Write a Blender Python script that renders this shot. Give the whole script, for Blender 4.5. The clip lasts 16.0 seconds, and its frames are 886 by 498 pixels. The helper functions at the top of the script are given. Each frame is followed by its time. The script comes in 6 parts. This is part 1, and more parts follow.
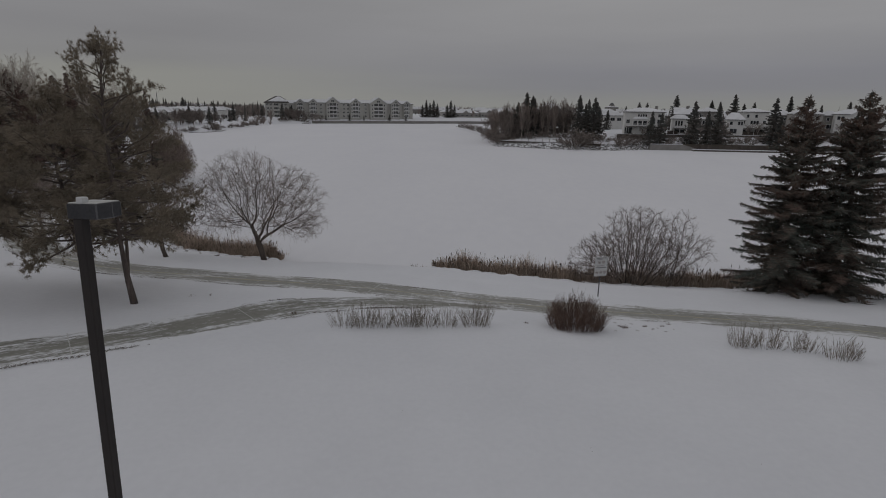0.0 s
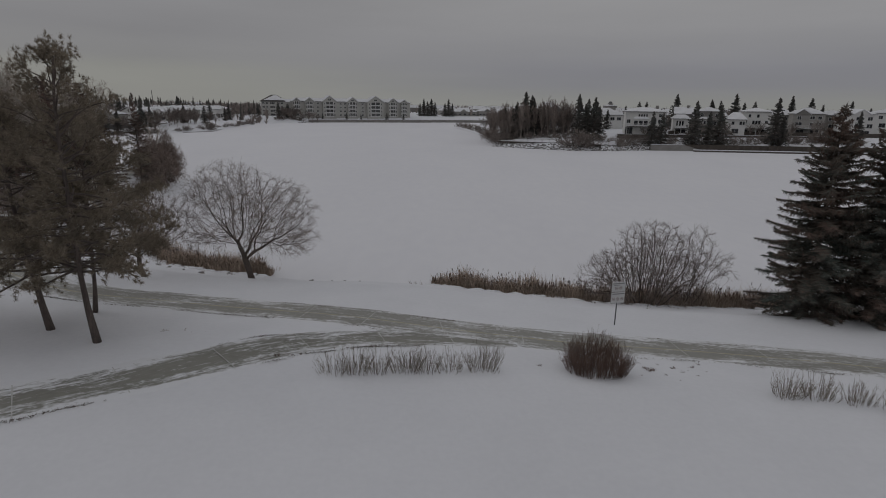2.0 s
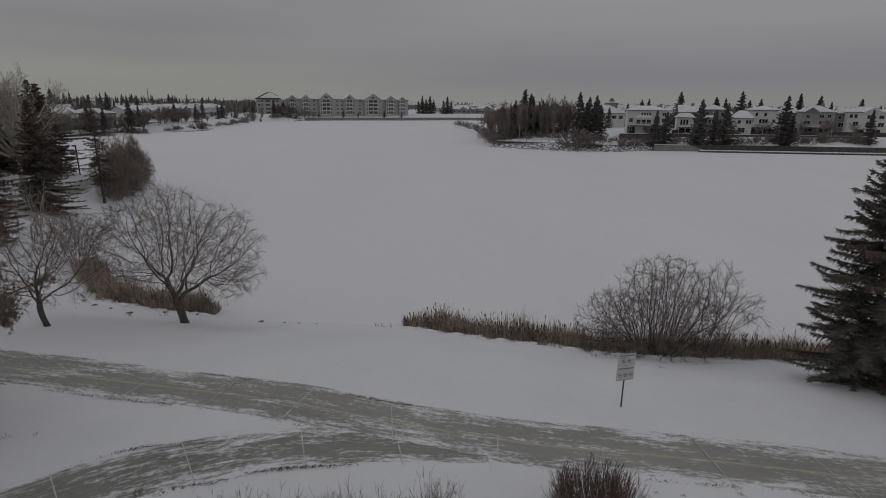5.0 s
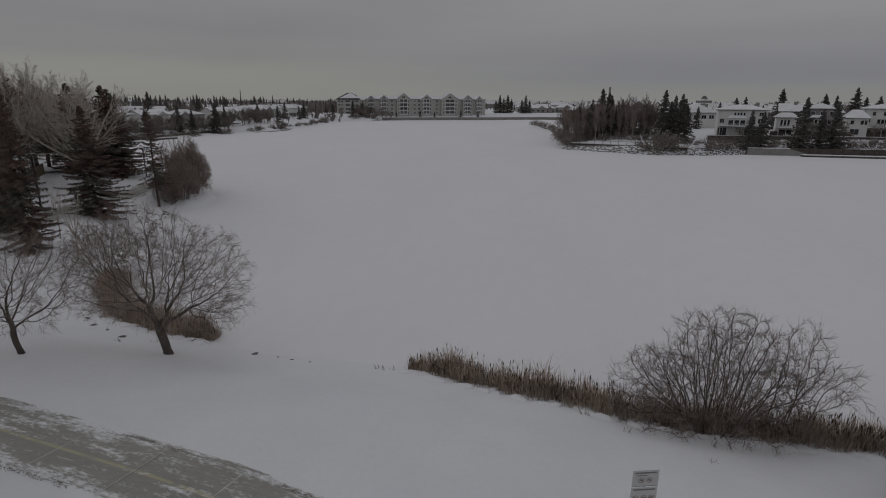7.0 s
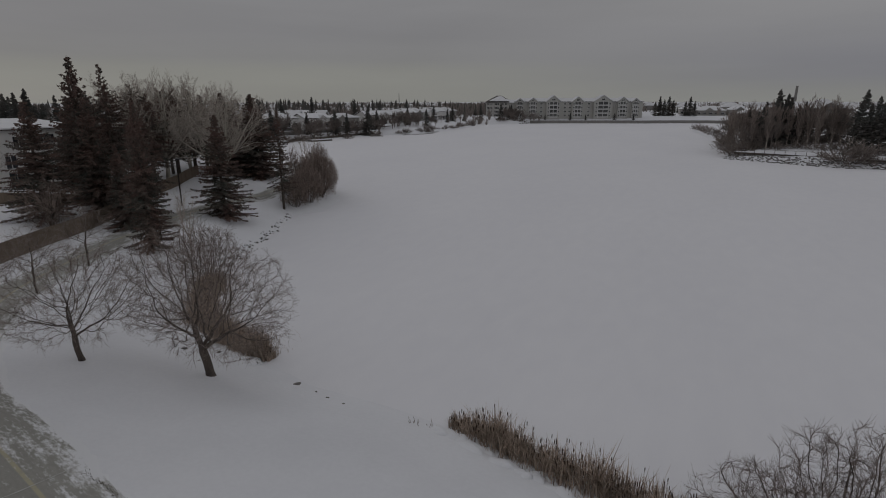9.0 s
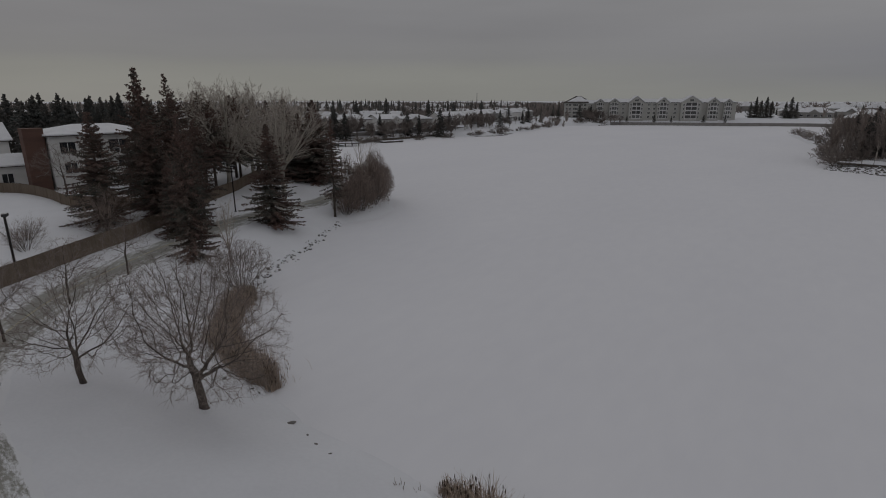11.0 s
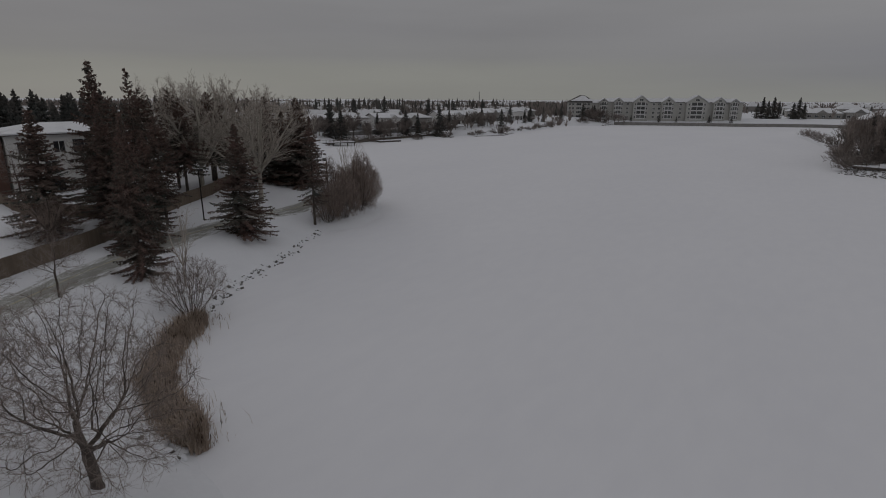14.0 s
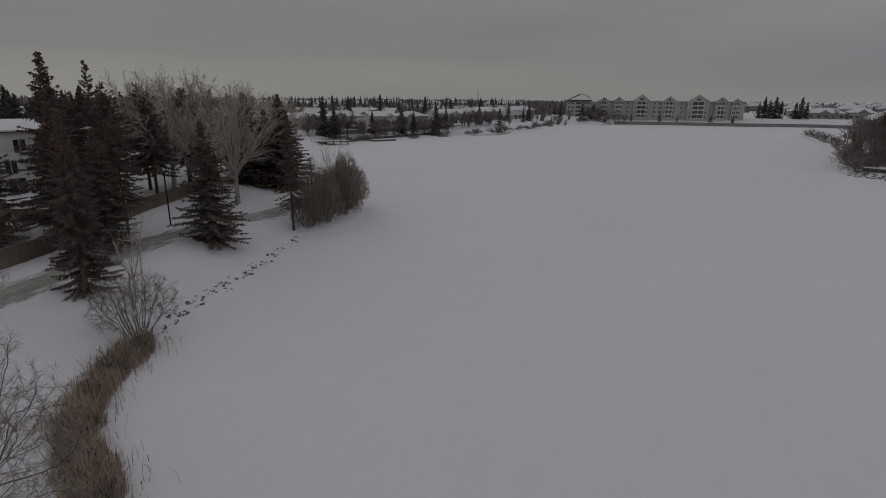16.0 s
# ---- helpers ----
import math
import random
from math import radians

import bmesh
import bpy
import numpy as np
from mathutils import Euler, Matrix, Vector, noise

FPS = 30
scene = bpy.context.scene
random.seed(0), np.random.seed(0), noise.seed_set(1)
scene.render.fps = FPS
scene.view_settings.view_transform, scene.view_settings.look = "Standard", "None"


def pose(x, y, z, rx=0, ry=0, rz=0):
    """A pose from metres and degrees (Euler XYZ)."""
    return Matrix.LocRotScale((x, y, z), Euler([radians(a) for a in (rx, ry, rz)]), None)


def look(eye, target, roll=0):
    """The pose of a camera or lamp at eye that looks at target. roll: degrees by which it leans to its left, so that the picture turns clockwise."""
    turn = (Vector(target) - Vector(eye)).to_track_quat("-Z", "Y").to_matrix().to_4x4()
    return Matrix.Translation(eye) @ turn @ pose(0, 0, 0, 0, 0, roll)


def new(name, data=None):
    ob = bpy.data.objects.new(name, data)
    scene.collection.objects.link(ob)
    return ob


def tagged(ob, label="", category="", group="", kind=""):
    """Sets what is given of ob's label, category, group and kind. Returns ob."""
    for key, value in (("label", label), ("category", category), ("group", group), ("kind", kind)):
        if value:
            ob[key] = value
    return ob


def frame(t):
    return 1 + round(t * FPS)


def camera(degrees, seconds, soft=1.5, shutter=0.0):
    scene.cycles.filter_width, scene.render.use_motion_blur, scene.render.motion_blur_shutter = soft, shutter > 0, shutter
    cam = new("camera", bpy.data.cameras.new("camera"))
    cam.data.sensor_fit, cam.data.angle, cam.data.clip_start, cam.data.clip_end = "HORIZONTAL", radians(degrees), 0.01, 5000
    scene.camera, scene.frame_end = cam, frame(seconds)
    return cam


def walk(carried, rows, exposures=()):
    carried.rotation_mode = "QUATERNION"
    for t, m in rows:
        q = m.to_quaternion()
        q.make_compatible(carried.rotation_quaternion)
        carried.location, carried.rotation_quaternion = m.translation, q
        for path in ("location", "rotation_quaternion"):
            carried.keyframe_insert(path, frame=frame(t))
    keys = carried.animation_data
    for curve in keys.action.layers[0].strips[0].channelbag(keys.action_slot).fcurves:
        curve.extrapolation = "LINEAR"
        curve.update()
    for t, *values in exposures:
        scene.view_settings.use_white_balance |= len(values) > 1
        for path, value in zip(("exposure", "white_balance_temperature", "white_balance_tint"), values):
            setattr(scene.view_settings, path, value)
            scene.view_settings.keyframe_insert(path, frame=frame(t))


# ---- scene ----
cam = camera(79.4, 16.0, soft=1.0)
PATH = [
    (0, (-6.893, 1.452, 12.135), (-6.91, 3.385, 11.622), 0.8),
    (0.5, (-6.969, 2.081, 12.274), (-6.984, 4.014, 11.76), 0.8),
    (1, (-7.022, 2.736, 12.418), (-7.036, 4.668, 11.903), 0.8),
    (1.5, (-7.105, 3.475, 12.569), (-7.115, 5.406, 12.051), 0.8),
    (2, (-7.12, 4.268, 12.707), (-7.128, 6.2, 12.187), 0.8),
    (2.5, (-7.085, 5.175, 12.843), (-7.09, 7.106, 12.321), 0.8),
    (3, (-6.967, 6.09, 13.002), (-6.97, 8.02, 12.477), 0.8),
    (3.5, (-6.734, 7.124, 13.166), (-6.735, 9.053, 12.638), 0.7),
    (4, (-6.41, 8.24, 13.287), (-6.411, 10.169, 12.757), 0.7),
    (6.5, (-3.19, 14.558, 13.832), (-3.361, 16.476, 13.294), 0.5),
    (7, (-2.243, 15.894, 14.003), (-2.542, 17.797, 13.464), 0.3),
    (7.5, (-1.397, 17.414, 14.081), (-1.849, 19.287, 13.544), -0.0),
    (8, (-0.573, 18.876, 14.225), (-1.156, 20.713, 13.69), -0.1),
    (8.5, (0.167, 20.214, 14.403), (-0.53, 22.01, 13.868), -0.1),
    (9, (0.882, 21.421, 14.659), (0.066, 23.167, 14.125), -0.1),
    (9.5, (1.446, 22.585, 14.918), (0.521, 24.277, 14.383), -0.1),
    (12, (2.44, 27.503, 16.073), (1.371, 29.105, 15.533), -0.0),
    (12.5, (2.217, 28.342, 16.048), (1.148, 29.943, 15.507), 0.0),
    (13, (1.848, 29.291, 16.031), (0.78, 30.893, 15.49), 0.2),
    (13.5, (1.272, 30.374, 15.909), (0.204, 31.976, 15.367), 0.3),
    (14, (0.568, 31.508, 15.805), (-0.499, 33.11, 15.262), 0.3),
    (14.5, (-0.004, 32.725, 15.755), (-1.07, 34.328, 15.212), 0.4),
    (15, (-0.563, 34.069, 15.683), (-1.628, 35.673, 15.139), 0.4),
    (15.5, (-0.809, 35.218, 15.663), (-1.874, 36.821, 15.119), 0.4),
    (16, (-1.038, 36.155, 15.551), (-2.102, 37.758, 15.004), 0.5),
]
walk(cam, [(t, look(eye, target, roll)) for t, eye, target, roll in PATH], [(0.0, -1.24), (4.0, -1.25), (8.0, -1.36), (12.0, -1.42), (16.0, -1.42)])

# ---- sky and light: an even winter overcast ----
SUN_ELEVATION, SUN_TURN = 24.0, 70.0
world = bpy.data.worlds.new("overcast_sky")
scene.world = world
world.use_nodes = True
wn, wl = world.node_tree.nodes, world.node_tree.links
wn.clear()
w_out = wn.new("ShaderNodeOutputWorld")
w_back = wn.new("ShaderNodeBackground")
w_sky = wn.new("ShaderNodeTexSky")
w_sky.sky_type = "NISHITA"
w_sky.sun_disc = False
w_sky.sun_elevation = radians(SUN_ELEVATION)
w_sky.sun_rotation = radians(-SUN_TURN)
w_coord = wn.new("ShaderNodeTexCoord")
w_split = wn.new("ShaderNodeSeparateXYZ")
w_ramp = wn.new("ShaderNodeValToRGB")
w_map = wn.new("ShaderNodeMapping")
w_map.inputs["Scale"].default_value = (1.0, 1.0, 7.5)
w_noise = wn.new("ShaderNodeTexNoise")
w_noise.inputs["Scale"].default_value = 1.7
w_noise.inputs["Detail"].default_value = 5.0
w_noise.inputs["Roughness"].default_value = 0.5
w_fold = wn.new("ShaderNodeMapRange")
w_fold.inputs["From Min"].default_value = 0.3
w_fold.inputs["From Max"].default_value = 0.7
w_fold.inputs["To Min"].default_value = 0.94
w_fold.inputs["To Max"].default_value = 1.07
w_mul = wn.new("ShaderNodeVectorMath")
w_mul.operation = "SCALE"
w_thin = wn.new("ShaderNodeVectorMath")
w_thin.operation = "SCALE"
w_thin.inputs["Scale"].default_value = 0.0015
w_add = wn.new("ShaderNodeVectorMath")
w_add.operation = "ADD"
w_east = wn.new("ShaderNodeValToRGB")


def sky_tones(node, stops):
    """Sky tones by the sine of the height above the horizon."""
    band = node.color_ramp
    band.elements[0].position, band.elements[0].color = stops[0][0], (*stops[0][1], 1)
    band.elements[1].position, band.elements[1].color = stops[-1][0], (*stops[-1][1], 1)
    for at, tone in stops[1:-1]:
        band.elements.new(at).color = (*tone, 1)


# a warm pale strip under a cloud edge to the west, a low blue-grey bank to the east
sky_tones(w_ramp, ((0.0, (0.565, 0.565, 0.535)), (0.030, (0.565, 0.567, 0.532)), (0.052, (0.548, 0.549, 0.520)), (0.070, (0.500, 0.498, 0.502)), (0.11, (0.492, 0.488, 0.506)), (0.18, (0.545, 0.542, 0.560)), (0.32, (0.62, 0.615, 0.64)), (1.0, (1.00, 1.005, 1.04))))
sky_tones(w_east, ((0.0, (0.530, 0.535, 0.515)), (0.016, (0.510, 0.513, 0.508)), (0.036, (0.462, 0.464, 0.500)), (0.060, (0.460, 0.461, 0.502)), (0.085, (0.515, 0.514, 0.545)), (0.125, (0.590, 0.586, 0.606)), (0.19, (0.650, 0.646, 0.660)), (0.34, (0.65, 0.647, 0.660)), (1.0, (1.00, 1.005, 1.04))))
w_turn = wn.new("ShaderNodeMapRange")
w_turn.interpolation_type = "SMOOTHSTEP"
w_turn.inputs["From Min"].default_value = -0.55
w_turn.inputs["From Max"].default_value = 0.30
w_blend = wn.new("ShaderNodeMix")
w_blend.data_type = "RGBA"
wl.new(w_split.outputs["X"], w_turn.inputs["Value"])
wl.new(w_turn.outputs[0], w_blend.inputs["Factor"])
wl.new(w_split.outputs["Z"], w_east.inputs[0])
wl.new(w_ramp.outputs["Color"], w_blend.inputs["A"])
wl.new(w_east.outputs["Color"], w_blend.inputs["B"])
wl.new(w_coord.outputs["Generated"], w_split.inputs[0])
wl.new(w_split.outputs["Z"], w_ramp.inputs[0])
wl.new(w_coord.outputs["Generated"], w_map.inputs["Vector"])
wl.new(w_map.outputs[0], w_noise.inputs["Vector"])
wl.new(w_noise.outputs["Fac"], w_fold.inputs["Value"])
wl.new(w_blend.outputs["Result"], w_mul.inputs[0])
wl.new(w_fold.outputs[0], w_mul.inputs["Scale"])
wl.new(w_sky.outputs[0], w_thin.inputs[0])
wl.new(w_mul.outputs[0], w_add.inputs[0])
wl.new(w_thin.outputs[0], w_add.inputs[1])
wl.new(w_add.outputs[0], w_back.inputs["Color"])
wl.new(w_back.outputs[0], w_out.inputs["Surface"])
w_back.inputs["Strength"].default_value = 1.0

sun_data = bpy.data.lights.new("sun", "SUN")
sun_data.energy = 0.4
sun_data.angle = radians(25)
sun_data.color = (1.0, 0.95, 0.88)
sun = new("sun", sun_data)
sun.rotation_euler = Euler((radians(90 - SUN_ELEVATION), 0, radians(SUN_TURN + 180)))

# ---- materials ----
def material(name, base, second=None, rough=0.85, metal=0.0, scale=2.0, fine=30.0, bump=0.15, per_object=0.0, per_island=0.0, stretch=(1, 1, 1), cut=(0.35, 0.65), space="Object"):
    """Two tones mixed by a coarse and a fine noise, with fine relief; a shift of value by object or by island."""
    m = bpy.data.materials.new(name)
    m.use_nodes = True
    n, l = m.node_tree.nodes, m.node_tree.links
    bsdf = n["Principled BSDF"]
    bsdf.inputs["Roughness"].default_value = rough
    bsdf.inputs["Metallic"].default_value = metal
    bsdf.inputs["Specular IOR Level"].default_value = 0.3
    second = second or tuple(0.72 * c for c in base)
    coord = n.new("ShaderNodeTexCoord")
    mapping = n.new("ShaderNodeMapping")
    mapping.inputs["Scale"].default_value = stretch
    l.new(coord.outputs[space], mapping.inputs["Vector"])
    big, small = n.new("ShaderNodeTexNoise"), n.new("ShaderNodeTexNoise")
    big.inputs["Scale"].default_value, big.inputs["Detail"].default_value = scale, 4.0
    small.inputs["Scale"].default_value, small.inputs["Detail"].default_value = fine, 3.0
    for tex in (big, small):
        l.new(mapping.outputs[0], tex.inputs["Vector"])
    blend = n.new("ShaderNodeMath")
    blend.operation = "MULTIPLY_ADD"
    blend.inputs[1].default_value = 0.4
    l.new(small.outputs["Fac"], blend.inputs[0])
    lift = n.new("ShaderNodeMath")
    lift.operation = "MULTIPLY"
    lift.inputs[1].default_value = 0.6
    l.new(big.outputs["Fac"], lift.inputs[0])
    l.new(lift.outputs[0], blend.inputs[2])
    span = n.new("ShaderNodeMapRange")
    span.inputs["From Min"].default_value, span.inputs["From Max"].default_value = cut
    l.new(blend.outputs[0], span.inputs["Value"])
    mix = n.new("ShaderNodeMix")
    mix.data_type = "RGBA"
    mix.inputs["A"].default_value, mix.inputs["B"].default_value = (*base, 1), (*second, 1)
    l.new(span.outputs[0], mix.inputs["Factor"])
    colour = mix.outputs["Result"]
    for amount, node, socket in ((per_object, "ShaderNodeObjectInfo", "Random"), (per_island, "ShaderNodeNewGeometry", "Random Per Island")):
        if amount:
            info = n.new(node)
            vary = n.new("ShaderNodeMapRange")
            vary.inputs["To Min"].default_value, vary.inputs["To Max"].default_value = 1 - amount, 1 + amount
            l.new(info.outputs[socket], vary.inputs["Value"])
            hsv = n.new("ShaderNodeHueSaturation")
            l.new(vary.outputs[0], hsv.inputs["Value"])
            l.new(colour, hsv.inputs["Color"])
            colour = hsv.outputs["Color"]
    l.new(colour, bsdf.inputs["Base Color"])
    if bump:
        relief = n.new("ShaderNodeBump")
        relief.inputs["Strength"].default_value = bump
        relief.inputs["Distance"].default_value = 0.04
        l.new(blend.outputs[0], relief.inputs["Height"])
        l.new(relief.outputs[0], bsdf.inputs["Normal"])
    return m


def path_material(name, half, tone, dark, line, drifted):
    """Frosted paving: snow wisps along it, snow creeping in from both verges, a worn yellow line. u runs along it and v across, in metres; on the drifted side the snow reaches over more gently."""
    m = material(name, tone, dark, rough=0.7, scale=0.5, fine=9.0, bump=0.1, stretch=(0.35, 1.0, 1.0), space="UV")
    n, l = m.node_tree.nodes, m.node_tree.links
    bsdf = n["Principled BSDF"]
    under = bsdf.inputs["Base Color"].links[0].from_socket
    coord = n.new("ShaderNodeTexCoord")
    split = n.new("ShaderNodeSeparateXYZ")
    l.new(coord.outputs["UV"], split.inputs[0])
    middle = n.new("ShaderNodeMath")
    middle.operation = "ABSOLUTE"
    l.new(split.outputs["Y"], middle.inputs[0])
    lee = n.new("ShaderNodeMath")
    lee.operation = "MULTIPLY"
    lee.inputs[1].default_value = -drifted
    l.new(split.outputs["Y"], lee.inputs[0])
    across = n.new("ShaderNodeMath")
    across.operation = "MAXIMUM"
    l.new(split.outputs["Y"], across.inputs[0])
    l.new(lee.outputs[0], across.inputs[1])
    def noise_of(scale, stretch, detail):
        mp, tx = n.new("ShaderNodeMapping"), n.new("ShaderNodeTexNoise")
        mp.inputs["Scale"].default_value = stretch
        tx.inputs["Scale"].default_value, tx.inputs["Detail"].default_value = scale, detail
        tx.inputs["Roughness"].default_value = 0.65
        l.new(coord.outputs["UV"], mp.inputs["Vector"])
        l.new(mp.outputs[0], tx.inputs["Vector"])
        return tx.outputs["Fac"]
    def ranged(value, low, high, a=0.0, b=1.0):
        r = n.new("ShaderNodeMapRange")
        for key, v in (("From Min", low), ("From Max", high), ("To Min", a), ("To Max", b)):
            r.inputs[key].default_value = v
        l.new(value, r.inputs["Value"])
        return r.outputs[0]
    def joined(op, a, b):
        x = n.new("ShaderNodeMath")
        x.operation = op
        for i, s in enumerate((a, b)):
            if isinstance(s, float):
                x.inputs[i].default_value = s
            else:
                l.new(s, x.inputs[i])
        return x.outputs[0]
    def over(below, colour, factor):
        x = n.new("ShaderNodeMix")
        x.data_type = "RGBA"
        l.new(factor, x.inputs["Factor"])
        l.new(below, x.inputs["A"])
        x.inputs["B"].default_value = colour
        return x.outputs["Result"]
    streaks = noise_of(3.2, (0.17, 1.0, 1.0), 10.0)
    flecks = noise_of(9.0, (0.45, 1.0, 1.0), 8.0)
    patches = noise_of(0.55, (0.35, 1.0, 1.0), 4.0)
    wisps = joined("ADD", joined("MULTIPLY", streaks, 0.40), joined("ADD", joined("MULTIPLY", flecks, 0.32), joined("MULTIPLY", patches, 0.28)))
    verge = joined("ADD", ranged(across.outputs[0], half - 0.95, half - 0.1, 0.0, 0.085), ranged(across.outputs[0], half - 0.24, half + 0.10, 0.0, 0.30))
    cover = ranged(joined("ADD", wisps, verge), 0.515, 0.600)
    colour = under
    if line:
        stripe = ranged(middle.outputs[0], 0.045, 0.08, 1.0, 0.0)
        worn = ranged(noise_of(1.1, (1.0, 0.2, 1.0), 4.0), 0.33, 0.50)
        colour = over(colour, (0.44, 0.40, 0.27, 1), joined("MULTIPLY", joined("MULTIPLY", stripe, worn), 0.75))
    colour = over(colour, (0.742, 0.75, 0.78, 1), joined("MULTIPLY", cover, 0.93))
    l.new(colour, bsdf.inputs["Base Color"])
    return m


SNOW = material("snow", (0.730, 0.737, 0.770), (0.684, 0.691, 0.724), rough=0.95, scale=0.35, fine=5.0, bump=0.25)
ICE_SNOW = material("lake_snow", (0.764, 0.764, 0.795), (0.725, 0.726, 0.762), rough=0.95, scale=0.06, fine=0.8, bump=0.12, stretch=(1, 0.4, 1))
ROOF_SNOW = material("roof_snow", (0.702, 0.707, 0.729), (0.594, 0.599, 0.621), rough=0.95, scale=0.5, fine=6.0, per_object=0.08)
BARK = material("bark", (0.130, 0.105, 0.089), (0.061, 0.053, 0.048), scale=3.0, fine=22.0, bump=0.6, stretch=(1, 1, 0.25))
TWIG = material("bare_twigs", (0.301, 0.250, 0.221), (0.187, 0.155, 0.142), scale=4.0, fine=20.0, bump=0.0, per_island=0.25)
PALE_TWIG = material("pale_twigs", (0.496, 0.447, 0.397), (0.330, 0.290, 0.256), scale=2.0, fine=20.0, bump=0.0, per_island=0.25)
POPLAR_BARK = material("poplar_bark", (0.456, 0.423, 0.364), (0.254, 0.229, 0.203), scale=2.0, fine=14.0, bump=0.3, stretch=(1, 1, 0.4))
RED_TWIG = material("russet_twigs", (0.215, 0.145, 0.115), (0.110, 0.080, 0.070), scale=3.0, fine=20.0, bump=0.0, per_island=0.3)
BROWN_TWIG = material("brown_twigs", (0.308, 0.255, 0.224), (0.185, 0.155, 0.146), scale=2.0, fine=20.0, bump=0.0, per_island=0.3)
RUSSET_TWIG = material("russet_shrub_twigs", (0.310, 0.250, 0.216), (0.205, 0.160, 0.142), scale=0.8, fine=12.0, bump=0.0, per_island=0.3)
SHRUB_TWIG = material("willow_shrub_twigs", (0.253, 0.207, 0.185), (0.150, 0.125, 0.114), scale=3.0, fine=18.0, bump=0.0, per_island=0.25)
PINE_BARK = material("pine_bark", (0.147, 0.119, 0.106), (0.071, 0.060, 0.056), scale=2.5, fine=16.0, bump=0.7, stretch=(1, 1, 0.3))
PINE_NEEDLE = material("pine_needles", (0.286, 0.238, 0.180), (0.172, 0.147, 0.117), scale=0.7, fine=8.0, bump=0.0, per_island=0.3)
SPRUCE_NEEDLE = material("spruce_needles", (0.083, 0.098, 0.085), (0.146, 0.095, 0.081), scale=0.35, fine=5.0, bump=0.0, per_island=0.35, cut=(0.36, 0.56))
DARK_NEEDLE = material("dark_spruce_needles", (0.100, 0.117, 0.104), (0.150, 0.104, 0.086), scale=0.35, fine=5.0, bump=0.0, per_island=0.35, cut=(0.38, 0.60))
FAR_NEEDLE = material("far_needles", (0.085, 0.095, 0.090), (0.116, 0.095, 0.085), scale=0.2, fine=3.0, bump=0.0, per_object=0.25, per_island=0.2)
REED = material("dry_reeds", (0.470, 0.377, 0.306), (0.300, 0.240, 0.196), scale=0.8, fine=8.0, bump=0.0, per_island=0.35)
CONE = material("spruce_cones", (0.125, 0.070, 0.048), (0.080, 0.045, 0.032), scale=4.0, fine=30.0, bump=0.2, per_island=0.3)
REED_HEAD = material("seed_heads", (0.085, 0.058, 0.042), scale=3.0, fine=20.0, bump=0.0, per_island=0.2)
STONE = material("shore_stone", (0.20, 0.19, 0.18), (0.11, 0.10, 0.095), scale=3.0, fine=18.0, bump=0.5, per_object=0.25)
SOIL = material("bare_soil", (0.150, 0.122, 0.098), (0.092, 0.074, 0.060), scale=2.0, fine=16.0, bump=0.5, per_island=0.3)
POST = material("painted_post", (0.021, 0.017, 0.017), (0.033, 0.027, 0.025), rough=0.55, scale=2.0, fine=24.0, bump=0.15, stretch=(1, 1, 0.3))
LAMP_METAL = material("lamp_metal", (0.040, 0.040, 0.044), (0.068, 0.068, 0.072), rough=0.45, metal=0.4, scale=3.0, fine=30.0, bump=0.1)
LENS = material("lamp_lens", (0.16, 0.16, 0.18), (0.10, 0.10, 0.12), rough=0.35, scale=2.0, fine=20.0, bump=0.05)
SIGN_WHITE = material("sign_white", (0.62, 0.62, 0.62), (0.52, 0.52, 0.53), rough=0.5, scale=3.0, fine=20.0, bump=0.0)
SIGN_INK = material("sign_ink", (0.24, 0.235, 0.24), rough=0.6, scale=5.0, fine=30.0, bump=0.0)
SIGN_RED = material("sign_red", (0.33, 0.24, 0.23), rough=0.6, scale=5.0, fine=30.0, bump=0.0)
STEEL = material("galvanised_steel", (0.16, 0.16, 0.165), (0.10, 0.10, 0.105), rough=0.5, metal=0.5, scale=4.0, fine=30.0, bump=0.1)
FENCE = material("fence_boards", (0.190, 0.150, 0.115), (0.126, 0.100, 0.077), scale=1.5, fine=14.0, bump=0.3, per_object=0.12, stretch=(1, 1, 0.3))
WHITE_WALL = material("white_stucco", (0.700, 0.695, 0.680), (0.620, 0.614, 0.600), scale=0.5, fine=18.0, bump=0.2)
BEIGE_WALL = material("beige_siding", (0.331, 0.320, 0.299), (0.267, 0.257, 0.247), scale=0.5, fine=10.0, bump=0.15, per_object=0.25, stretch=(0.3, 0.3, 3))
GREY_WALL = material("grey_siding", (0.25, 0.24, 0.23), (0.19, 0.18, 0.172), scale=0.5, fine=10.0, bump=0.15, per_object=0.25, stretch=(0.3, 0.3, 3))
FLAT_WALL = material("apartment_stucco", (0.490, 0.483, 0.456), (0.410, 0.404, 0.384), scale=0.2, fine=6.0, bump=0.1)
BRICK_BROWN = material("brown_cladding", (0.135, 0.077, 0.060), (0.098, 0.058, 0.047), scale=0.8, fine=12.0, bump=0.25, stretch=(0.4, 0.4, 2))
TRIM = material("white_trim", (0.66, 0.66, 0.65), (0.56, 0.56, 0.555), rough=0.6, scale=1.0, fine=14.0, bump=0.05)
DARK_TRIM = material("dark_trim", (0.10, 0.085, 0.075), scale=1.0, fine=14.0, bump=0.1)
SHINGLE = material("roof_shingle", (0.12, 0.11, 0.105), (0.08, 0.073, 0.07), scale=0.8, fine=12.0, bump=0.3)
CONCRETE = material("concrete", (0.30, 0.29, 0.275), (0.22, 0.21, 0.20), scale=0.6, fine=10.0, bump=0.25)
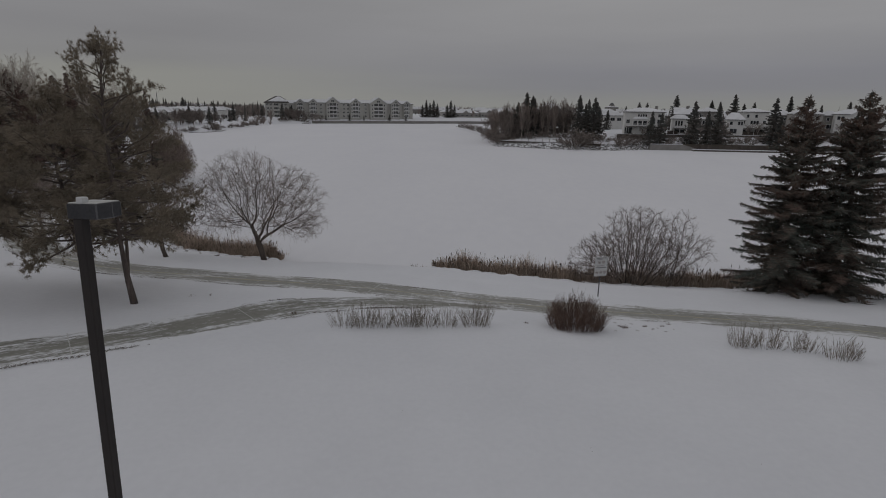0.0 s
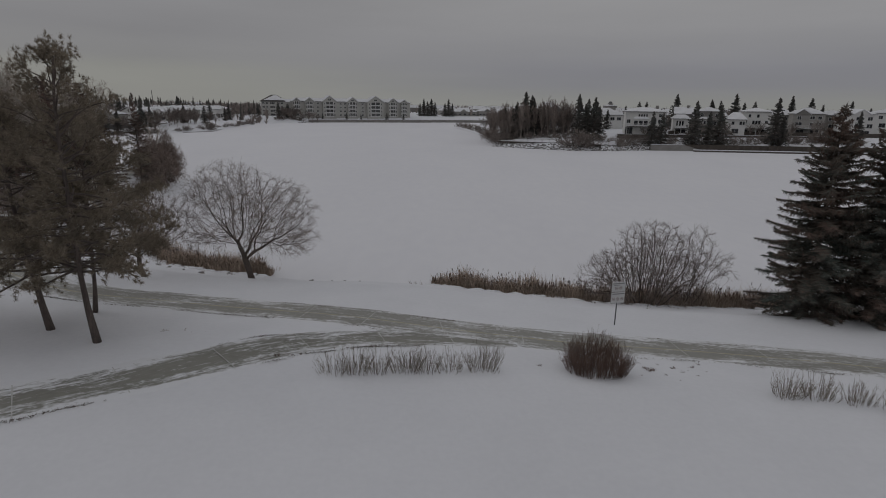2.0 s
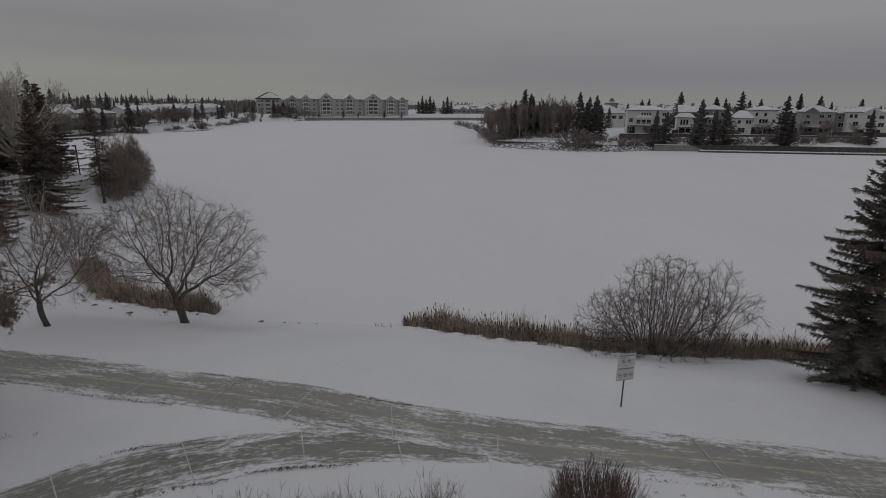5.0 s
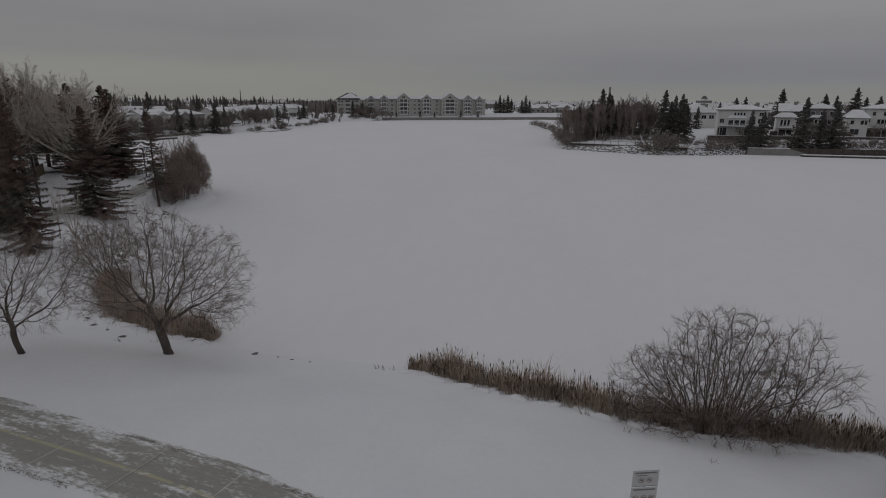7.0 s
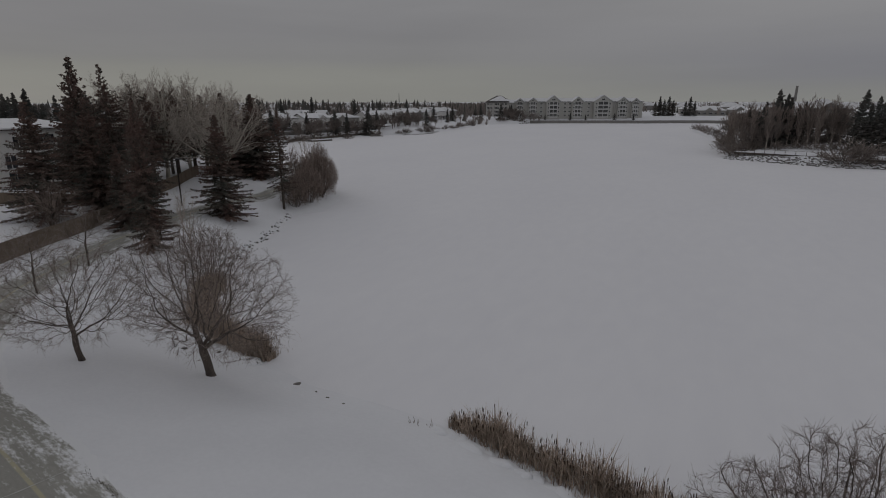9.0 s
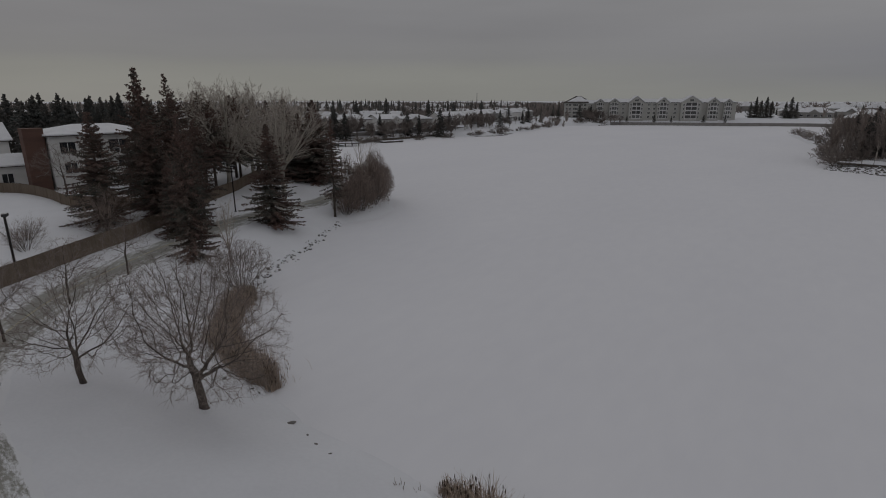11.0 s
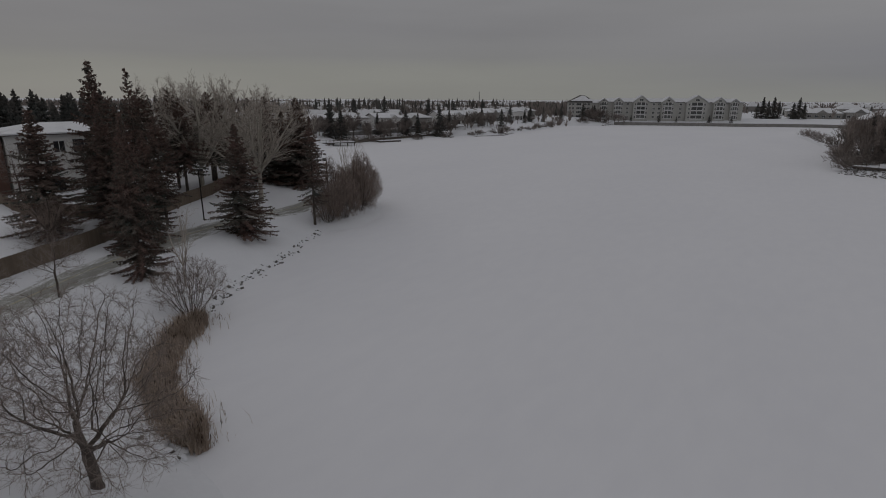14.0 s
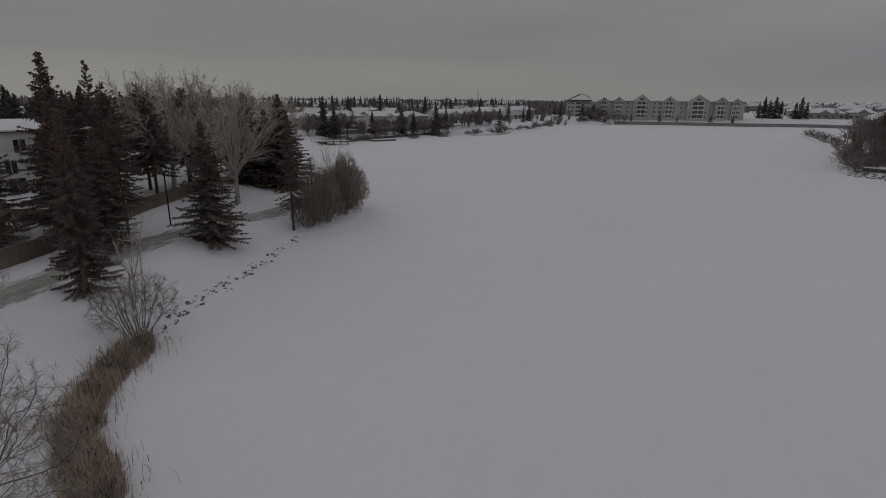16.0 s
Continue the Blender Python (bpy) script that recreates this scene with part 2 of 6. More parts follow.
TIMBER = material("weathered_timber", (0.122, 0.104, 0.090), (0.079, 0.068, 0.059), scale=1.0, fine=12.0, bump=0.3, per_object=0.2)
GLASS = material("window_glass", (0.028, 0.03, 0.034), (0.05, 0.05, 0.055), rough=0.12, scale=0.4, fine=3.0, bump=0.0, per_object=0.4)
FAR_TWIG = material("far_twigs", (0.262, 0.226, 0.205), (0.172, 0.147, 0.136), scale=0.5, fine=4.0, bump=0.0, per_object=0.2, per_island=0.25)
# dark panes and balcony panels of the far apartments, distance haze mixed into the grey
HAZED_DARK = material("hazed_dark", (0.13, 0.13, 0.128), (0.09, 0.09, 0.09), rough=0.3, scale=0.3, fine=3.0, bump=0.0, per_object=0.4)
PATH_MAIN = path_material("lakeside_paving", 1.5, (0.325, 0.320, 0.296), (0.240, 0.236, 0.216), True, 0.78)
PATH_SIDE = path_material("branch_paving", 1.3, (0.272, 0.268, 0.242), (0.190, 0.187, 0.166), False, 0.9)

JOINT_SNOW = material("joint_snow", (0.60, 0.60, 0.60), (0.42, 0.42, 0.40), rough=0.9, scale=3.0, fine=20.0, bump=0.1)


# ---- helpers for meshes ----
def mesh_of(name, verts, faces, mat, smooth=False):
    me = bpy.data.meshes.new(name)
    me.from_pydata(verts, [], faces)
    me.materials.append(mat)
    if smooth:
        me.polygons.foreach_set("use_smooth", [True] * len(me.polygons))
    me.update()
    return me


def child(name, me, parent, label="", m=None):
    ob = new(name, me)
    ob.parent = parent
    if m is not None:
        ob.matrix_basis = m
    return tagged(ob, label) if label else ob


def part(name, bm, mat, parent, label="", m=None, smooth=False):
    me = bpy.data.meshes.new(name)
    bm.to_mesh(me)
    bm.free()
    me.materials.append(mat)
    if smooth:
        me.polygons.foreach_set("use_smooth", [True] * len(me.polygons))
    return child(name, me, parent, label, m)


def thing(name, label, category, m, group="", kind=""):
    ob = new(name)
    ob.empty_display_size = 0.3
    ob.matrix_basis = m
    return tagged(ob, label, category, group, kind)


def add_box(bm, x0, x1, y0, y1, z0, z1, bevel=0.0):
    made = bmesh.ops.create_cube(bm, size=1.0, matrix=Matrix.LocRotScale(((x0 + x1) / 2, (y0 + y1) / 2, (z0 + z1) / 2), None, (x1 - x0, y1 - y0, z1 - z0)))
    if bevel:
        edges = list({e for v in made["verts"] for e in v.link_edges})
        bmesh.ops.bevel(bm, geom=edges, offset=bevel, segments=2, affect="EDGES", profile=0.5)


def boxes(*rows, bevel=0.0):
    bm = bmesh.new()
    for r in rows:
        add_box(bm, *r, bevel=bevel)
    return bm


def tube(V, F, points, radii, sides, close=True):
    """A tapered tube through points."""
    first = len(V)
    for i, p in enumerate(points):
        a = points[min(i + 1, len(points) - 1)] - points[max(i - 1, 0)]
        u = a.orthogonal().normalized() if a.length > 1e-6 else Vector((1, 0, 0))
        v = a.cross(u).normalized()
        for k in range(sides):
            w = 2 * math.pi * k / sides
            V.append(p + (u * math.cos(w) + v * math.sin(w)) * radii[i])
    for i in range(len(points) - 1):
        for k in range(sides):
            a, b = first + i * sides + k, first + i * sides + (k + 1) % sides
            F.append((a, b, b + sides, a + sides))
    if close:
        F.append(tuple(first + (len(points) - 1) * sides + k for k in range(sides)))
        F.append(tuple(first + sides - 1 - k for k in range(sides)))


def spindle(V, F, p, d, length, r, at=0.45):
    """A thin three-sided spike, thickest part of the way along."""
    u = d.orthogonal().normalized()
    v = d.cross(u)
    i = len(V)
    V.extend((p, p + d * length))
    for k in range(3):
        w = 2.0944 * k
        V.append(p + d * (length * at) + (u * math.cos(w) + v * math.sin(w)) * r)
    for k in range(3):
        a, b = i + 2 + k, i + 2 + (k + 1) % 3
        F.extend(((i, b, a), (i + 1, a, b)))


# ---- the ground: one sheet, with the lake's basin in it ----
NEAR_SHORE = [(170, 62), (80, 39), (30, 36.8), (13.5, 37.1), (8, 37.3), (3, 37.9), (0.6, 38.8), (-3.3, 39.7), (-8, 41.0), (-12, 41.6), (-16.8, 41.6), (-20.5, 42.5), (-24.1, 43.2),
              (-28.3, 45.0), (-30.9, 47.6), (-33.5, 51.2), (-35.9, 54.3), (-38.7, 58.2), (-39.7, 61.4), (-41.3, 64.9), (-42.8, 68), (-45.1, 72), (-46.6, 76), (-44.8, 80), (-47, 87), (-56, 97)]
FAR_SHORE = [(-80, 116), (-127, 154), (-137.5, 175.5), (-136.5, 198), (-132.5, 228), (-121, 238), (-113, 248), (-118, 268), (-117, 303), (-129, 350), (-106, 368), (-104, 385), (-66, 402), (-33, 413),
             (4, 432), (40, 425), (45, 370), (20, 338), (-3, 328), (5, 270), (8, 235), (7.5, 190), (9, 180), (29, 169), (45, 170), (57, 175), (69, 174), (100, 171), (200, 165), (260, 120)]
SHORE = np.array(NEAR_SHORE + FAR_SHORE, float)
BANK_D = [-30, -3, 0, 1, 3.5, 6, 8, 10, 13, 18, 24, 40, 5000]
BANK_Z = [-0.8, -0.5, 0, 0.45, 1.15, 2.0, 2.2, 2.55, 2.9, 3.7, 4.0, 4.1, 4.1]


def shore_distance(x, y):
    """Metres from the shoreline, more than nought on land."""
    x, y = np.asarray(x, float), np.asarray(y, float)
    d, inside = np.full(x.shape, 1e9), np.zeros(x.shape, bool)
    for (x0, y0), (x1, y1) in zip(SHORE, np.roll(SHORE, -1, 0)):
        dx, dy = x1 - x0, y1 - y0
        u = np.clip(((x - x0) * dx + (y - y0) * dy) / (dx * dx + dy * dy), 0, 1)
        d = np.minimum(d, np.hypot(x - x0 - u * dx, y - y0 - u * dy))
        inside ^= ((y0 > y) != (y1 > y)) & (x < x0 + (y - y0) * dx / (dy if dy else 1e-9))
    return np.where(inside, -d, d)


def height(x, y):
    return np.interp(shore_distance(x, y), BANK_D, BANK_Z)


def spaced(*runs):
    out = []
    for a, b, step in runs:
        out.extend(np.arange(a, b, step))
    return np.array(out)


gx = spaced((-4000, -1000, 500), (-1000, -300, 100), (-300, -180, 15), (-180, -70, 3.5), (-70, 25, 0.65), (25, 130, 3.5), (130, 300, 15), (300, 1000, 100), (1000, 4001, 500))
gy = spaced((-1500, -300, 300), (-300, -20, 35), (-20, 0, 4), (0, 90, 0.65), (90, 460, 3.5), (460, 700, 30), (700, 1200, 100), (1200, 4701, 500))
GX, GY = np.meshgrid(gx, gy)
GZ = height(GX.ravel(), GY.ravel()).reshape(GX.shape)
soft_x, soft_y = GX * 0.9, GY * 0.9
GZ = GZ + np.where(GZ > 0.1, 0.03 * np.sin(soft_x * 0.7 + 1.3 * np.sin(soft_y * 0.53)) * np.sin(soft_y * 0.61 + 0.9 * np.sin(soft_x * 0.37)), 0)


def level(x, y):
    """The ground's height at one place, the lake's ice counted as ground."""
    i, j = int(np.searchsorted(gx, x)) - 1, int(np.searchsorted(gy, y)) - 1
    u, v = (x - gx[i]) / (gx[i + 1] - gx[i]), (y - gy[j]) / (gy[j + 1] - gy[j])
    low = GZ[j, i] * (1 - u) + GZ[j, i + 1] * u
    return max(0.0, float(low * (1 - v) + (GZ[j + 1, i] * (1 - u) + GZ[j + 1, i + 1] * u) * v))


verts = np.column_stack((GX.ravel(), GY.ravel(), GZ.ravel())).tolist()
nx, ny = len(gx), len(gy)
idx = np.arange(nx * ny).reshape(ny, nx)
faces = np.column_stack((idx[:-1, :-1].ravel(), idx[:-1, 1:].ravel(), idx[1:, 1:].ravel(), idx[1:, :-1].ravel())).tolist()
ground = new("ground", mesh_of("ground", verts, faces, SNOW, True))
tagged(ground, "snow-covered ground rising gently from the lake shore", "ground", kind="structure")

lake = new("lake_water", mesh_of("lake_water", [(-150, 30, 0), (270, 30, 0), (270, 440, 0), (-150, 440, 0)], [(0, 1, 2, 3)], ICE_SNOW))
tagged(lake, "frozen lake under smooth fresh snow", "lake", kind="structure")


# ---- paved paths ----
def smooth_line(points, step=0.5):
    """Points at even steps along a soft curve through the given ones."""
    p = [Vector((*q, 0)) for q in points]
    p = [2 * p[0] - p[1], *p, 2 * p[-1] - p[-2]]
    out = []
    for i in range(1, len(p) - 2):
        n = max(2, int((p[i + 1] - p[i]).length / step))
        for k in range(n):
            t = k / n
            out.append(0.5 * ((2 * p[i]) + (p[i + 1] - p[i - 1]) * t + (2 * p[i - 1] - 5 * p[i] + 4 * p[i + 1] - p[i + 2]) * t * t + (3 * p[i] - p[i - 1] - 3 * p[i + 1] + p[i + 2]) * t ** 3))
    out.append(p[-2])
    return out


def paved_path(name, label, centre, half, mat, lift, seed, drifted):
    rng = random.Random(seed)
    line = smooth_line(centre, 0.25)
    rows, uv, along = [], [], 0.0
    across = 13
    for i, p in enumerate(line):
        d = (line[min(i + 1, len(line) - 1)] - line[max(i - 1, 0)]).normalized()
        side = Vector((-d.y, d.x, 0))
        if i:
            along += (p - line[i - 1]).length
        ragged = [half + 0.12 + 0.16 * noise.noise((along * 0.9, 7.0 * s + seed, 0)) + 0.10 * noise.noise((along * 3.1, 3.0 * s + seed, 4)) + rng.uniform(-0.04, 0.04) for s in (-1, 1)]
        ragged[0] /= drifted
        for k in range(across):
            f = 2 * k / (across - 1) - 1
            v = f * ragged[0 if f < 0 else 1]
            q = p + side * v
            rows.append((q.x, q.y, lift - (lift + 0.03) * abs(f) ** 7))
            uv.append((along, v))
    xy = np.array(rows)
    z = np.maximum(height(xy[:, 0], xy[:, 1]), 0) + xy[:, 2]
    verts = np.column_stack((xy[:, :2], z)).tolist()
    faces = []
    for i in range(len(line) - 1):
        for k in range(across - 1):
            a = i * across + k
            faces.append((a + 1, a, a + across, a + across + 1))
    me = mesh_of(name, verts, faces, mat, True)
    layer = me.uv_layers.new(name="UVMap")
    for loop in me.loops:
        layer.data[loop.index].uv = uv[loop.vertex_index]
    return tagged(new(name, me), label, "path", kind="structure"), line


def snow_joint(owner, line, i, half, skew):
    """A snow-filled joint across the paving."""
    p, d = line[i], (line[i + 1] - line[i - 1]).normalized()
    side = (Vector((-d.y, d.x, 0)) + d * skew).normalized()
    V, F = [], []
    n = 9
    for k in range(n):
        f = 2 * k / (n - 1) - 1
        wide = 0.016 + 0.013 * noise.noise((i * 1.7, f * 6, 0))
        for s in (-1, 1):
            q = p + side * (f * half) + d * (s * wide)
            V.append((q.x, q.y, level(q.x, q.y) + 0.064))
    for k in range(n - 1):
        a = 2 * k
        F.append((a, a + 1, a + 3, a + 2))
    child("joint", mesh_of("joint", V, F, JOINT_SNOW), owner)


MAIN_LINE = [(34, 11), (20, 18.0), (13.5, 21.3), (9.3, 23.3), (5.5, 24.3), (1.0, 25.0), (-3.0, 25.35), (-7.2, 26.4), (-11.2, 27.55), (-16.2, 28.7), (-20.6, 29.6), (-26.5, 30.8), (-32.6, 34.0),
             (-38.3, 39.2), (-42.1, 44.8), (-46.1, 51.7), (-50.0, 61.4), (-52.8, 71.9), (-53.5, 80.0), (-58, 91), (-70, 106), (-90, 124)]
SIDE_LINE = [(-4.2, 25.1), (-7.6, 24.85), (-10.35, 24.38), (-12.12, 23.62), (-13.7, 22.77), (-15.1, 21.77), (-16.4, 20.83), (-18.4, 19.38), (-21.2, 17.65), (-25.5, 15.4), (-32, 11), (-42, 5)]
main_path, main_line = paved_path("lakeside_path", "frosted grey-green paved lakeside path with a worn yellow centre line and snow drifts", MAIN_LINE, 1.46, PATH_MAIN, 0.055, 3, 0.78)
side_path, side_line = paved_path("branch_path", "frosted grey-green paved branch path dusted with snow", SIDE_LINE, 1.32, PATH_SIDE, 0.045, 8, 0.9)


def lay_joints(owner, line, half, start, pitch, limit):
    """Joints at an even pitch both ways from the one nearest to start."""
    first = min(range(len(line)), key=lambda i: (line[i] - Vector((*start, 0))).length)
    for way in (1, -1):
        run, i = (0.0 if way > 0 else -1e-6), first
        due = 0.0 if way > 0 else pitch
        while 1 < i < len(line) - 2:
            if abs(run) >= due:
                if line[i].y < limit:
                    snow_joint(owner, line, i, half, -0.40 if half > 1.3 and -9 < line[i].x < -5 else -0.12)
                due += pitch
            run += (line[i + way] - line[i]).length
            i += way


lay_joints(main_path, main_line, 1.40, (-7.2, 26.4), 3.35, 70)
lay_joints(side_path, side_line, 1.20, (-15.3, 22.0), 2.95, 99)


# ---- trees and shrubs ----
UP = Vector((0, 0, 1))
FINEST = [0.0055]


def turned(d, angle, rng):
    """d turned away from itself by angle, to a chance side."""
    side = d.orthogonal().normalized()
    side.rotate(Matrix.Rotation(rng.uniform(0, 2 * math.pi), 3, d))
    return (d * math.cos(angle) + side * math.sin(angle)).normalized()


def grow(V, F, rng, p, d, length, r, depth, plan):
    """A branch and, along it, its own branches. plan holds a row for each depth: pieces, sides, wobble, rise, taper, count, from, angle, ratio."""
    pieces, sides, wobble, rise, taper, count, start, angle, ratio = plan[depth]
    points, radii, ways = [p.copy()], [r], [d.copy()]
    for i in range(pieces):
        d = (d + Vector((rng.gauss(0, wobble), rng.gauss(0, wobble), rng.gauss(0, wobble) + rise))).normalized()
        p = p + d * (length / pieces)
        points.append(p.copy())
        ways.append(d.copy())
        radii.append(r * (1 - (1 - taper) * (i + 1) / pieces))
    tube(V[depth], F[depth], points, radii, sides, depth < 2)
    if depth + 1 < len(plan):
        for j in range(count):
            at = start + (1 - start) * (j + rng.random()) / count
            k = min(int(at * pieces), pieces - 1)
            f = at * pieces - k
            q = points[k].lerp(points[k + 1], f)
            rr = radii[k] + (radii[k + 1] - radii[k]) * f
            grow(V, F, rng, q, turned(ways[k + 1], radians(angle * rng.uniform(0.6, 1.35)), rng), length * ratio * rng.uniform(0.65, 1.2) * (1.15 - 0.45 * at), max(FINEST[0], rr * rng.uniform(0.36, 0.53)), depth + 1, plan)


def bare_tree_meshes(name, seed, trunk, limbs, plan, wood, twig, lean=(0, 0), split=1):
    """trunk: height, radius. limbs: count, length, spread in degrees, radius. Meshes of the trunk with its limbs and of the finer crown."""
    rng = random.Random(seed)
    V, F = [[] for _ in plan], [[] for _ in plan]
    th, tr = trunk
    points, radii = [], []
    for i in range(6):
        f = i / 5
        points.append(Vector((lean[0] * f + rng.gauss(0, 0.03) * th * 0.3 * (i > 0), lean[1] * f + rng.gauss(0, 0.03) * th * 0.3 * (i > 0), th * f - 0.15 * (i == 0))))
        radii.append(tr * (1.35 - 0.75 * min(1, f * 3) if f < 0.34 else 1.0 - 0.35 * f))
    tube(V[0], F[0], points, radii, 9)
    count, length, spread, lr = limbs
    for k in range(count):
        az = 2 * math.pi * (k + rng.uniform(-0.3, 0.3)) / count
        tip = radians(spread * (0.25 + 0.75 * ((k * 0.618) % 1.0)))
        d = Vector((math.cos(az) * math.sin(tip), math.sin(az) * math.sin(tip), math.cos(tip)))
        q = points[-1].lerp(points[3], rng.uniform(0, 0.6) * (tip / radians(spread)))
        grow(V, F, rng, q, d, length * rng.uniform(0.9, 1.06) * (1 - 0.22 * tip), lr * rng.uniform(0.75, 1.1), 0, plan)
    def merged(levels):
        v, f = [], []
        for n in levels:
            o = len(v)
            v.extend(V[n])
            f.extend(tuple(i + o for i in q) for q in F[n])
        return v, f
    return mesh_of(name + "_trunk", *merged(range(split)), wood, True), mesh_of(name + "_crown", *merged(range(split, len(plan))), twig)


def shrub_mesh(name, seed, stems, base, length, spread, radius, plan, mat):
    """A many-stemmed shrub in one mesh."""
    rng = random.Random(seed)
    V, F = [[] for _ in plan], [[] for _ in plan]
    for k in range(stems):
        az = rng.uniform(0, 2 * math.pi)
        out = math.sqrt(rng.random())
        tip = radians(spread) * out
        d = Vector((math.cos(az) * math.sin(tip), math.sin(az) * math.sin(tip), math.cos(tip)))
        q = Vector((math.cos(az) * base * out, math.sin(az) * base * out, -0.1))
        grow(V, F, rng, q, d, length * rng.uniform(0.75, 1.1) * (1 - 0.15 * out), radius * rng.uniform(0.6, 1.1), 0, plan)
    def merged(levels):
        v, f = [], []
        for n in levels:
            o = len(v)
            v.extend(V[n])
            f.extend(tuple(i + o for i in q) for q in F[n])
        return v, f
    return mesh_of(name + "_stems", *merged(range(1)), BARK), mesh_of(name + "_twigs", *merged(range(1, len(plan))), mat)


def crown_points(rng, count, centre, size, floor, shell):
    """Points in an ellipsoid above a floor, thicker towards its shell, with a little clumping."""
    points = []
    while len(points) < count:
        d = Vector((rng.gauss(0, 1), rng.gauss(0, 1), rng.gauss(0, 1))).normalized() * rng.random() ** shell
        p = Vector((centre[0] + d.x * size[0], centre[1] + d.y * size[1], centre[2] + d.z * size[2]))
        if p.z > floor and noise.noise(p * 0.9) > -0.42 + 0.4 * rng.random():
            points.append(p)
    return np.array([tuple(p) for p in points])


def branching(rng, roots, cloud, step, reach, kill, keep, rise):
    """Branches that grow from the roots towards the points of the cloud until each is reached. Places and parents of the joints."""
    places, parents, ways = [], [], []
    for chain in roots:
        last = -1
        for p in chain:
            ways.append((Vector(p) - Vector(places[last])).normalized() if last >= 0 else UP.copy())
            places.append(tuple(p))
            parents.append(last)
            last = len(places) - 1
    near = np.full(len(cloud), 1e9)
    owner = np.zeros(len(cloud), int)
    fresh = list(range(len(places)))
    grown = {}
    for _ in range(140):
        for n in fresh:
            dist = np.linalg.norm(cloud - places[n], axis=1)
            closer = dist < near
            near[closer] = dist[closer]
            owner[closer] = n
        cloud_live = near > kill
        cloud, near, owner = cloud[cloud_live], near[cloud_live], owner[cloud_live]
        if not len(cloud):
            break
        fresh = []
        within = near < reach
        for n in np.unique(owner[within]):
            n = int(n)
            if grown.get(n, 0) >= 4:
                continue
            grown[n] = grown.get(n, 0) + 1
            pull = cloud[within & (owner == n)] - places[n]
            pull = Vector((pull / np.linalg.norm(pull, axis=1)[:, None]).mean(axis=0)).normalized()
            d = (pull + ways[n] * keep + Vector((rng.gauss(0, 0.22), rng.gauss(0, 0.22), rng.gauss(0, 0.22) + rise))).normalized()
            fresh.append(len(places))
            places.append(tuple(Vector(places[n]) + d * step))
            parents.append(n)
            ways.append(d)
        if not fresh:
            break
    return [Vector(p) for p in places], parents, ways


def branch_meshes(name, seed, roots, cloud_rows, step, reach, kill, keep, rise, thin, power, stout, twigs, twig_long, droop, wood, twig):
    """A bare crown: limbs that thicken with what they bear, and fine twigs on their outer joints. Meshes of the wood and of the twigs."""
    rng = random.Random(seed)
    cloud = np.vstack([crown_points(rng, *row) for row in cloud_rows])
    places, parents, ways = branching(rng, roots, cloud, step, reach, kill, keep, rise)
    n = len(places)
    load, kids = [0.0] * n, [[] for _ in range(n)]
    radius = [thin] * n
    for i in range(n - 1, -1, -1):
        radius[i] = max(thin, load[i] ** (1 / power))
        if parents[i] >= 0:
            load[parents[i]] += radius[i] ** power
            kids[parents[i]].append(i)
    wide = [r if r < 0.02 else r * (1 + (stout - 1) * min(1.0, (r - 0.02) / 0.08)) for r in radius]
    WV, WF, TV, TF = [], [], [], []
    starts = [(i, -1) for i in range(n) if parents[i] < 0]
    while starts:
        i, foot = starts.pop()
        chain = [foot, i] if foot >= 0 else [i]
        while kids[chain[-1]]:
            row = sorted(kids[chain[-1]], key=lambda k: -radius[k])
            starts.extend((k, chain[-1]) for k in row[1:])
            chain.append(row[0])
        if len(chain) < 2:
            continue
        big = wide[chain[1]]
        sizes = [wide[k] for k in chain]
        if foot >= 0:
            sizes[0] = min(sizes[0], sizes[1] * 1.15)
        else:
            sizes[0] *= 1.4
        V, F = (WV, WF) if big > 0.016 else (TV, TF)
        tube(V, F, [places[k] for k in chain], sizes, 8 if big > 0.08 else 5 if big > 0.03 else 3, False)
    for i in range(n):
        if radius[i] > thin * 2.6 or parents[i] < 0:
            continue
        for _ in range(twigs if rng.random() < 0.75 else twigs + 1):
            d = turned(ways[i], radians(rng.uniform(12, 58)), rng)
            long = twig_long * rng.uniform(0.45, 1.2)
            a = places[i]
            b = a + d * long * 0.55
            d = (d + Vector((rng.gauss(0, 0.15), rng.gauss(0, 0.15), rng.gauss(0, 0.15) - droop))).normalized()
            tube(TV, TF, [a, b, b + d * long * 0.45], [thin * 0.8, thin * 0.65, thin * 0.4], 3, False)
    return mesh_of(name + "_trunk", WV, WF, wood, True), mesh_of(name + "_crown", TV, TF, twig)


def spike(V, F, p, d, length, r):
    """A three-sided spike that tapers from its foot to its tip."""
    u = d.orthogonal().normalized()
    v = d.cross(u)
    i = len(V)
    V.append(p + d * length)
    for k in range(3):
        w = 2.0944 * k
        V.append(p + (u * math.cos(w) + v * math.sin(w)) * r)
    F.extend(((i, i + 1, i + 2), (i, i + 2, i + 3), (i, i + 3, i + 1)))


BROAD = ((0, 0.16, 0.32, 0.46, 0.55, 0.65, 0.74, 0.84, 0.92, 1.0), (0.93, 1.0, 0.94, 0.85, 0.76, 0.62, 0.49, 0.32, 0.18, 0.05))
CONICAL = ((0, 0.06, 0.30, 0.60, 0.80, 1.0), (0.84, 1.0, 0.84, 0.50, 0.26, 0.04))


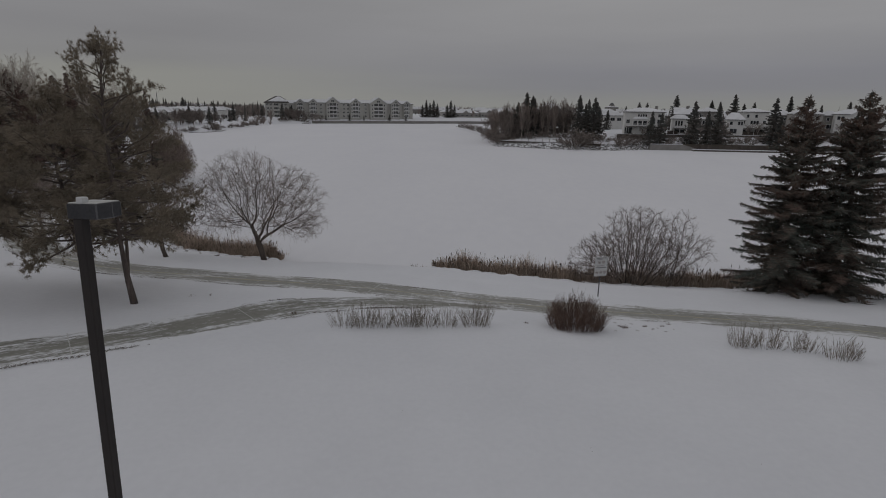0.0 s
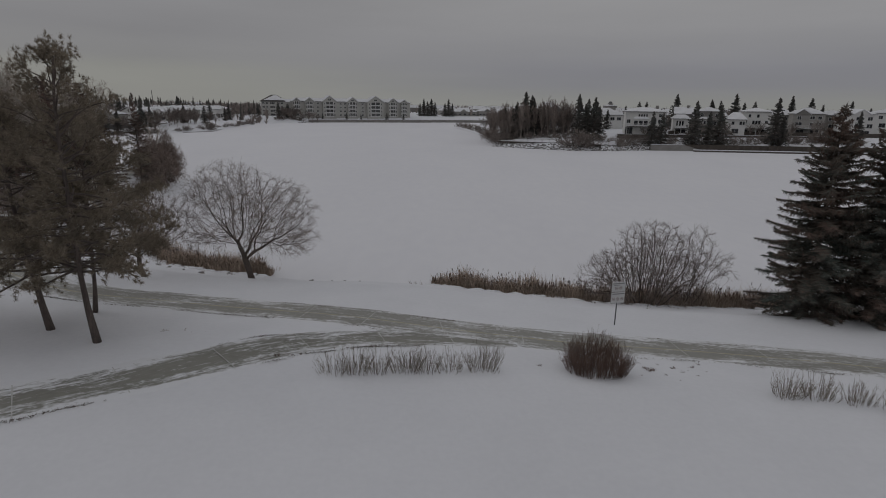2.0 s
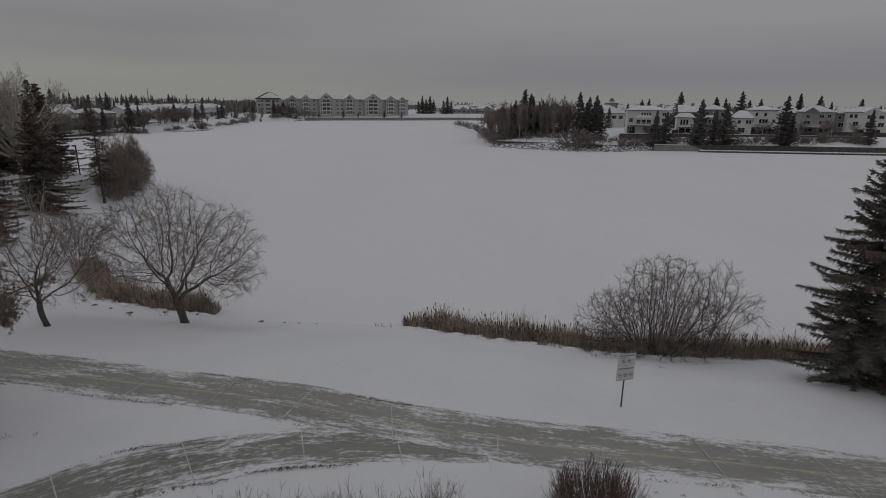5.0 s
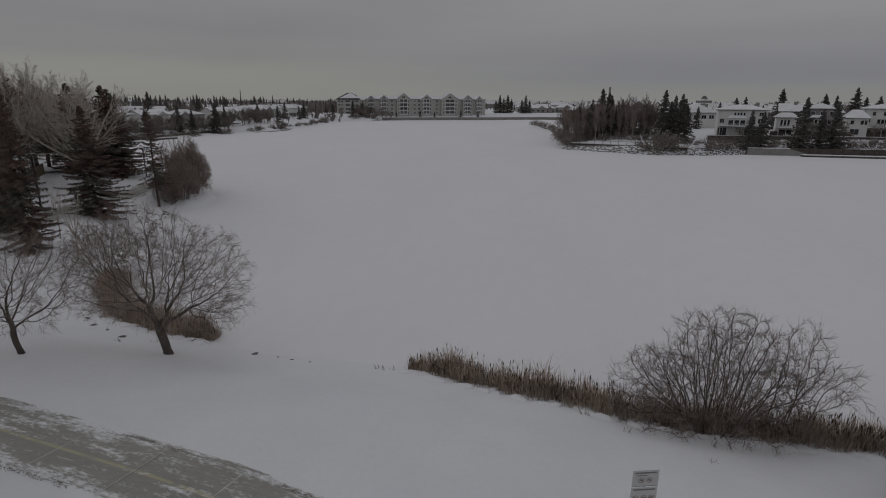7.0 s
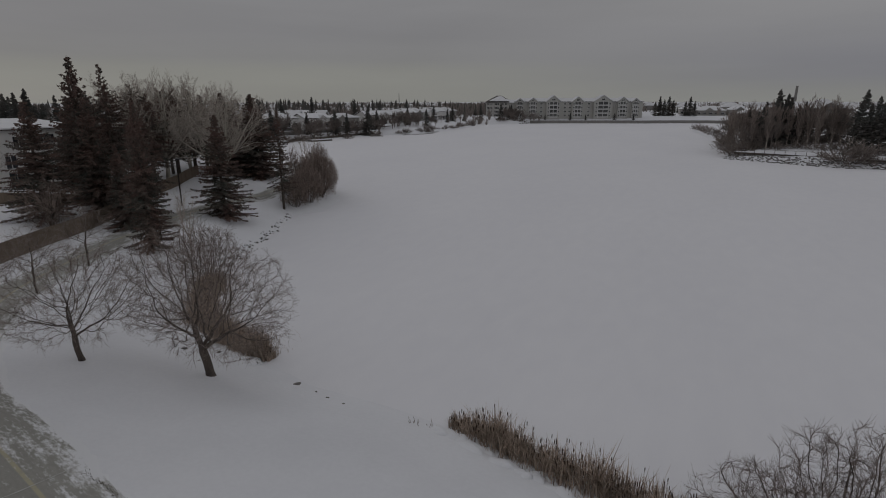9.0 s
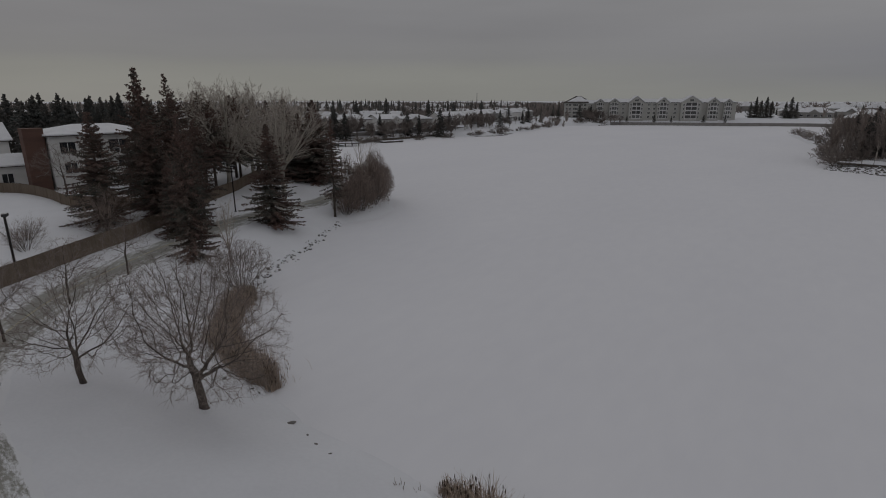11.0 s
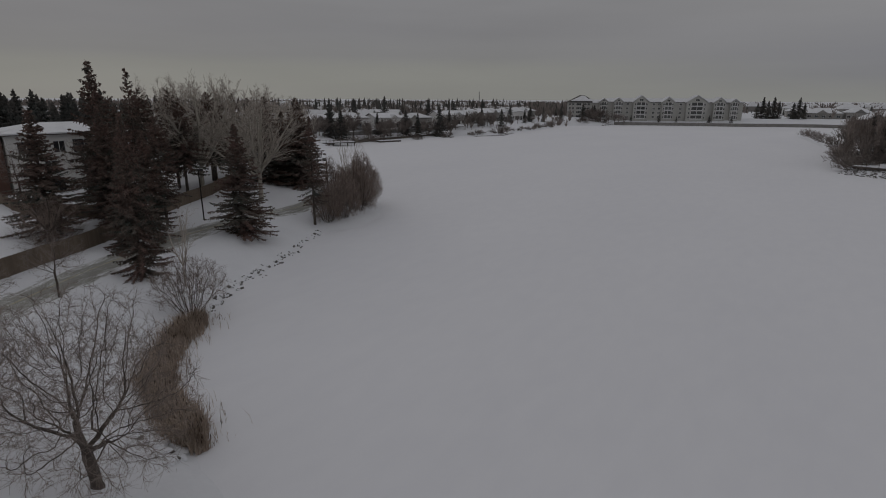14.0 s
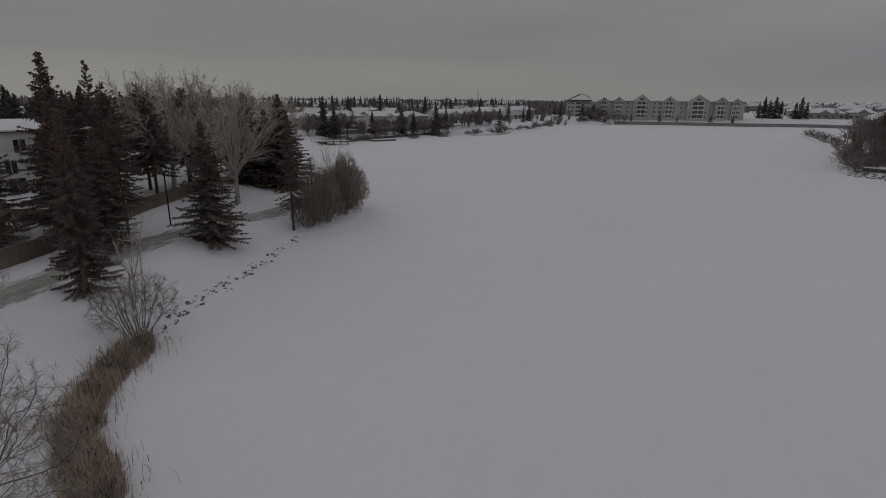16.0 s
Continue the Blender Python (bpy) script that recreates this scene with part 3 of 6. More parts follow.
def spruce_meshes(name, seed, h, w, low, step, per, spacing, fat, needle, outline=CONICAL, cones=0):
    """Whorls of arching boughs, each a flat spray of needled twigs with hanging side shoots; cones hang among the upper boughs."""
    rng = random.Random(seed)
    TV, TF, V, F, CV, CF = [], [], [], [], [], []
    tube(TV, TF, [Vector((0, 0, -0.2)), Vector((0, 0, h * 0.5)), Vector((0, 0, h * 0.97))], [0.017 * h, 0.010 * h, 0.012], 7)
    z, turn = low, rng.random() * 6
    while z < h - 0.2:
        f = (z - low) / (h - low)
        full = w / 2 * float(np.interp(f, *outline))
        whorl = rng.uniform(0.86, 1.10)
        for k in range(per if f < 0.85 else max(4, per - 3)):
            turn += 2.39996 + rng.uniform(-0.4, 0.4)
            reach = max(0.16, full * whorl * (rng.uniform(0.5, 0.88) if rng.random() < 0.42 else rng.uniform(0.84, 1.14)))
            rise = -0.19 + 0.64 * f ** 1.5 + rng.uniform(-0.22, 0.20)
            out = Vector((math.cos(turn), math.sin(turn), 0))
            side = Vector((-out.y, out.x, 0))
            foot = Vector((0, 0, z + rng.uniform(-0.5, 0.5) * step))
            pts = [foot + out * (reach * s) + side * (0.06 * reach * s * s * math.sin(turn * 7)) + UP * (reach * (rise * s - 0.14 * s * (1 - s))) for s in (0, 0.25, 0.5, 0.75, 1.0)]
            tube(V, F, [pts[0], pts[2], pts[4]], [0.010 + 0.010 * reach, 0.008 + 0.005 * reach, 0.005], 3, False)
            n = max(3, int(reach / spacing))
            for i in range(n):
                s = 0.10 + 0.88 * (i + rng.random()) / n
                a = min(int(s * 4), 3)
                q = pts[a].lerp(pts[a + 1], s * 4 - a)
                long = min(0.60, 0.20 + 0.27 * reach * (1.05 - s)) * rng.uniform(0.55, 1.15)
                for hand in (-1, 1):
                    d = (out * rng.uniform(0.15, 0.75) + side * hand * rng.uniform(0.5, 1.0) + UP * rng.uniform(-0.55, 0.25)).normalized()
                    spike(V, F, q, d, long, fat * rng.uniform(0.8, 1.25))
                d = (out * rng.uniform(0.2, 0.8) + side * rng.uniform(-0.6, 0.6) - UP * rng.uniform(0.5, 1.4)).normalized()
                spike(V, F, q, d, min(long, 0.45) * rng.uniform(0.6, 1.1), fat * rng.uniform(0.8, 1.2))
                if f > 0.5 and rng.random() < cones * f:
                    c = q + out * rng.uniform(0, 0.1) - UP * 0.03
                    spindle(CV, CF, c, (UP * -1 + out * rng.uniform(-0.2, 0.3)).normalized(), rng.uniform(0.09, 0.15), 0.022)
            for _ in range(5):
                spike(V, F, pts[4] - out * rng.uniform(0.0, 0.18), ((pts[4] - pts[3]).normalized() * 0.8 + Vector((rng.gauss(0, 0.45), rng.gauss(0, 0.45), rng.gauss(-0.1, 0.3)))).normalized(), 0.13 + 0.02 * reach, fat)
        z += step * (1 - 0.35 * f) * rng.uniform(0.8, 1.2)
    for k in range(9):
        spike(V, F, Vector((0, 0, h - 0.08 - 0.11 * k)), (UP * 1.1 + Vector((math.cos(k * 2.4), math.sin(k * 2.4), 0)) * (0.5 + 0.05 * k)).normalized(), 0.28 + 0.02 * k, fat * 0.8)
    spike(V, F, Vector((0, 0, h - 0.5)), UP, 0.7, fat)
    made = mesh_of(name + "_trunk", TV, TF, BARK, True), mesh_of(name + "_crown", V, F, needle)
    return (*made, mesh_of(name + "_cones", CV, CF, CONE)) if cones else made


def pine_meshes(name, seed, h, w, low, limbs, lean, tufts):
    """A pine with a bare lower trunk, crooked limbs and a ragged crown of needle tufts."""
    rng = random.Random(seed)
    TV, TF, V, F = [], [], [], []
    spine = []
    for i in range(9):
        f = i / 8
        spine.append(Vector((lean[0] * f ** 0.8 - 0.065 * h * math.sin(math.pi * f) + 0.12 * math.sin(f * 7 + seed), lean[1] * f ** 0.8 + 0.12 * math.cos(f * 6 + seed), h * f - 0.15 * (i == 0))))
    tube(TV, TF, spine, [0.0145 * h * (1.25 - 0.45 * min(1, i / 1.5)) * (1 - 0.085 * i) + 0.01 for i in range(9)], 9)
    def tuft(q, d):
        for _ in range(25):
            n = (d * rng.uniform(0.2, 1.1) + Vector((rng.gauss(0, 0.55), rng.gauss(0, 0.55), rng.gauss(0.12, 0.5)))).normalized()
            s = n.orthogonal().normalized() * 0.0068
            i = len(V)
            long = rng.uniform(0.11, 0.21)
            V.extend((q - s, q + s, q + n * long))
            F.append((i, i + 1, i + 2))
    for k in range(limbs):
        f = low + (1 - low) * ((k + rng.random()) / limbs) ** 1.15
        a = min(int(f * 8), 7)
        q = spine[a].lerp(spine[a + 1], f * 8 - a)
        g = (f - low) / (1 - low)
        reach = w / 2 * float(np.interp(g, (0, 0.12, 0.45, 0.60, 0.70, 0.84, 1.0), (0.75, 1.0, 0.86, 0.62, 0.47, 0.30, 0.08))) * rng.uniform(0.42, 1.15)
        az = k * 2.39996 + rng.uniform(-0.5, 0.5)
        d = Vector((math.cos(az), math.sin(az), 0.0 + 1.0 * g * g + rng.uniform(-0.16, 0.2))).normalized()
        pts = [q]
        for i in range(6):
            d = (d + Vector((rng.gauss(0, 0.16), rng.gauss(0, 0.16), rng.gauss(0.02, 0.12)))).normalized()
            pts.append(pts[-1] + d * reach / 6)
        tube(TV, TF, pts, [0.05 * (1 - 0.6 * g) * (1 - i / 7.5) + 0.007 for i in range(7)], 4, False)
        for j in range(tufts if g < 0.6 else int(tufts * 0.36)):
            s = 0.30 + 0.70 * math.sqrt(rng.random())
            a = min(int(s * 6), 5)
            p0 = pts[a].lerp(pts[a + 1], s * 6 - a)
            way = (pts[a + 1] - pts[a]).normalized()
            b = turned(way, radians(rng.uniform(20, 80)), rng)
            b.z = b.z * 0.6 + 0.12
            b.normalize()
            long = rng.uniform(0.25, 0.95) * (1.1 - 0.4 * s)
            p1 = p0 + b * long
            tube(V, F, [p0, p1], [0.010, 0.005], 3, False)
            for u in (0.45, 0.75, 1.0):
                tuft(p0.lerp(p1, u) + Vector((rng.gauss(0, 0.05), rng.gauss(0, 0.05), rng.gauss(0, 0.05))), b)
        tuft(pts[-1], d)
    for _ in range(10):
        tuft(spine[-1] + Vector((rng.gauss(0, 0.12), rng.gauss(0, 0.12), -rng.random() * 0.6)), UP)
    return mesh_of(name + "_trunk", TV, TF, PINE_BARK, True), mesh_of(name + "_crown", V, F, PINE_NEEDLE)


def plant_tree(name, label, category, meshes, x, y, scale=1.0, wide=1.0, turn=0.0, group="", sink=0.05):
    root = thing(name, label, category, pose(x, y, level(x, y) - sink, 0, 0, turn) @ Matrix.Diagonal((scale * wide, scale * wide, scale, 1)), group)
    child("trunk", meshes[0], root)
    child("crown", meshes[1], root)
    if len(meshes) > 2:
        tagged(child("cone_cluster", meshes[2], root, "rust-brown hanging cones"), kind="stuff")
    return root


def plant_shrub(name, label, category, me, x, y, scale=1.0, wide=1.0, turn=0.0, group="", sink=0.03):
    m = pose(x, y, level(x, y) - sink, 0, 0, turn) @ Matrix.Diagonal((scale * wide, scale * wide, scale, 1))
    if isinstance(me, tuple):
        root = thing(name, label, category, m, group)
        tagged(child("woody_base", me[0], root), kind="stuff")
        tagged(child("crown", me[1], root), kind="stuff")
        return root
    ob = new(name, me)
    ob.matrix_basis = m
    return tagged(ob, label, category, group)


# -- the two spruces beside the reeds --
near_spruce = [spruce_meshes("near_spruce", 5, 11.3, 5.9, 0.22, 0.36, 8, 0.055, 0.030, DARK_NEEDLE, BROAD, 0.6), spruce_meshes("near_spruce", 9, 11.3, 6.6, 0.22, 0.36, 8, 0.055, 0.030, DARK_NEEDLE, BROAD, 0.9)]
plant_tree("spruce_tree", "tall dark green spruce skirted to the snow beside the reeds", "spruce", near_spruce[0], 12.65, 31.8, 1.0, 1.0, 20, "lakeside spruces")
plant_tree("spruce_tree", "tall dark spruce with rusty upper branches beside another spruce", "spruce", near_spruce[1], 15.4, 31.0, 1.0, 1.0, 140, "lakeside spruces")

# -- the pines at the fork --
pine_kinds = [pine_meshes("pine", 4, 10.2, 9.4, 0.27, 66, (0.1, 0.1), 34), pine_meshes("pine", 11, 8.6, 8.8, 0.26, 58, (-0.3, 0.2), 34)]
plant_tree("pine_tree", "leaning brown-green pine with a bare lower trunk", "pine", pine_kinds[0], -20.3, 23.05, 1.02, 0.80, 0, "pines at the fork")
plant_tree("pine_tree", "leaning brown-green pine with low sweeping limbs", "pine", pine_kinds[1], -22.9, 24.2, 1.0, 1.0, 10, "pines at the fork")
plant_tree("pine_tree", "brown-green pine standing behind its neighbours", "pine", pine_kinds[1], -23.3, 27.1, 1.02, 0.74, 200, "pines at the fork")
plant_tree("pine_tree", "broad brown-green pine at the edge of the group", "pine", pine_kinds[0], -28.5, 24.0, 0.98, 1.05, 120, "pines at the fork")

# -- bare trees along the bank --
willow_foot = [(0, 0, -0.15), (-0.06, 0, 0.25), (-0.14, 0.02, 0.6), (-0.2, 0, 0.95), (-0.3, -0.02, 1.3), (-0.38, 0, 1.6)]
willow = branch_meshes("willow", 29, [willow_foot], ((1500, (-1.1, 0.2, 5.0), (2.9, 3.6, 3.0), 2.4, 0.46), (1350, (1.7, -0.1, 4.3), (2.9, 3.6, 2.7), 2.2, 0.46), (380, (3.0, 0.2, 2.8), (1.7, 2.4, 1.1), 1.5, 0.5), (200, (-2.7, 0, 2.9), (1.4, 2.2, 0.7), 1.9, 0.5)), 0.15, 3.0, 0.235, 0.8, 0.02, 0.0055, 1.95, 1.15, 3, 0.46, 0.22, BARK, TWIG)
plant_tree("willow_tree", "bare grey-brown willow with a stout trunk and fine drooping twigs", "tree", willow, -20.2, 38.6, 1.0, 1.0, 0)
spread_foot = [(0, 0, -0.15), (-0.08, 0, 0.25), (-0.16, 0.02, 0.6), (-0.2, 0.04, 1.0)]
spread_tree = branch_meshes("spread_tree", 33, [spread_foot], ((1500, (0.15, 0, 3.5), (3.4, 3.4, 2.6), 1.4, 0.46),), 0.16, 2.4, 0.27, 0.8, 0.04, 0.0056, 1.98, 1.15, 3, 0.42, 0.05, BARK, TWIG)
plant_tree("bare_tree", "low spreading bare tree forking close to the snow", "tree", spread_tree, -25.8, 35.8, 1.0, 1.0, 30)
small_foot = [(0, 0, -0.15), (0.02, 0, 0.4), (-0.02, 0.02, 0.8), (0.04, 0.03, 1.2), (0.03, 0, 1.6)]
small_tree = branch_meshes("small_tree", 41, [small_foot], ((420, (0.3, 0, 3.4), (2.3, 2.1, 1.7), 1.7, 0.46),), 0.17, 2.4, 0.27, 0.9, 0.04, 0.0056, 1.95, 1.2, 3, 0.40, 0.0, BARK, TWIG)
for x, y, s, a in ((-40.7, 45.6, 0.95, 0), (-37.2, 40.0, 0.9, 80), (-33.3, 35.1, 1.0, 190)):
    plant_tree("bare_tree", "small bare brown tree standing in the snow beside the path", "tree", small_tree, x, y, s, 1.05, a, "bare trees by the path")
def stem_feet(seed, count, wide):
    """Feet of many stems that lean apart from one stool."""
    rng = random.Random(seed)
    feet = []
    for k in range(count):
        az, out = 2.39996 * k, math.sqrt((k + 0.5) / count)
        a = Vector((math.cos(az) * wide * out, math.sin(az) * wide * out, -0.1))
        lean = Vector((math.cos(az) * out * 1.1, math.sin(az) * out * 1.1, 1.0 + rng.uniform(-0.1, 0.3))).normalized()
        feet.append([tuple(a), tuple(a + lean * 0.3), tuple(a + lean * 0.6)])
    return feet


big_shrub = branch_meshes("willow_shrub", 3, stem_feet(3, 44, 0.85), ((2300, (0.1, 0, 1.9), (3.2, 3.0, 3.7), 0.7, 0.5), (700, (-2.3, 0, 1.5), (2.2, 2.6, 2.1), 0.5, 0.5), (260, (2.2, 0, 1.3), (1.8, 2.4, 1.5), 0.5, 0.5)), 0.16, 2.0, 0.22, 1.5, 0.10, 0.0058, 2.05, 1.0, 3, 0.42, -0.05, BARK, SHRUB_TWIG)
plant_tree("willow_shrub", "wide bare grey-brown willow shrub among the reeds", "shrub", big_shrub, 6.35, 38.2, 1.0, 1.0, 0)
side_shrub = branch_meshes("willow_shrub", 8, stem_feet(8, 8, 0.25), ((330, (0.5, 0, 3.6), (1.1, 1.2, 2.0), 0.9, 0.5), (300, (1.7, 0, 2.6), (1.4, 1.4, 1.4), 0.9, 0.5)), 0.16, 2.4, 0.25, 1.3, 0.08, 0.0058, 2.05, 1.0, 3, 0.40, -0.05, BARK, SHRUB_TWIG)
plant_tree("willow_shrub", "thin bare sapling clump beside the big shrub", "shrub", side_shrub, 8.75, 37.8, 1.0, 1.0, 0)
bank_shrub = branch_meshes("bank_shrub", 13, stem_feet(13, 30, 0.5), ((1700, (0, 0, 2.3), (2.75, 2.75, 2.0), 0.8, 0.5),), 0.16, 2.0, 0.24, 1.4, 0.08, 0.0060, 2.3, 1.0, 3, 0.40, -0.08, BARK, BROWN_TWIG)
plant_tree("bank_shrub", "upright bare brown shrub above the reed bed", "shrub", bank_shrub, -35.3, 51.8, 1.0, 1.0, 0)
pale_tree = bare_tree_meshes("pale_tree", 51, (1.6, 0.07), (5, 3.2, 26, 0.045), [(6, 5, 0.05, 0.06, 0.3, 8, 0.15, 36, 0.4), (4, 3, 0.1, 0.05, 0.4, 5, 0.2, 35, 0.5), (3, 3, 0.12, 0.03, 0.4, 0, 0, 0, 0)], PALE_TWIG, PALE_TWIG, (0.1, 0), 1)
plant_tree("young_poplar", "slender pale bare young tree beside a spruce", "tree", pale_tree, -39.6, 54.0, 1.1, 1.0, 0, "young poplars")
plant_tree("young_poplar", "slender bare young tree on the snowy bank", "tree", pale_tree, -43.6, 56.6, 1.0, 0.9, 90, "young poplars")
shore_shrub = branch_meshes("shore_shrub", 17, stem_feet(17, 40, 1.0), ((1700, (0, 0, 1.7), (3.3, 3.3, 2.3), 0.3, 0.5), (260, (0.9, 0.4, 3.7), (1.0, 1.0, 1.2), 2.4, 0.5)), 0.2, 2.0, 0.25, 1.3, 0.10, 0.0090, 2.2, 1.0, 4, 0.50, -0.05, BARK, RUSSET_TWIG)
for x, y, s, w, a in ((-48.2, 78.4, 1.0, 0.62, 0), (-48.0, 80.8, 1.25, 0.58, 120), (-50.2, 82.0, 1.4, 0.58, 230), (-49.6, 85.2, 1.55, 0.56, 310), (-52.0, 88.6, 1.5, 0.6, 40), (-54.2, 91.8, 1.4, 0.65, 170)):
    plant_tree("shore_shrub", "dense rounded russet-brown shrub overhanging the ice", "shrub", shore_shrub, x, y, s, w, a, "shore shrubs")
plant_tree("young_poplar", "slender bare tree rising behind the shore shrubs", "tree", pale_tree, -51.6, 86.0, 1.8, 1.0, 10, "young poplars")

# -- conifers and poplars of the west grove --
mid_spruce = [spruce_meshes("grove_spruce", 61, 12.0, 7.0, 0.3, 0.42, 9, 0.17, 0.062, SPRUCE_NEEDLE, CONICAL, 0.25), spruce_meshes("grove_spruce", 67, 12.0, 6.0, 0.3, 0.42, 9, 0.17, 0.062, SPRUCE_NEEDLE, CONICAL, 0.35),
              spruce_meshes("grove_spruce", 71, 12.0, 4.6, 2.6, 0.50, 6, 0.18, 0.050, SPRUCE_NEEDLE, CONICAL, 0.2),
              spruce_meshes("grove_spruce", 73, 12.0, 6.4, 3.3, 0.44, 7, 0.18, 0.060, SPRUCE_NEEDLE, BROAD, 0.2)]
GROVE = ((0, -41.8, 51.9, 12.7, 0.68, 0), (1, -47.8, 65.8, 11.4, 1.25, 50), (2, -48.4, 76.4, 13.0, 0.8, 90), (0, -62.5, 87.0, 12.5, 1.4, 10), (1, -66.5, 84.5, 12.5, 1.5, 70), (1, -65.5, 89.4, 13.0, 1.5, 200),
         (0, -55.3, 51.0, 11.0, 1.28, 30), (0, -59.5, 58.2, 15.4, 0.95, 250), (2, -62.0, 63.0, 15.0, 0.9, 15), (1, -55.5, 56.6, 11.5, 1.0, 330), (0, -50.3, 57.6, 10.2, 0.95, 120), (1, -48.6, 54.4, 8.2, 1.0, 205), (3, -53.2, 60.6, 11.2, 0.8, 75))
BACK_GROVE = ((3, -66.0, 66.0, 13.0, 1.0, 45), (3, -63.8, 69.5, 12.0, 1.0, 160), (3, -69.0, 71.5, 13.0, 1.0, 300), (3, -66.5, 75.5, 12.5, 1.0, 110), (3, -71, 78, 12.5, 1.1, 20), (2, -72, 83, 12.5, 1.4, 260), (2, -75, 88, 12, 1.4, 75), (1, -72, 92, 10.5, 1.4, 195), (3, -80, 84, 12.5, 1.1, 10),
              (3, -63.5, 61.5, 12.0, 1.0, 80), (0, -71, 64, 11, 1.2, 215))
for k, x, y, h, w, a in GROVE + BACK_GROVE:
    plant_tree("spruce_tree", "dark spruce in the snowy lakeside grove" if k < 2 else "thin open dark spruce with bare lower trunk", "spruce", mid_spruce[k], x, y, h / 12.0, w, a, "grove conifers")
POPLAR_PLAN = [(7, 5, 0.07, 0.05, 0.30, 9, 0.16, 34, 0.42), (4, 3, 0.10, 0.06, 0.35, 8, 0.15, 36, 0.45), (2, 3, 0.12, 0.06, 0.5, 6, 0.2, 34, 0.5), (1, 3, 0.14, 0.02, 0.7, 0, 0, 0, 0)]
FINEST[0] = 0.013
poplar = bare_tree_meshes("poplar", 77, (3.6, 0.28), (11, 8.8, 58, 0.22), POPLAR_PLAN, POPLAR_BARK, PALE_TWIG, (0.2, 0), 2)
for x, y, s, w, a in ((-58.2, 76.2, 1.07, 1.07, 0), (-64.5, 72.0, 1.13, 1.0, 100), (-70.0, 80.5, 1.12, 1.0, 210), (-78, 92, 1.05, 1.1, 20), (-86, 104, 1.0, 1.1, 140), (-80, 78, 1.1, 1.1, 300), (-94, 112, 0.95, 1.2, 75)):
    plant_tree("poplar_tree", "tall bare pale-barked poplar", "tree", poplar, x, y, s, w, a, "bare poplars")

FINEST[0] = 0.0055
# -- yard trees and shrubs behind the fence --
light_shrub = shrub_mesh("yard_shrub", 15, 34, 0.7, 3.7, 50, 0.03, [(4, 3, 0.09, 0.05, 0.35, 7, 0.22, 30, 0.42), (2, 3, 0.12, 0.05, 0.4, 5, 0.2, 32, 0.5), (1, 3, 0.14, 0.03, 0.5, 0, 0, 0, 0)], BROWN_TWIG)
yard_tree = bare_tree_meshes("yard_tree", 47, (1.0, 0.10), (9, 2.6, 62, 0.05), [(6, 5, 0.09, 0.04, 0.35, 9, 0.2, 36, 0.45), (4, 3, 0.12, 0.03, 0.4, 7, 0.2, 36, 0.5), (3, 3, 0.14, 0.02, 0.5, 4, 0.2, 36, 0.55), (2, 3, 0.15, 0.0, 0.6, 0, 0, 0, 0)], BARK, RUSSET_TWIG, (0.1, 0), 1)
plant_tree("garden_tree", "low twiggy tan garden tree behind the board fence", "tree", yard_tree, -52.1, 49.7, 1.25, 1.15, 0)
for x, y, s, a in ((-67.5, 60.0, 1.5, 40), (-73.0, 55.0, 1.3, 260)):
    plant_tree("bare_tree", "bare brown garden tree in the yard of the white house", "tree", small_tree, x, y, s, 1.0, a, "yard trees")
for x, y, s, a in ((-51.8, 49.6, 0.75, 0), (-50.2, 42.4, 0.6, 60), (-53.6, 43.6, 0.55, 220)):
    plant_shrub("yard_shrub", "bare brown garden shrub behind the board fence", "shrub", light_shrub, x, y, s, 1.2, a, "yard shrubs")


# ---- low plants by the fork ----
def stem_clump(name, seed, count, wide, deep, tall, spread, radius, side_twigs, mat, dome=0.0):
    """Upright stems rising from a patch of ground, with side twigs as a mesh of their own."""
    rng = random.Random(seed)
    V, F, TV, TF = [], [], [], []
    for k in range(count):
        x, y = rng.uniform(-1, 1), rng.uniform(-1, 1)
        if dome and x * x + y * y > 1:
            x, y = x * 0.7, y * 0.7
        q = Vector((x * wide / 2, y * deep / 2, -0.05))
        d = (UP + Vector((x * spread + rng.gauss(0, 0.12), y * spread * (0.6 if not dome else 1.0) + rng.gauss(0, 0.12), 0))).normalized()
        if dome:
            long = tall * rng.uniform(0.45, 1.08) * (1 - dome * (x * x + y * y))
        else:
            long = tall * rng.uniform(0.3, 1.05) * (1 - 0.25 * x * x)
        mid = q + d * long * 0.5 + Vector((rng.gauss(0, 0.02), rng.gauss(0, 0.02), 0))
        end = mid + (d + UP * 0.15).normalized() * long * 0.5
        tube(V, F, [q, mid, end], [radius, radius * 0.8, radius * 0.45], 3, False)
        for j in range(side_twigs):
            s = rng.uniform(0.35, 0.95)
            b = turned(d, radians(rng.uniform(18, 40)), rng)
            b0 = q.lerp(mid, s * 2) if s < 0.5 else mid.lerp(end, s * 2 - 1)
            tube(TV, TF, [b0, b0 + (b + UP * 0.25).normalized() * long * rng.uniform(0.15, 0.32)], [radius * 0.7, radius * 0.45], 3, False)
    if not side_twigs:
        return mesh_of(name, V, F, mat)
    return mesh_of(name + "_stems", V, F, mat), mesh_of(name + "_twigs", TV, TF, mat)


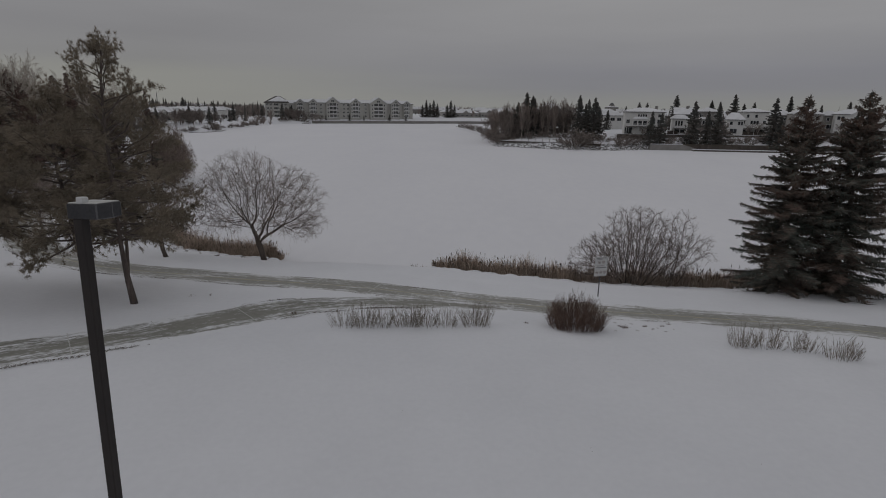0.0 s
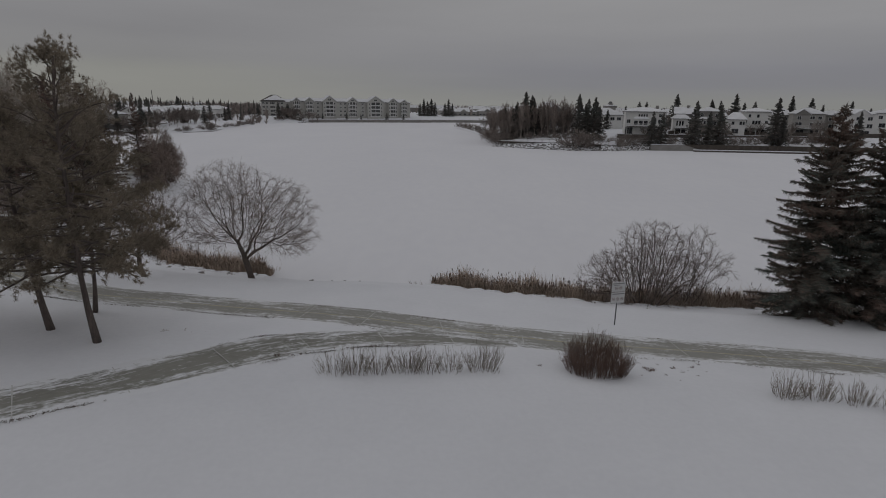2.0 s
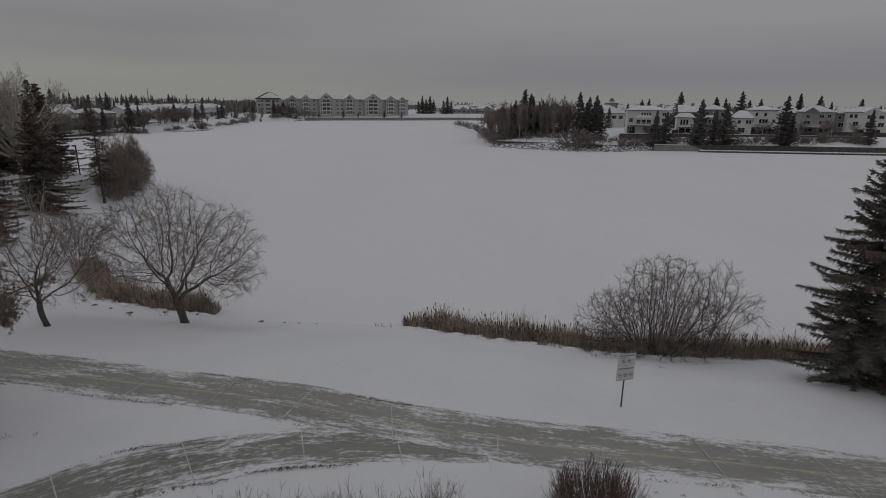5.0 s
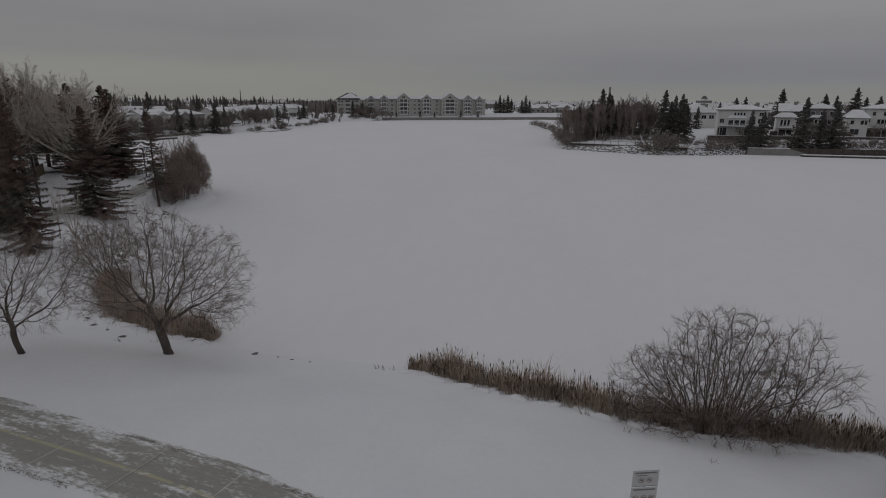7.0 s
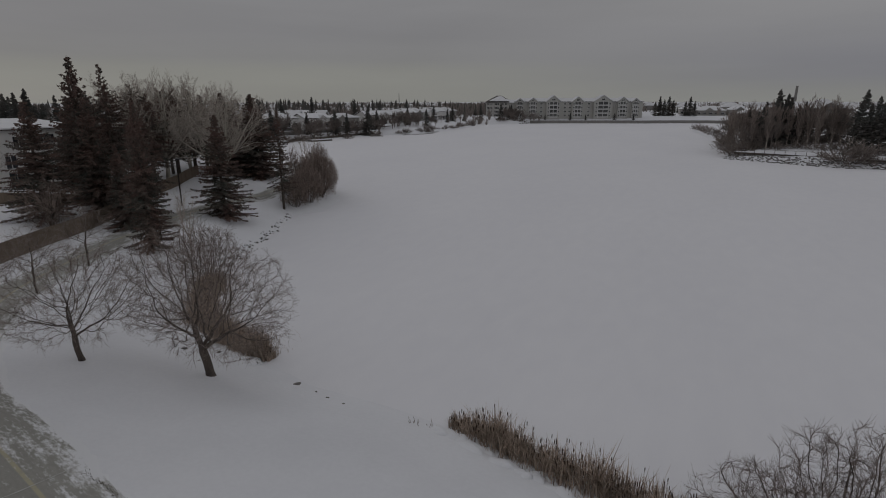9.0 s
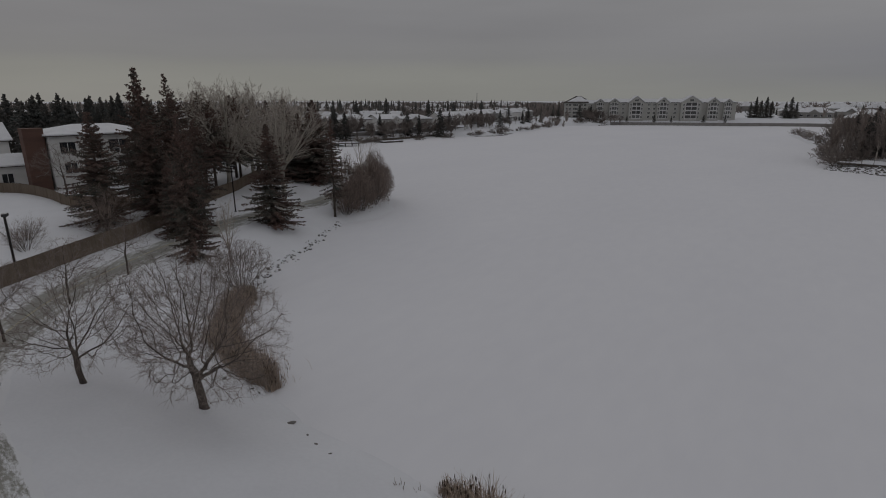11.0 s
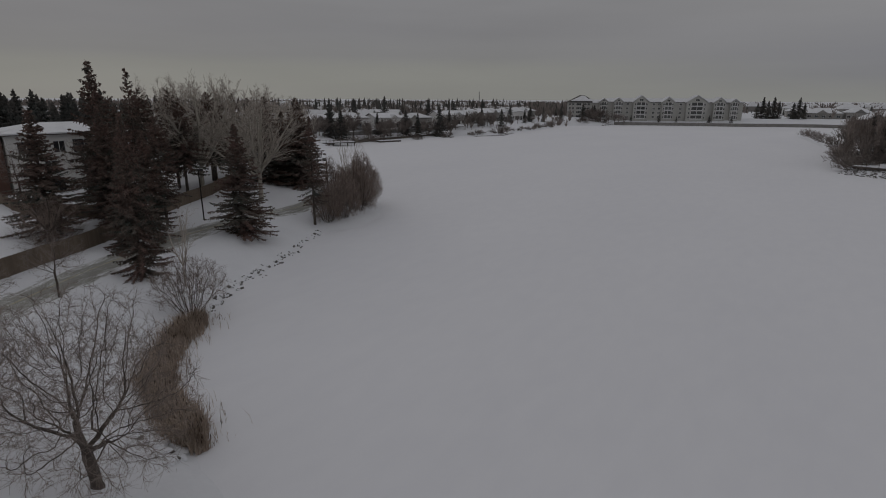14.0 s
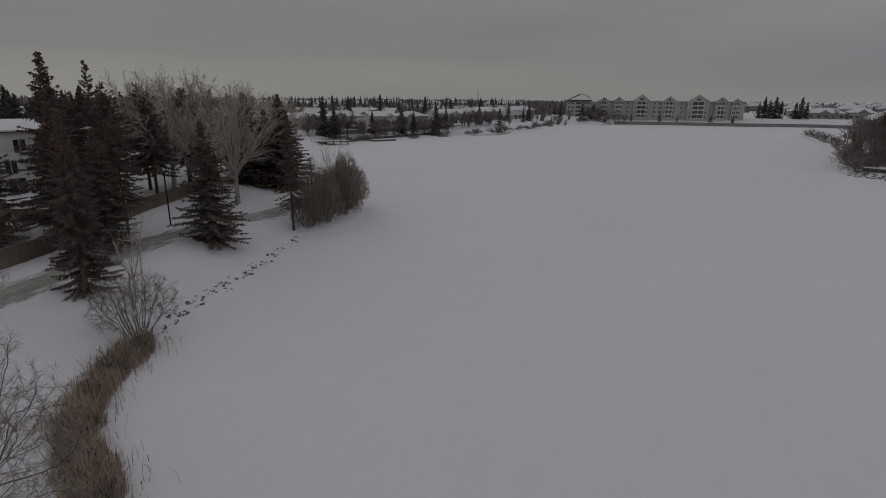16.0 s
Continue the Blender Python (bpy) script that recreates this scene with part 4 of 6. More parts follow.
STRAW_STEM = material("straw_stems", (0.27, 0.235, 0.19), (0.15, 0.125, 0.105), scale=2.0, fine=14.0, bump=0.0, per_island=0.35)
for k, (x, y, wide, tall, count) in enumerate(((-10.9, 20.75, 0.9, 0.85, 30), (-10.1, 20.85, 0.9, 1.05, 44), (-9.4, 20.95, 0.7, 0.95, 34), (-8.4, 21.10, 1.0, 1.0, 60), (-7.7, 21.15, 0.7, 1.1, 30), (-6.9, 21.25, 0.9, 0.95, 36), (-5.7, 21.40, 1.1, 1.1, 66),
                                               (4.2, 19.95, 0.9, 1.1, 44), (5.1, 19.85, 0.9, 1.0, 40), (6.2, 19.55, 1.0, 0.85, 44), (7.1, 18.85, 1.2, 0.85, 50))):
    plant_shrub("bare_dogwood", "clump of thin upright straw-coloured bare stems in the snow", "shrub", stem_clump("bare_dogwood", 100 + k, int(count * 1.9), wide * 0.85, 0.55, tall, 0.42, 0.0052, 4, STRAW_STEM), x, y, group="bare stem clumps")
plant_shrub("rounded_bush", "dense rounded reddish-brown leafless bush beside the path", "shrub", stem_clump("rounded_bush", 120, 1000, 2.1, 1.85, 1.46, 0.36, 0.0055, 4, RED_TWIG, 0.50), -1.62, 21.75, 1.0)
for k, (x, y, s) in enumerate(((0.5, 22.1, 0.9), (1.05, 22.9, 0.4), (0.37, 23.0, 0.4), (0.9, 21.7, 0.35), (1.5, 22.5, 0.6), (1.65, 22.05, 0.45), (2.27, 22.65, 0.6), (2.1, 21.75, 0.4), (-0.05, 21.5, 0.35), (0.4, 22.4, 0.6), (0.75, 22.2, 0.3), (1.95, 22.3, 0.3), (1.2, 21.2, 0.3), (2.7, 23.0, 0.5), (2.6, 22.2, 0.3), (-13.2, 22.0, 0.9), (-12.7, 22.1, 0.7), (-13.7, 21.8, 0.6), (-3.6, 22.0, 0.5))):
    plant_shrub("dead_stalk", "small clump of dead brown stalks poking from the snow", "dead plant", stem_clump("dead_stalk", 140 + k, 44, 0.24, 0.18, 0.22, 0.6, 0.013, 2, RED_TWIG), x, y, s, group="dead stalks")


# ---- reed beds ----
def reed_bed(name, label, seed, line, wide, count, tall, heads, stray):
    rng = random.Random(seed)
    pts = smooth_line(line, 0.3)
    V, F, HV, HF = [], [], [], []
    for _ in range(count):
        f = rng.random() * (len(pts) - 1.001)
        i = int(f)
        p = pts[i].lerp(pts[i + 1], f - i)
        d = (pts[i + 1] - pts[i]).normalized()
        end_gap = min(f, len(pts) - 1 - f) * 0.3 + rng.uniform(-0.25, 0.25)
        edge = max(0.25, min(1.0, 0.3 + end_gap * 0.4))
        v = max(-1, min(1, rng.gauss(0, 0.5))) * wide / 2 * edge * (1 + 0.5 * noise.noise((f * 0.22, seed, 0)))
        if rng.random() < 0.035:
            v += stray * abs(rng.gauss(0.6, 0.7))
        x, y = p.x - d.y * v, p.y + d.x * v
        z = max(0.0, 0.12 * (1 - abs(v)))
        clump = 0.45 * noise.noise((x * 0.5, y * 0.5, seed)) + 0.65 * noise.noise((x * 1.5, y * 1.5, seed)) + 0.30 * noise.noise((x * 4.0, y * 4.0, seed))
        long = tall * rng.uniform(0.45, 1.1) * max(0.45, min(1.0, 0.45 + 0.5 * end_gap)) * min(1.5, max(0.42, 1 + clump))
        a = rng.uniform(0, 2 * math.pi)
        tip = Vector((math.cos(a), math.sin(a), 0)) * rng.uniform(0.05, 0.8) * long
        s = Vector((math.cos(a + 1.3), math.sin(a + 1.3), 0)) * rng.uniform(0.008, 0.021)
        base = Vector((x, y, z - 0.1))
        mid = base + Vector((0, 0, long * 0.6)) + tip * 0.3
        end = base + Vector((0, 0, long * (1.0 if rng.random() < 0.7 else 0.7))) + tip
        n = len(V)
        V.extend((base - s, base + s, mid + s * 0.8, mid - s * 0.8, end))
        F.extend(((n, n + 1, n + 2, n + 3), (n + 3, n + 2, n + 4)))
        if rng.random() < heads:
            q = base + Vector((tip.x * 0.5, tip.y * 0.5, long * 0.88))
            tube(HV, HF, [base + Vector((0, 0, long * 0.5)), q], [0.005, 0.005], 3, False)
            tube(HV, HF, [q, q + Vector((0, 0, 0.04)), q + Vector((0, 0, 0.17)), q + Vector((0, 0, 0.21))], [0.006, 0.019, 0.019, 0.004], 5)
    root = thing(name, label, "reeds", pose(0, 0, 0), "reed beds", "stuff")
    child("blades", mesh_of("blades", V, F, REED), root)
    child("seed_heads", mesh_of("seed_heads", HV, HF, REED_HEAD), root, "dark brown cattail heads")


reed_bed("reed_bed", "strip of dry tan cattail reeds along the frozen shore", 5, [(-8.0, 41.5), (-5.5, 40.9), (-2.5, 40.1), (0.6, 39.5), (3.0, 38.7), (6.0, 38.2), (10.0, 38.0), (14.0, 37.9), (20.0, 37.6)], 1.7, 12500, 1.10, 0.06, 0.5)
reed_bed("reed_bed", "curved bed of dry tan reeds bent over the ice", 6, [(-20.3, 43.0), (-22.3, 43.3), (-24.8, 43.9), (-27.5, 44.6), (-29.7, 46.1), (-31.7, 48.1), (-33.3, 50.3), (-34.9, 52.2)], 2.1, 15000, 1.25, 0.02, -1.0)


# ---- small drifts of snow caught along the reeds ----
def reed_drifts(seed, line, count, low, high):
    rng = random.Random(seed)
    pts = smooth_line(line, 0.3)
    V, F = [], []
    for _ in range(count):
        i = rng.randrange(len(pts) - 1)
        d = (pts[i + 1] - pts[i]).normalized()
        v = rng.uniform(low, high)
        x, y = pts[i].x - d.y * v, pts[i].y + d.x * v
        long, wide, tall = rng.uniform(0.25, 0.75), rng.uniform(0.15, 0.4), rng.uniform(0.05, 0.15)
        z, turn, o, n = level(x, y) - 0.02, math.atan2(d.y, d.x) + rng.gauss(0, 0.5), len(V), 9
        for ring, (s, h) in enumerate(((1.0, 0.0), (0.85, 0.55), (0.5, 0.9))):
            for k in range(n):
                a = 6.2832 * k / n
                px, py = long * s * math.cos(a) * (1 + 0.2 * noise.noise((o, k, ring))), wide * s * math.sin(a)
                V.append((x + px * math.cos(turn) - py * math.sin(turn), y + px * math.sin(turn) + py * math.cos(turn), z + h * tall))
        V.append((x, y, z + tall))
        for ring in range(2):
            for k in range(n):
                a, b = o + ring * n + k, o + ring * n + (k + 1) % n
                F.append((a, b, b + n, a + n))
        F.extend((o + 2 * n + k, o + 2 * n + (k + 1) % n, o + 3 * n) for k in range(n))
    tagged(new("snow_drift", mesh_of("snow_drift", V, F, SNOW, True)), "low lumps of drifted snow along the reed edge", "snow drift", kind="stuff")


reed_drifts(3, [(-8.0, 41.5), (-5.5, 40.9), (-2.5, 40.1), (0.6, 39.5), (3.0, 38.7), (6.0, 38.2), (10.0, 38.0), (14.0, 37.9)], 150, -1.45, -0.45)
reed_drifts(4, [(-20.3, 43.0), (-22.3, 43.3), (-24.8, 43.9), (-27.5, 44.6), (-29.7, 46.1), (-31.7, 48.1)], 70, 0.7, 1.6)


# ---- lamp posts ----
def lamp_post(x, y, tall, turn, thick, label, group, lean=(0.0, 0.0), head_box=(-0.10, 0.46, -0.16, 0.16), high=0.20):
    """A square post with a flat boxy head; head_box gives the head's plan about the post."""
    root = thing("lamp_post", label, "lamp post", pose(x, y, level(x, y) - 0.1, lean[0], lean[1], turn), group)
    h = thick / 2
    x0, x1, y0, y1 = head_box
    part("post", boxes((-h, h, -h, h, 0, tall), bevel=0.012), POST, root)
    part("base_plate", boxes((-h - 0.08, h + 0.08, -h - 0.08, h + 0.08, 0.08, 0.14), bevel=0.01), LAMP_METAL, root)
    head = part("lamp_head", boxes((x0, x1, y0, y1, tall - 0.002, tall + high), bevel=0.012), LAMP_METAL, root, "dark boxy metal lamp head")
    part("lens", boxes((x0 + 0.12, x1 - 0.04, y0 + 0.12, y1 - 0.04, tall - 0.016, tall - 0.004), bevel=0.004), LENS, head)
    part("seam", boxes((x1 - 0.012, x1 + 0.003, y0 - 0.003, y0 + 0.012, tall, tall + high)), STEEL, head)
    part("seam", boxes((x1 - 0.006, x1 + 0.003, y0 * 0.4 + y1 * 0.6, y0 * 0.4 + y1 * 0.6 + 0.012, tall, tall + high)), STEEL, head)
    part("snow_cap", boxes((x0 + 0.012, x1 - 0.012, y0 + 0.012, y1 - 0.012, tall + high + 0.001, tall + high + 0.012), bevel=0.005), JOINT_SNOW, head, "thin dusting of snow")
    part("light_sensor", boxes((0.00, 0.09, -0.05, 0.04, tall + high + 0.004, tall + high + 0.075), bevel=0.012), SIGN_WHITE, head, "small pale photocell box")
    return root


lamp_post(-11.04, 6.93, 6.89, -8, 0.115, "dark square lamp post with a boxy head on the snowy lawn", "lamp posts", (-3.7, -0.9), (-0.11, 0.27, -0.07, 0.31), 0.17)
lamp_post(-54.0, 65.2, 5.5, 60, 0.14, "dark thin lamp post in front of the fence", "lamp posts")
lamp_post(-61.0, 91.0, 4.3, 200, 0.14, "dark thin lamp post beside the shore shrubs", "lamp posts")
lamp_post(-44.2, 39.6, 4.6, 150, 0.14, "dark thin lamp post beside the path and fence", "lamp posts")


# ---- the notice by the shore ----
def notice_sign(x, y, turn):
    root = thing("notice_sign", "white notice sign with rows of small symbols on a post", "sign", pose(x, y, level(x, y), 0, 0, turn))
    V, F = [], []
    tube(V, F, [Vector((0, 0.02, -0.2)), Vector((0, 0.02, 2.1))], [0.030, 0.030], 8)
    child("post", mesh_of("post", V, F, STEEL, True), root, "dark galvanised steel post")
    for name, z0, z1, marks in (("upper_panel", 1.72, 2.22, 2), ("lower_panel", 1.14, 1.70, 3)):
        panel = part(name, boxes((-0.36, 0.36, -0.022, -0.012, z0, z1), bevel=0.003), SIGN_WHITE, root)
        cz = z0 + 0.40 * (z1 - z0)
        for k in range(marks):
            cx = (k - (marks - 1) / 2) * 0.22
            bm = bmesh.new()
            bmesh.ops.create_circle(bm, cap_ends=False, segments=20, radius=0.085)
            inner = bmesh.ops.extrude_edge_only(bm, edges=bm.edges[:])
            for v in [g for g in inner["geom"] if isinstance(g, bmesh.types.BMVert)]:
                v.co *= 0.78
            part("ring", bm, SIGN_RED, panel, "dull red prohibition ring", pose(cx, -0.0245, cz, 90, 0, 0))
            part("symbol", boxes((cx - 0.045, cx + 0.045, -0.0255, -0.0225, cz - 0.022, cz + 0.026)), SIGN_INK, panel)
            part("slash", boxes((-0.075, 0.075, -0.001, 0.001, -0.009, 0.009)), SIGN_RED, panel, "", pose(cx, -0.027, cz, 0, 45, 0))
        part("text_bar", boxes((-0.30, 0.30, -0.0245, -0.0225, z1 - 0.10, z1 - 0.055)), SIGN_INK, panel)
        if marks == 2:
            part("text_bar", boxes((-0.26, 0.05, -0.0245, -0.0225, z1 - 0.17, z1 - 0.145)), SIGN_INK, panel)
        part("border", boxes((-0.35, 0.35, -0.0245, -0.0225, z0 + 0.012, z0 + 0.022)), SIGN_INK, panel)
    return root


notice_sign(1.2, 28.5, 14)


# ---- board fences ----
def board_fence(label, line, tall):
    root = thing("board_fence", label, "fence", pose(0, 0, 0), "yard fences")
    pts = smooth_line(line, 2.4)
    post_me = None
    board_me = bpy.data.meshes.new("board")
    bm = boxes((-0.5, 0.5, -0.012, 0.012, 0, tall - 0.04))
    bm.to_mesh(board_me)
    bm.free()
    board_me.materials.append(FENCE)
    for i, p in enumerate(pts):
        bm = boxes((-0.06, 0.06, -0.06, 0.06, 0, tall + 0.12), bevel=0.01)
        if post_me is None:
            post_me = bpy.data.meshes.new("post")
            bm.to_mesh(post_me)
            post_me.materials.append(FENCE)
        bm.free()
        child("post", post_me, root, "", pose(p.x, p.y, level(p.x, p.y) - 0.1))
        if i + 1 < len(pts):
            q = pts[i + 1]
            long = (q - p).length
            z0, z1 = level(p.x, p.y), level(q.x, q.y)
            n = max(4, int(long / 0.15))
            panel = part("panel", boxes((0.06, long - 0.06, 0.014, 0.058, tall * 0.8, tall * 0.8 + 0.09)), FENCE, root, "", pose(p.x, p.y, z0, 0, 0, math.degrees(math.atan2(q.y - p.y, q.x - p.x))))
            for k in range(n):
                rise = (z1 - z0) * (k + 0.5) / n
                grow = Matrix.Diagonal((long / n - 0.008, 1, 1 + 0.01 * (k % 3), 1))
                child("board", board_me, panel, "", pose(long * (k + 0.5) / n, 0.006 * (k % 2), 0.04 + rise) @ grow)
    return root


board_fence("long weathered brown board fence following the path", [(-36.5, 28.0), (-40.4, 34.6), (-43.9, 40.7), (-47.6, 46.9), (-52.3, 55.4), (-56.0, 60.8), (-59.5, 65.7), (-63.0, 72.3), (-68, 80)], 1.5)
board_fence("weathered brown garden fence below the white house", [(-86, 50.5), (-81, 53.0), (-74, 53.2), (-66.5, 52.6), (-60.5, 55.2), (-56.0, 60.4)], 1.3)


# ---- stones and small finds along the shore ----
def stone_mesh(name, seed, mat):
    rng = random.Random(seed)
    bm = bmesh.new()
    bmesh.ops.create_icosphere(bm, subdivisions=2, radius=0.5)
    for v in bm.verts:
        v.co *= 1 + 0.35 * noise.noise(v.co * 2.2 + Vector((seed, 0, 0)))
        v.co.z *= 0.6
    me = bpy.data.meshes.new(name)
    bm.to_mesh(me)
    bm.free()
    me.materials.append(mat)
    return me


stones = [stone_mesh("shore_stone", 3 + k, STONE) for k in range(4)]
caps = [stone_mesh("stone_snow", 3 + k, SNOW) for k in range(4)]
rng = random.Random(12)
STONE_LINE = smooth_line([(-35.3, 53.0), (-36.4, 54.6), (-39.0, 58.3), (-40.1, 61.6), (-41.7, 65.0), (-43.2, 68.2), (-45.4, 72.0), (-47.0, 75.6)], 0.26)
for i, p in enumerate(STONE_LINE):
    thick = noise.noise((i * 0.13, 2.0, 0))
    for _ in range(rng.choice((1, 1, 2)) if thick > -0.15 else rng.choice((0, 0, 1))):
        k = rng.randrange(4)
        s = rng.uniform(0.10, 0.30) if rng.random() < 0.75 else rng.uniform(0.3, 0.55)
        x, y = p.x + rng.gauss(0.2, 0.32), p.y + rng.gauss(0, 0.3)
        ob = new("shore_stone", stones[k])
        ob.matrix_basis = pose(x, y, level(x, y) + 0.06 * s, rng.uniform(-20, 20), rng.uniform(-20, 20), rng.uniform(0, 360)) @ Matrix.Diagonal((s, s * rng.uniform(0.4, 0.9), s * rng.uniform(0.6, 1.0), 1))
        tagged(ob, "dark grey shore stone half buried in snow", "stone", "shore stones")
        child("snow_cap", caps[k], ob, "", pose(rng.uniform(-0.2, 0.2), rng.uniform(0.05, 0.25), 0.10) @ Matrix.Diagonal((0.8, 0.75, 0.85, 1)))
for x, y, s in ((-16.8, 41.0, 0.5), (-21.3, 42.0, 0.5), (-20.6, 41.9, 0.4), (-24.6, 40.6, 0.45), (-27.5, 41.8, 0.4), (-29.0, 43.0, 0.35), (-30.5, 45.2, 0.4), (-31.8, 46.6, 0.3), (-26.2, 41.4, 0.3), (-14.2, 40.2, 0.2), (-13.1, 40.0, 0.18), (-15.2, 40.6, 0.2), (-23.0, 41.6, 0.4)):
    ob = new("shore_stone", stones[int(abs(x) * 7) % 4])
    ob.matrix_basis = pose(x, y, level(x, y) + 0.04 * s, 0, 0, x * 50) @ Matrix.Diagonal((s, s * 0.55, s * 0.5, 1))
    tagged(ob, "small dark stone lying on the snowy shore", "stone", "shore stones")
for k, (x, y, s) in enumerate(((-9.3, 40.3, 1.5), (-8.7, 40.7, 1.2), (-28.6, 42.4, 1.2), (-29.6, 44.0, 1.4), (-31.5, 47.0, 1.6), (-32.6, 49.5, 1.3), (-33.6, 46.4, 1.4), (-22.4, 40.6, 1.2), (-24.0, 39.6, 1.0), (-34.0, 53.0, 1.6), (-18.6, 24.5, 0.7), (-17.9, 24.7, 0.6), (5.0, 34.0, 0.8), (2.4, 36.3, 1.2), (12.6, 33.6, 0.9), (3.4, 37.2, 1.3), (0.8, 37.8, 1.3))):
    plant_shrub("dead_stalk", "broken dark stalks poking through the snow", "dead plant", stem_clump("dead_stalk", 200 + k, 9, 0.25, 0.2, 0.32, 0.7, 0.012, 2, BROWN_TWIG), x, y, s, group="dead stalks")
rng = random.Random(31)
# small stem clumps stand in for dark specks and footprints in the lawn snow
for k, (x, y) in enumerate(((-14.6, 13.9), (-12.0, 15.1), (-11.2, 14.1), (-8.1, 14.5), (-12.3, 12.6), (-10.4, 11.7), (-9.6, 12.1), (-8.8, 12.0), (-7.3, 11.9), (-3.3, 13.0), (0.7, 12.6), (2.2, 12.4), (0.9, 11.8), (2.1, 12.7), (-1.0, 12.3), (-11.9, 22.1), (-12.3, 21.9), (-17.5, 24.4), (-17.0, 24.6))):
    plant_shrub("lawn_speck", "tiny clump of dark stems marking a speck in lawn snow", "grass", stem_clump("lawn_speck", 300 + k % 6, 9, 0.20, 0.14, 0.09, 0.6, 0.010, 0, RED_TWIG), x, y, rng.uniform(0.7, 1.4), group="grass tufts")
# ragged dirt and dead grass along the paving's verge
VV, VF = [], []
for line, half, other, reach in ((main_line, 1.52, side_line, 1.25), (side_line, 1.38, main_line, 1.15)):
    crossing = np.array([(p.x, p.y) for p in other])
    for i in range(1, len(line) - 1):
        if line[i].y > 50:
            continue
        d = (line[i + 1] - line[i - 1]).normalized()
        for s in (-1, 1):
            thick = noise.noise((i * 0.09, s * 9.0, half)) + 0.4 * noise.noise((i * 0.4, s * 5.0, half))
            for _ in range(int(max(0, 1.5 + (80 if line is side_line else 45) * (thick - 0.04)))):
                q = line[i] + Vector((-d.y, d.x, 0)) * s * (half - 0.10 + 0.14 * noise.noise((i * 0.22, 7.0 * s, 3)) + rng.gauss(-0.02, 0.05)) + d * rng.uniform(-0.15, 0.15)
                if np.hypot(crossing[:, 0] - q.x, crossing[:, 1] - q.y).min() < reach:
                    continue
                z = level(q.x, q.y) + 0.035
                spike(VV, VF, Vector((q.x, q.y, z)), (UP * 0.35 + Vector((rng.gauss(0, 0.7), rng.gauss(0, 0.7), 0))).normalized(), rng.uniform(0.03, 0.09), 0.009)
verge = new("verge_grass", mesh_of("verge_grass", VV, VF, SOIL))
tagged(verge, "ragged dead grass and dirt along the paving edge", "grass", kind="stuff")


# ---- houses ----
window_cache = {}


def window(parent, w, h, m, frame=0.09, bars=1):
    """A window in a wall facing -y, with its centre at the pose m: a raised frame, with the pane as its part."""
    key = (w, h, frame, bars)
    if key not in window_cache:
        bm = boxes((-w / 2, w / 2, -0.06, 0.04, h / 2 - frame, h / 2), (-w / 2, w / 2, -0.10, 0.04, -h / 2, -h / 2 + frame), (-w / 2, -w / 2 + frame, -0.06, 0.04, -h / 2 + frame, h / 2 - frame), (w / 2 - frame, w / 2, -0.06, 0.04, -h / 2 + frame, h / 2 - frame))
        for k in range(bars):
            x = -w / 2 + w * (k + 1) / (bars + 1)
            add_box(bm, x - frame * 0.35, x + frame * 0.35, -0.045, 0.04, -h / 2 + frame, h / 2 - frame)
        a = bpy.data.meshes.new("window")
        bm.to_mesh(a)
        bm.free()
        a.materials.append(TRIM)
        bm = boxes((-w / 2 + frame * 0.5, w / 2 - frame * 0.5, -0.022, -0.012, -h / 2 + frame * 0.5, h / 2 - frame * 0.5))
        b = bpy.data.meshes.new("pane")
        bm.to_mesh(b)
        bm.free()
        # wide frames are the far apartments': their glass is greyed with painted haze
        b.materials.append(GLASS if frame < 0.12 else HAZED_DARK)
        window_cache[key] = (a, b)
    a, b = window_cache[key]
    ob = child("window", a, parent, "", m)
    child("pane", b, ob)
    return ob


def roof_mesh(w, d, rise, over, hip, thick, mat, name):
    """A hipped or gabled roof over a w by d plan whose corner is the origin; the ridge runs along x."""
    x0, x1, y0, y1 = -over, w + over, -over, d + over
    run = min(hip, (x1 - x0) / 2)
    ym = (y0 + y1) / 2
    V = [(x0, y0, 0), (x1, y0, 0), (x1, y1, 0), (x0, y1, 0), (x0 + run, ym, rise), (x1 - run, ym, rise)]
    V += [(x, y, z + thick) for x, y, z in V]
    F = [(6, 7, 11, 10), (8, 9, 10, 11), (0, 4, 5, 1), (2, 5, 4, 3), (0, 1, 7, 6), (2, 3, 9, 8)]
    if run < 0.1:
        F += [(4, 0, 6, 10), (3, 4, 10, 9), (1, 5, 11, 7), (5, 2, 8, 11)]
    else:
        F += [(7, 8, 11), (9, 6, 10), (1, 5, 2), (3, 4, 0), (1, 2, 8, 7), (3, 0, 6, 9)]
    return mesh_of(name, V, F, mat)


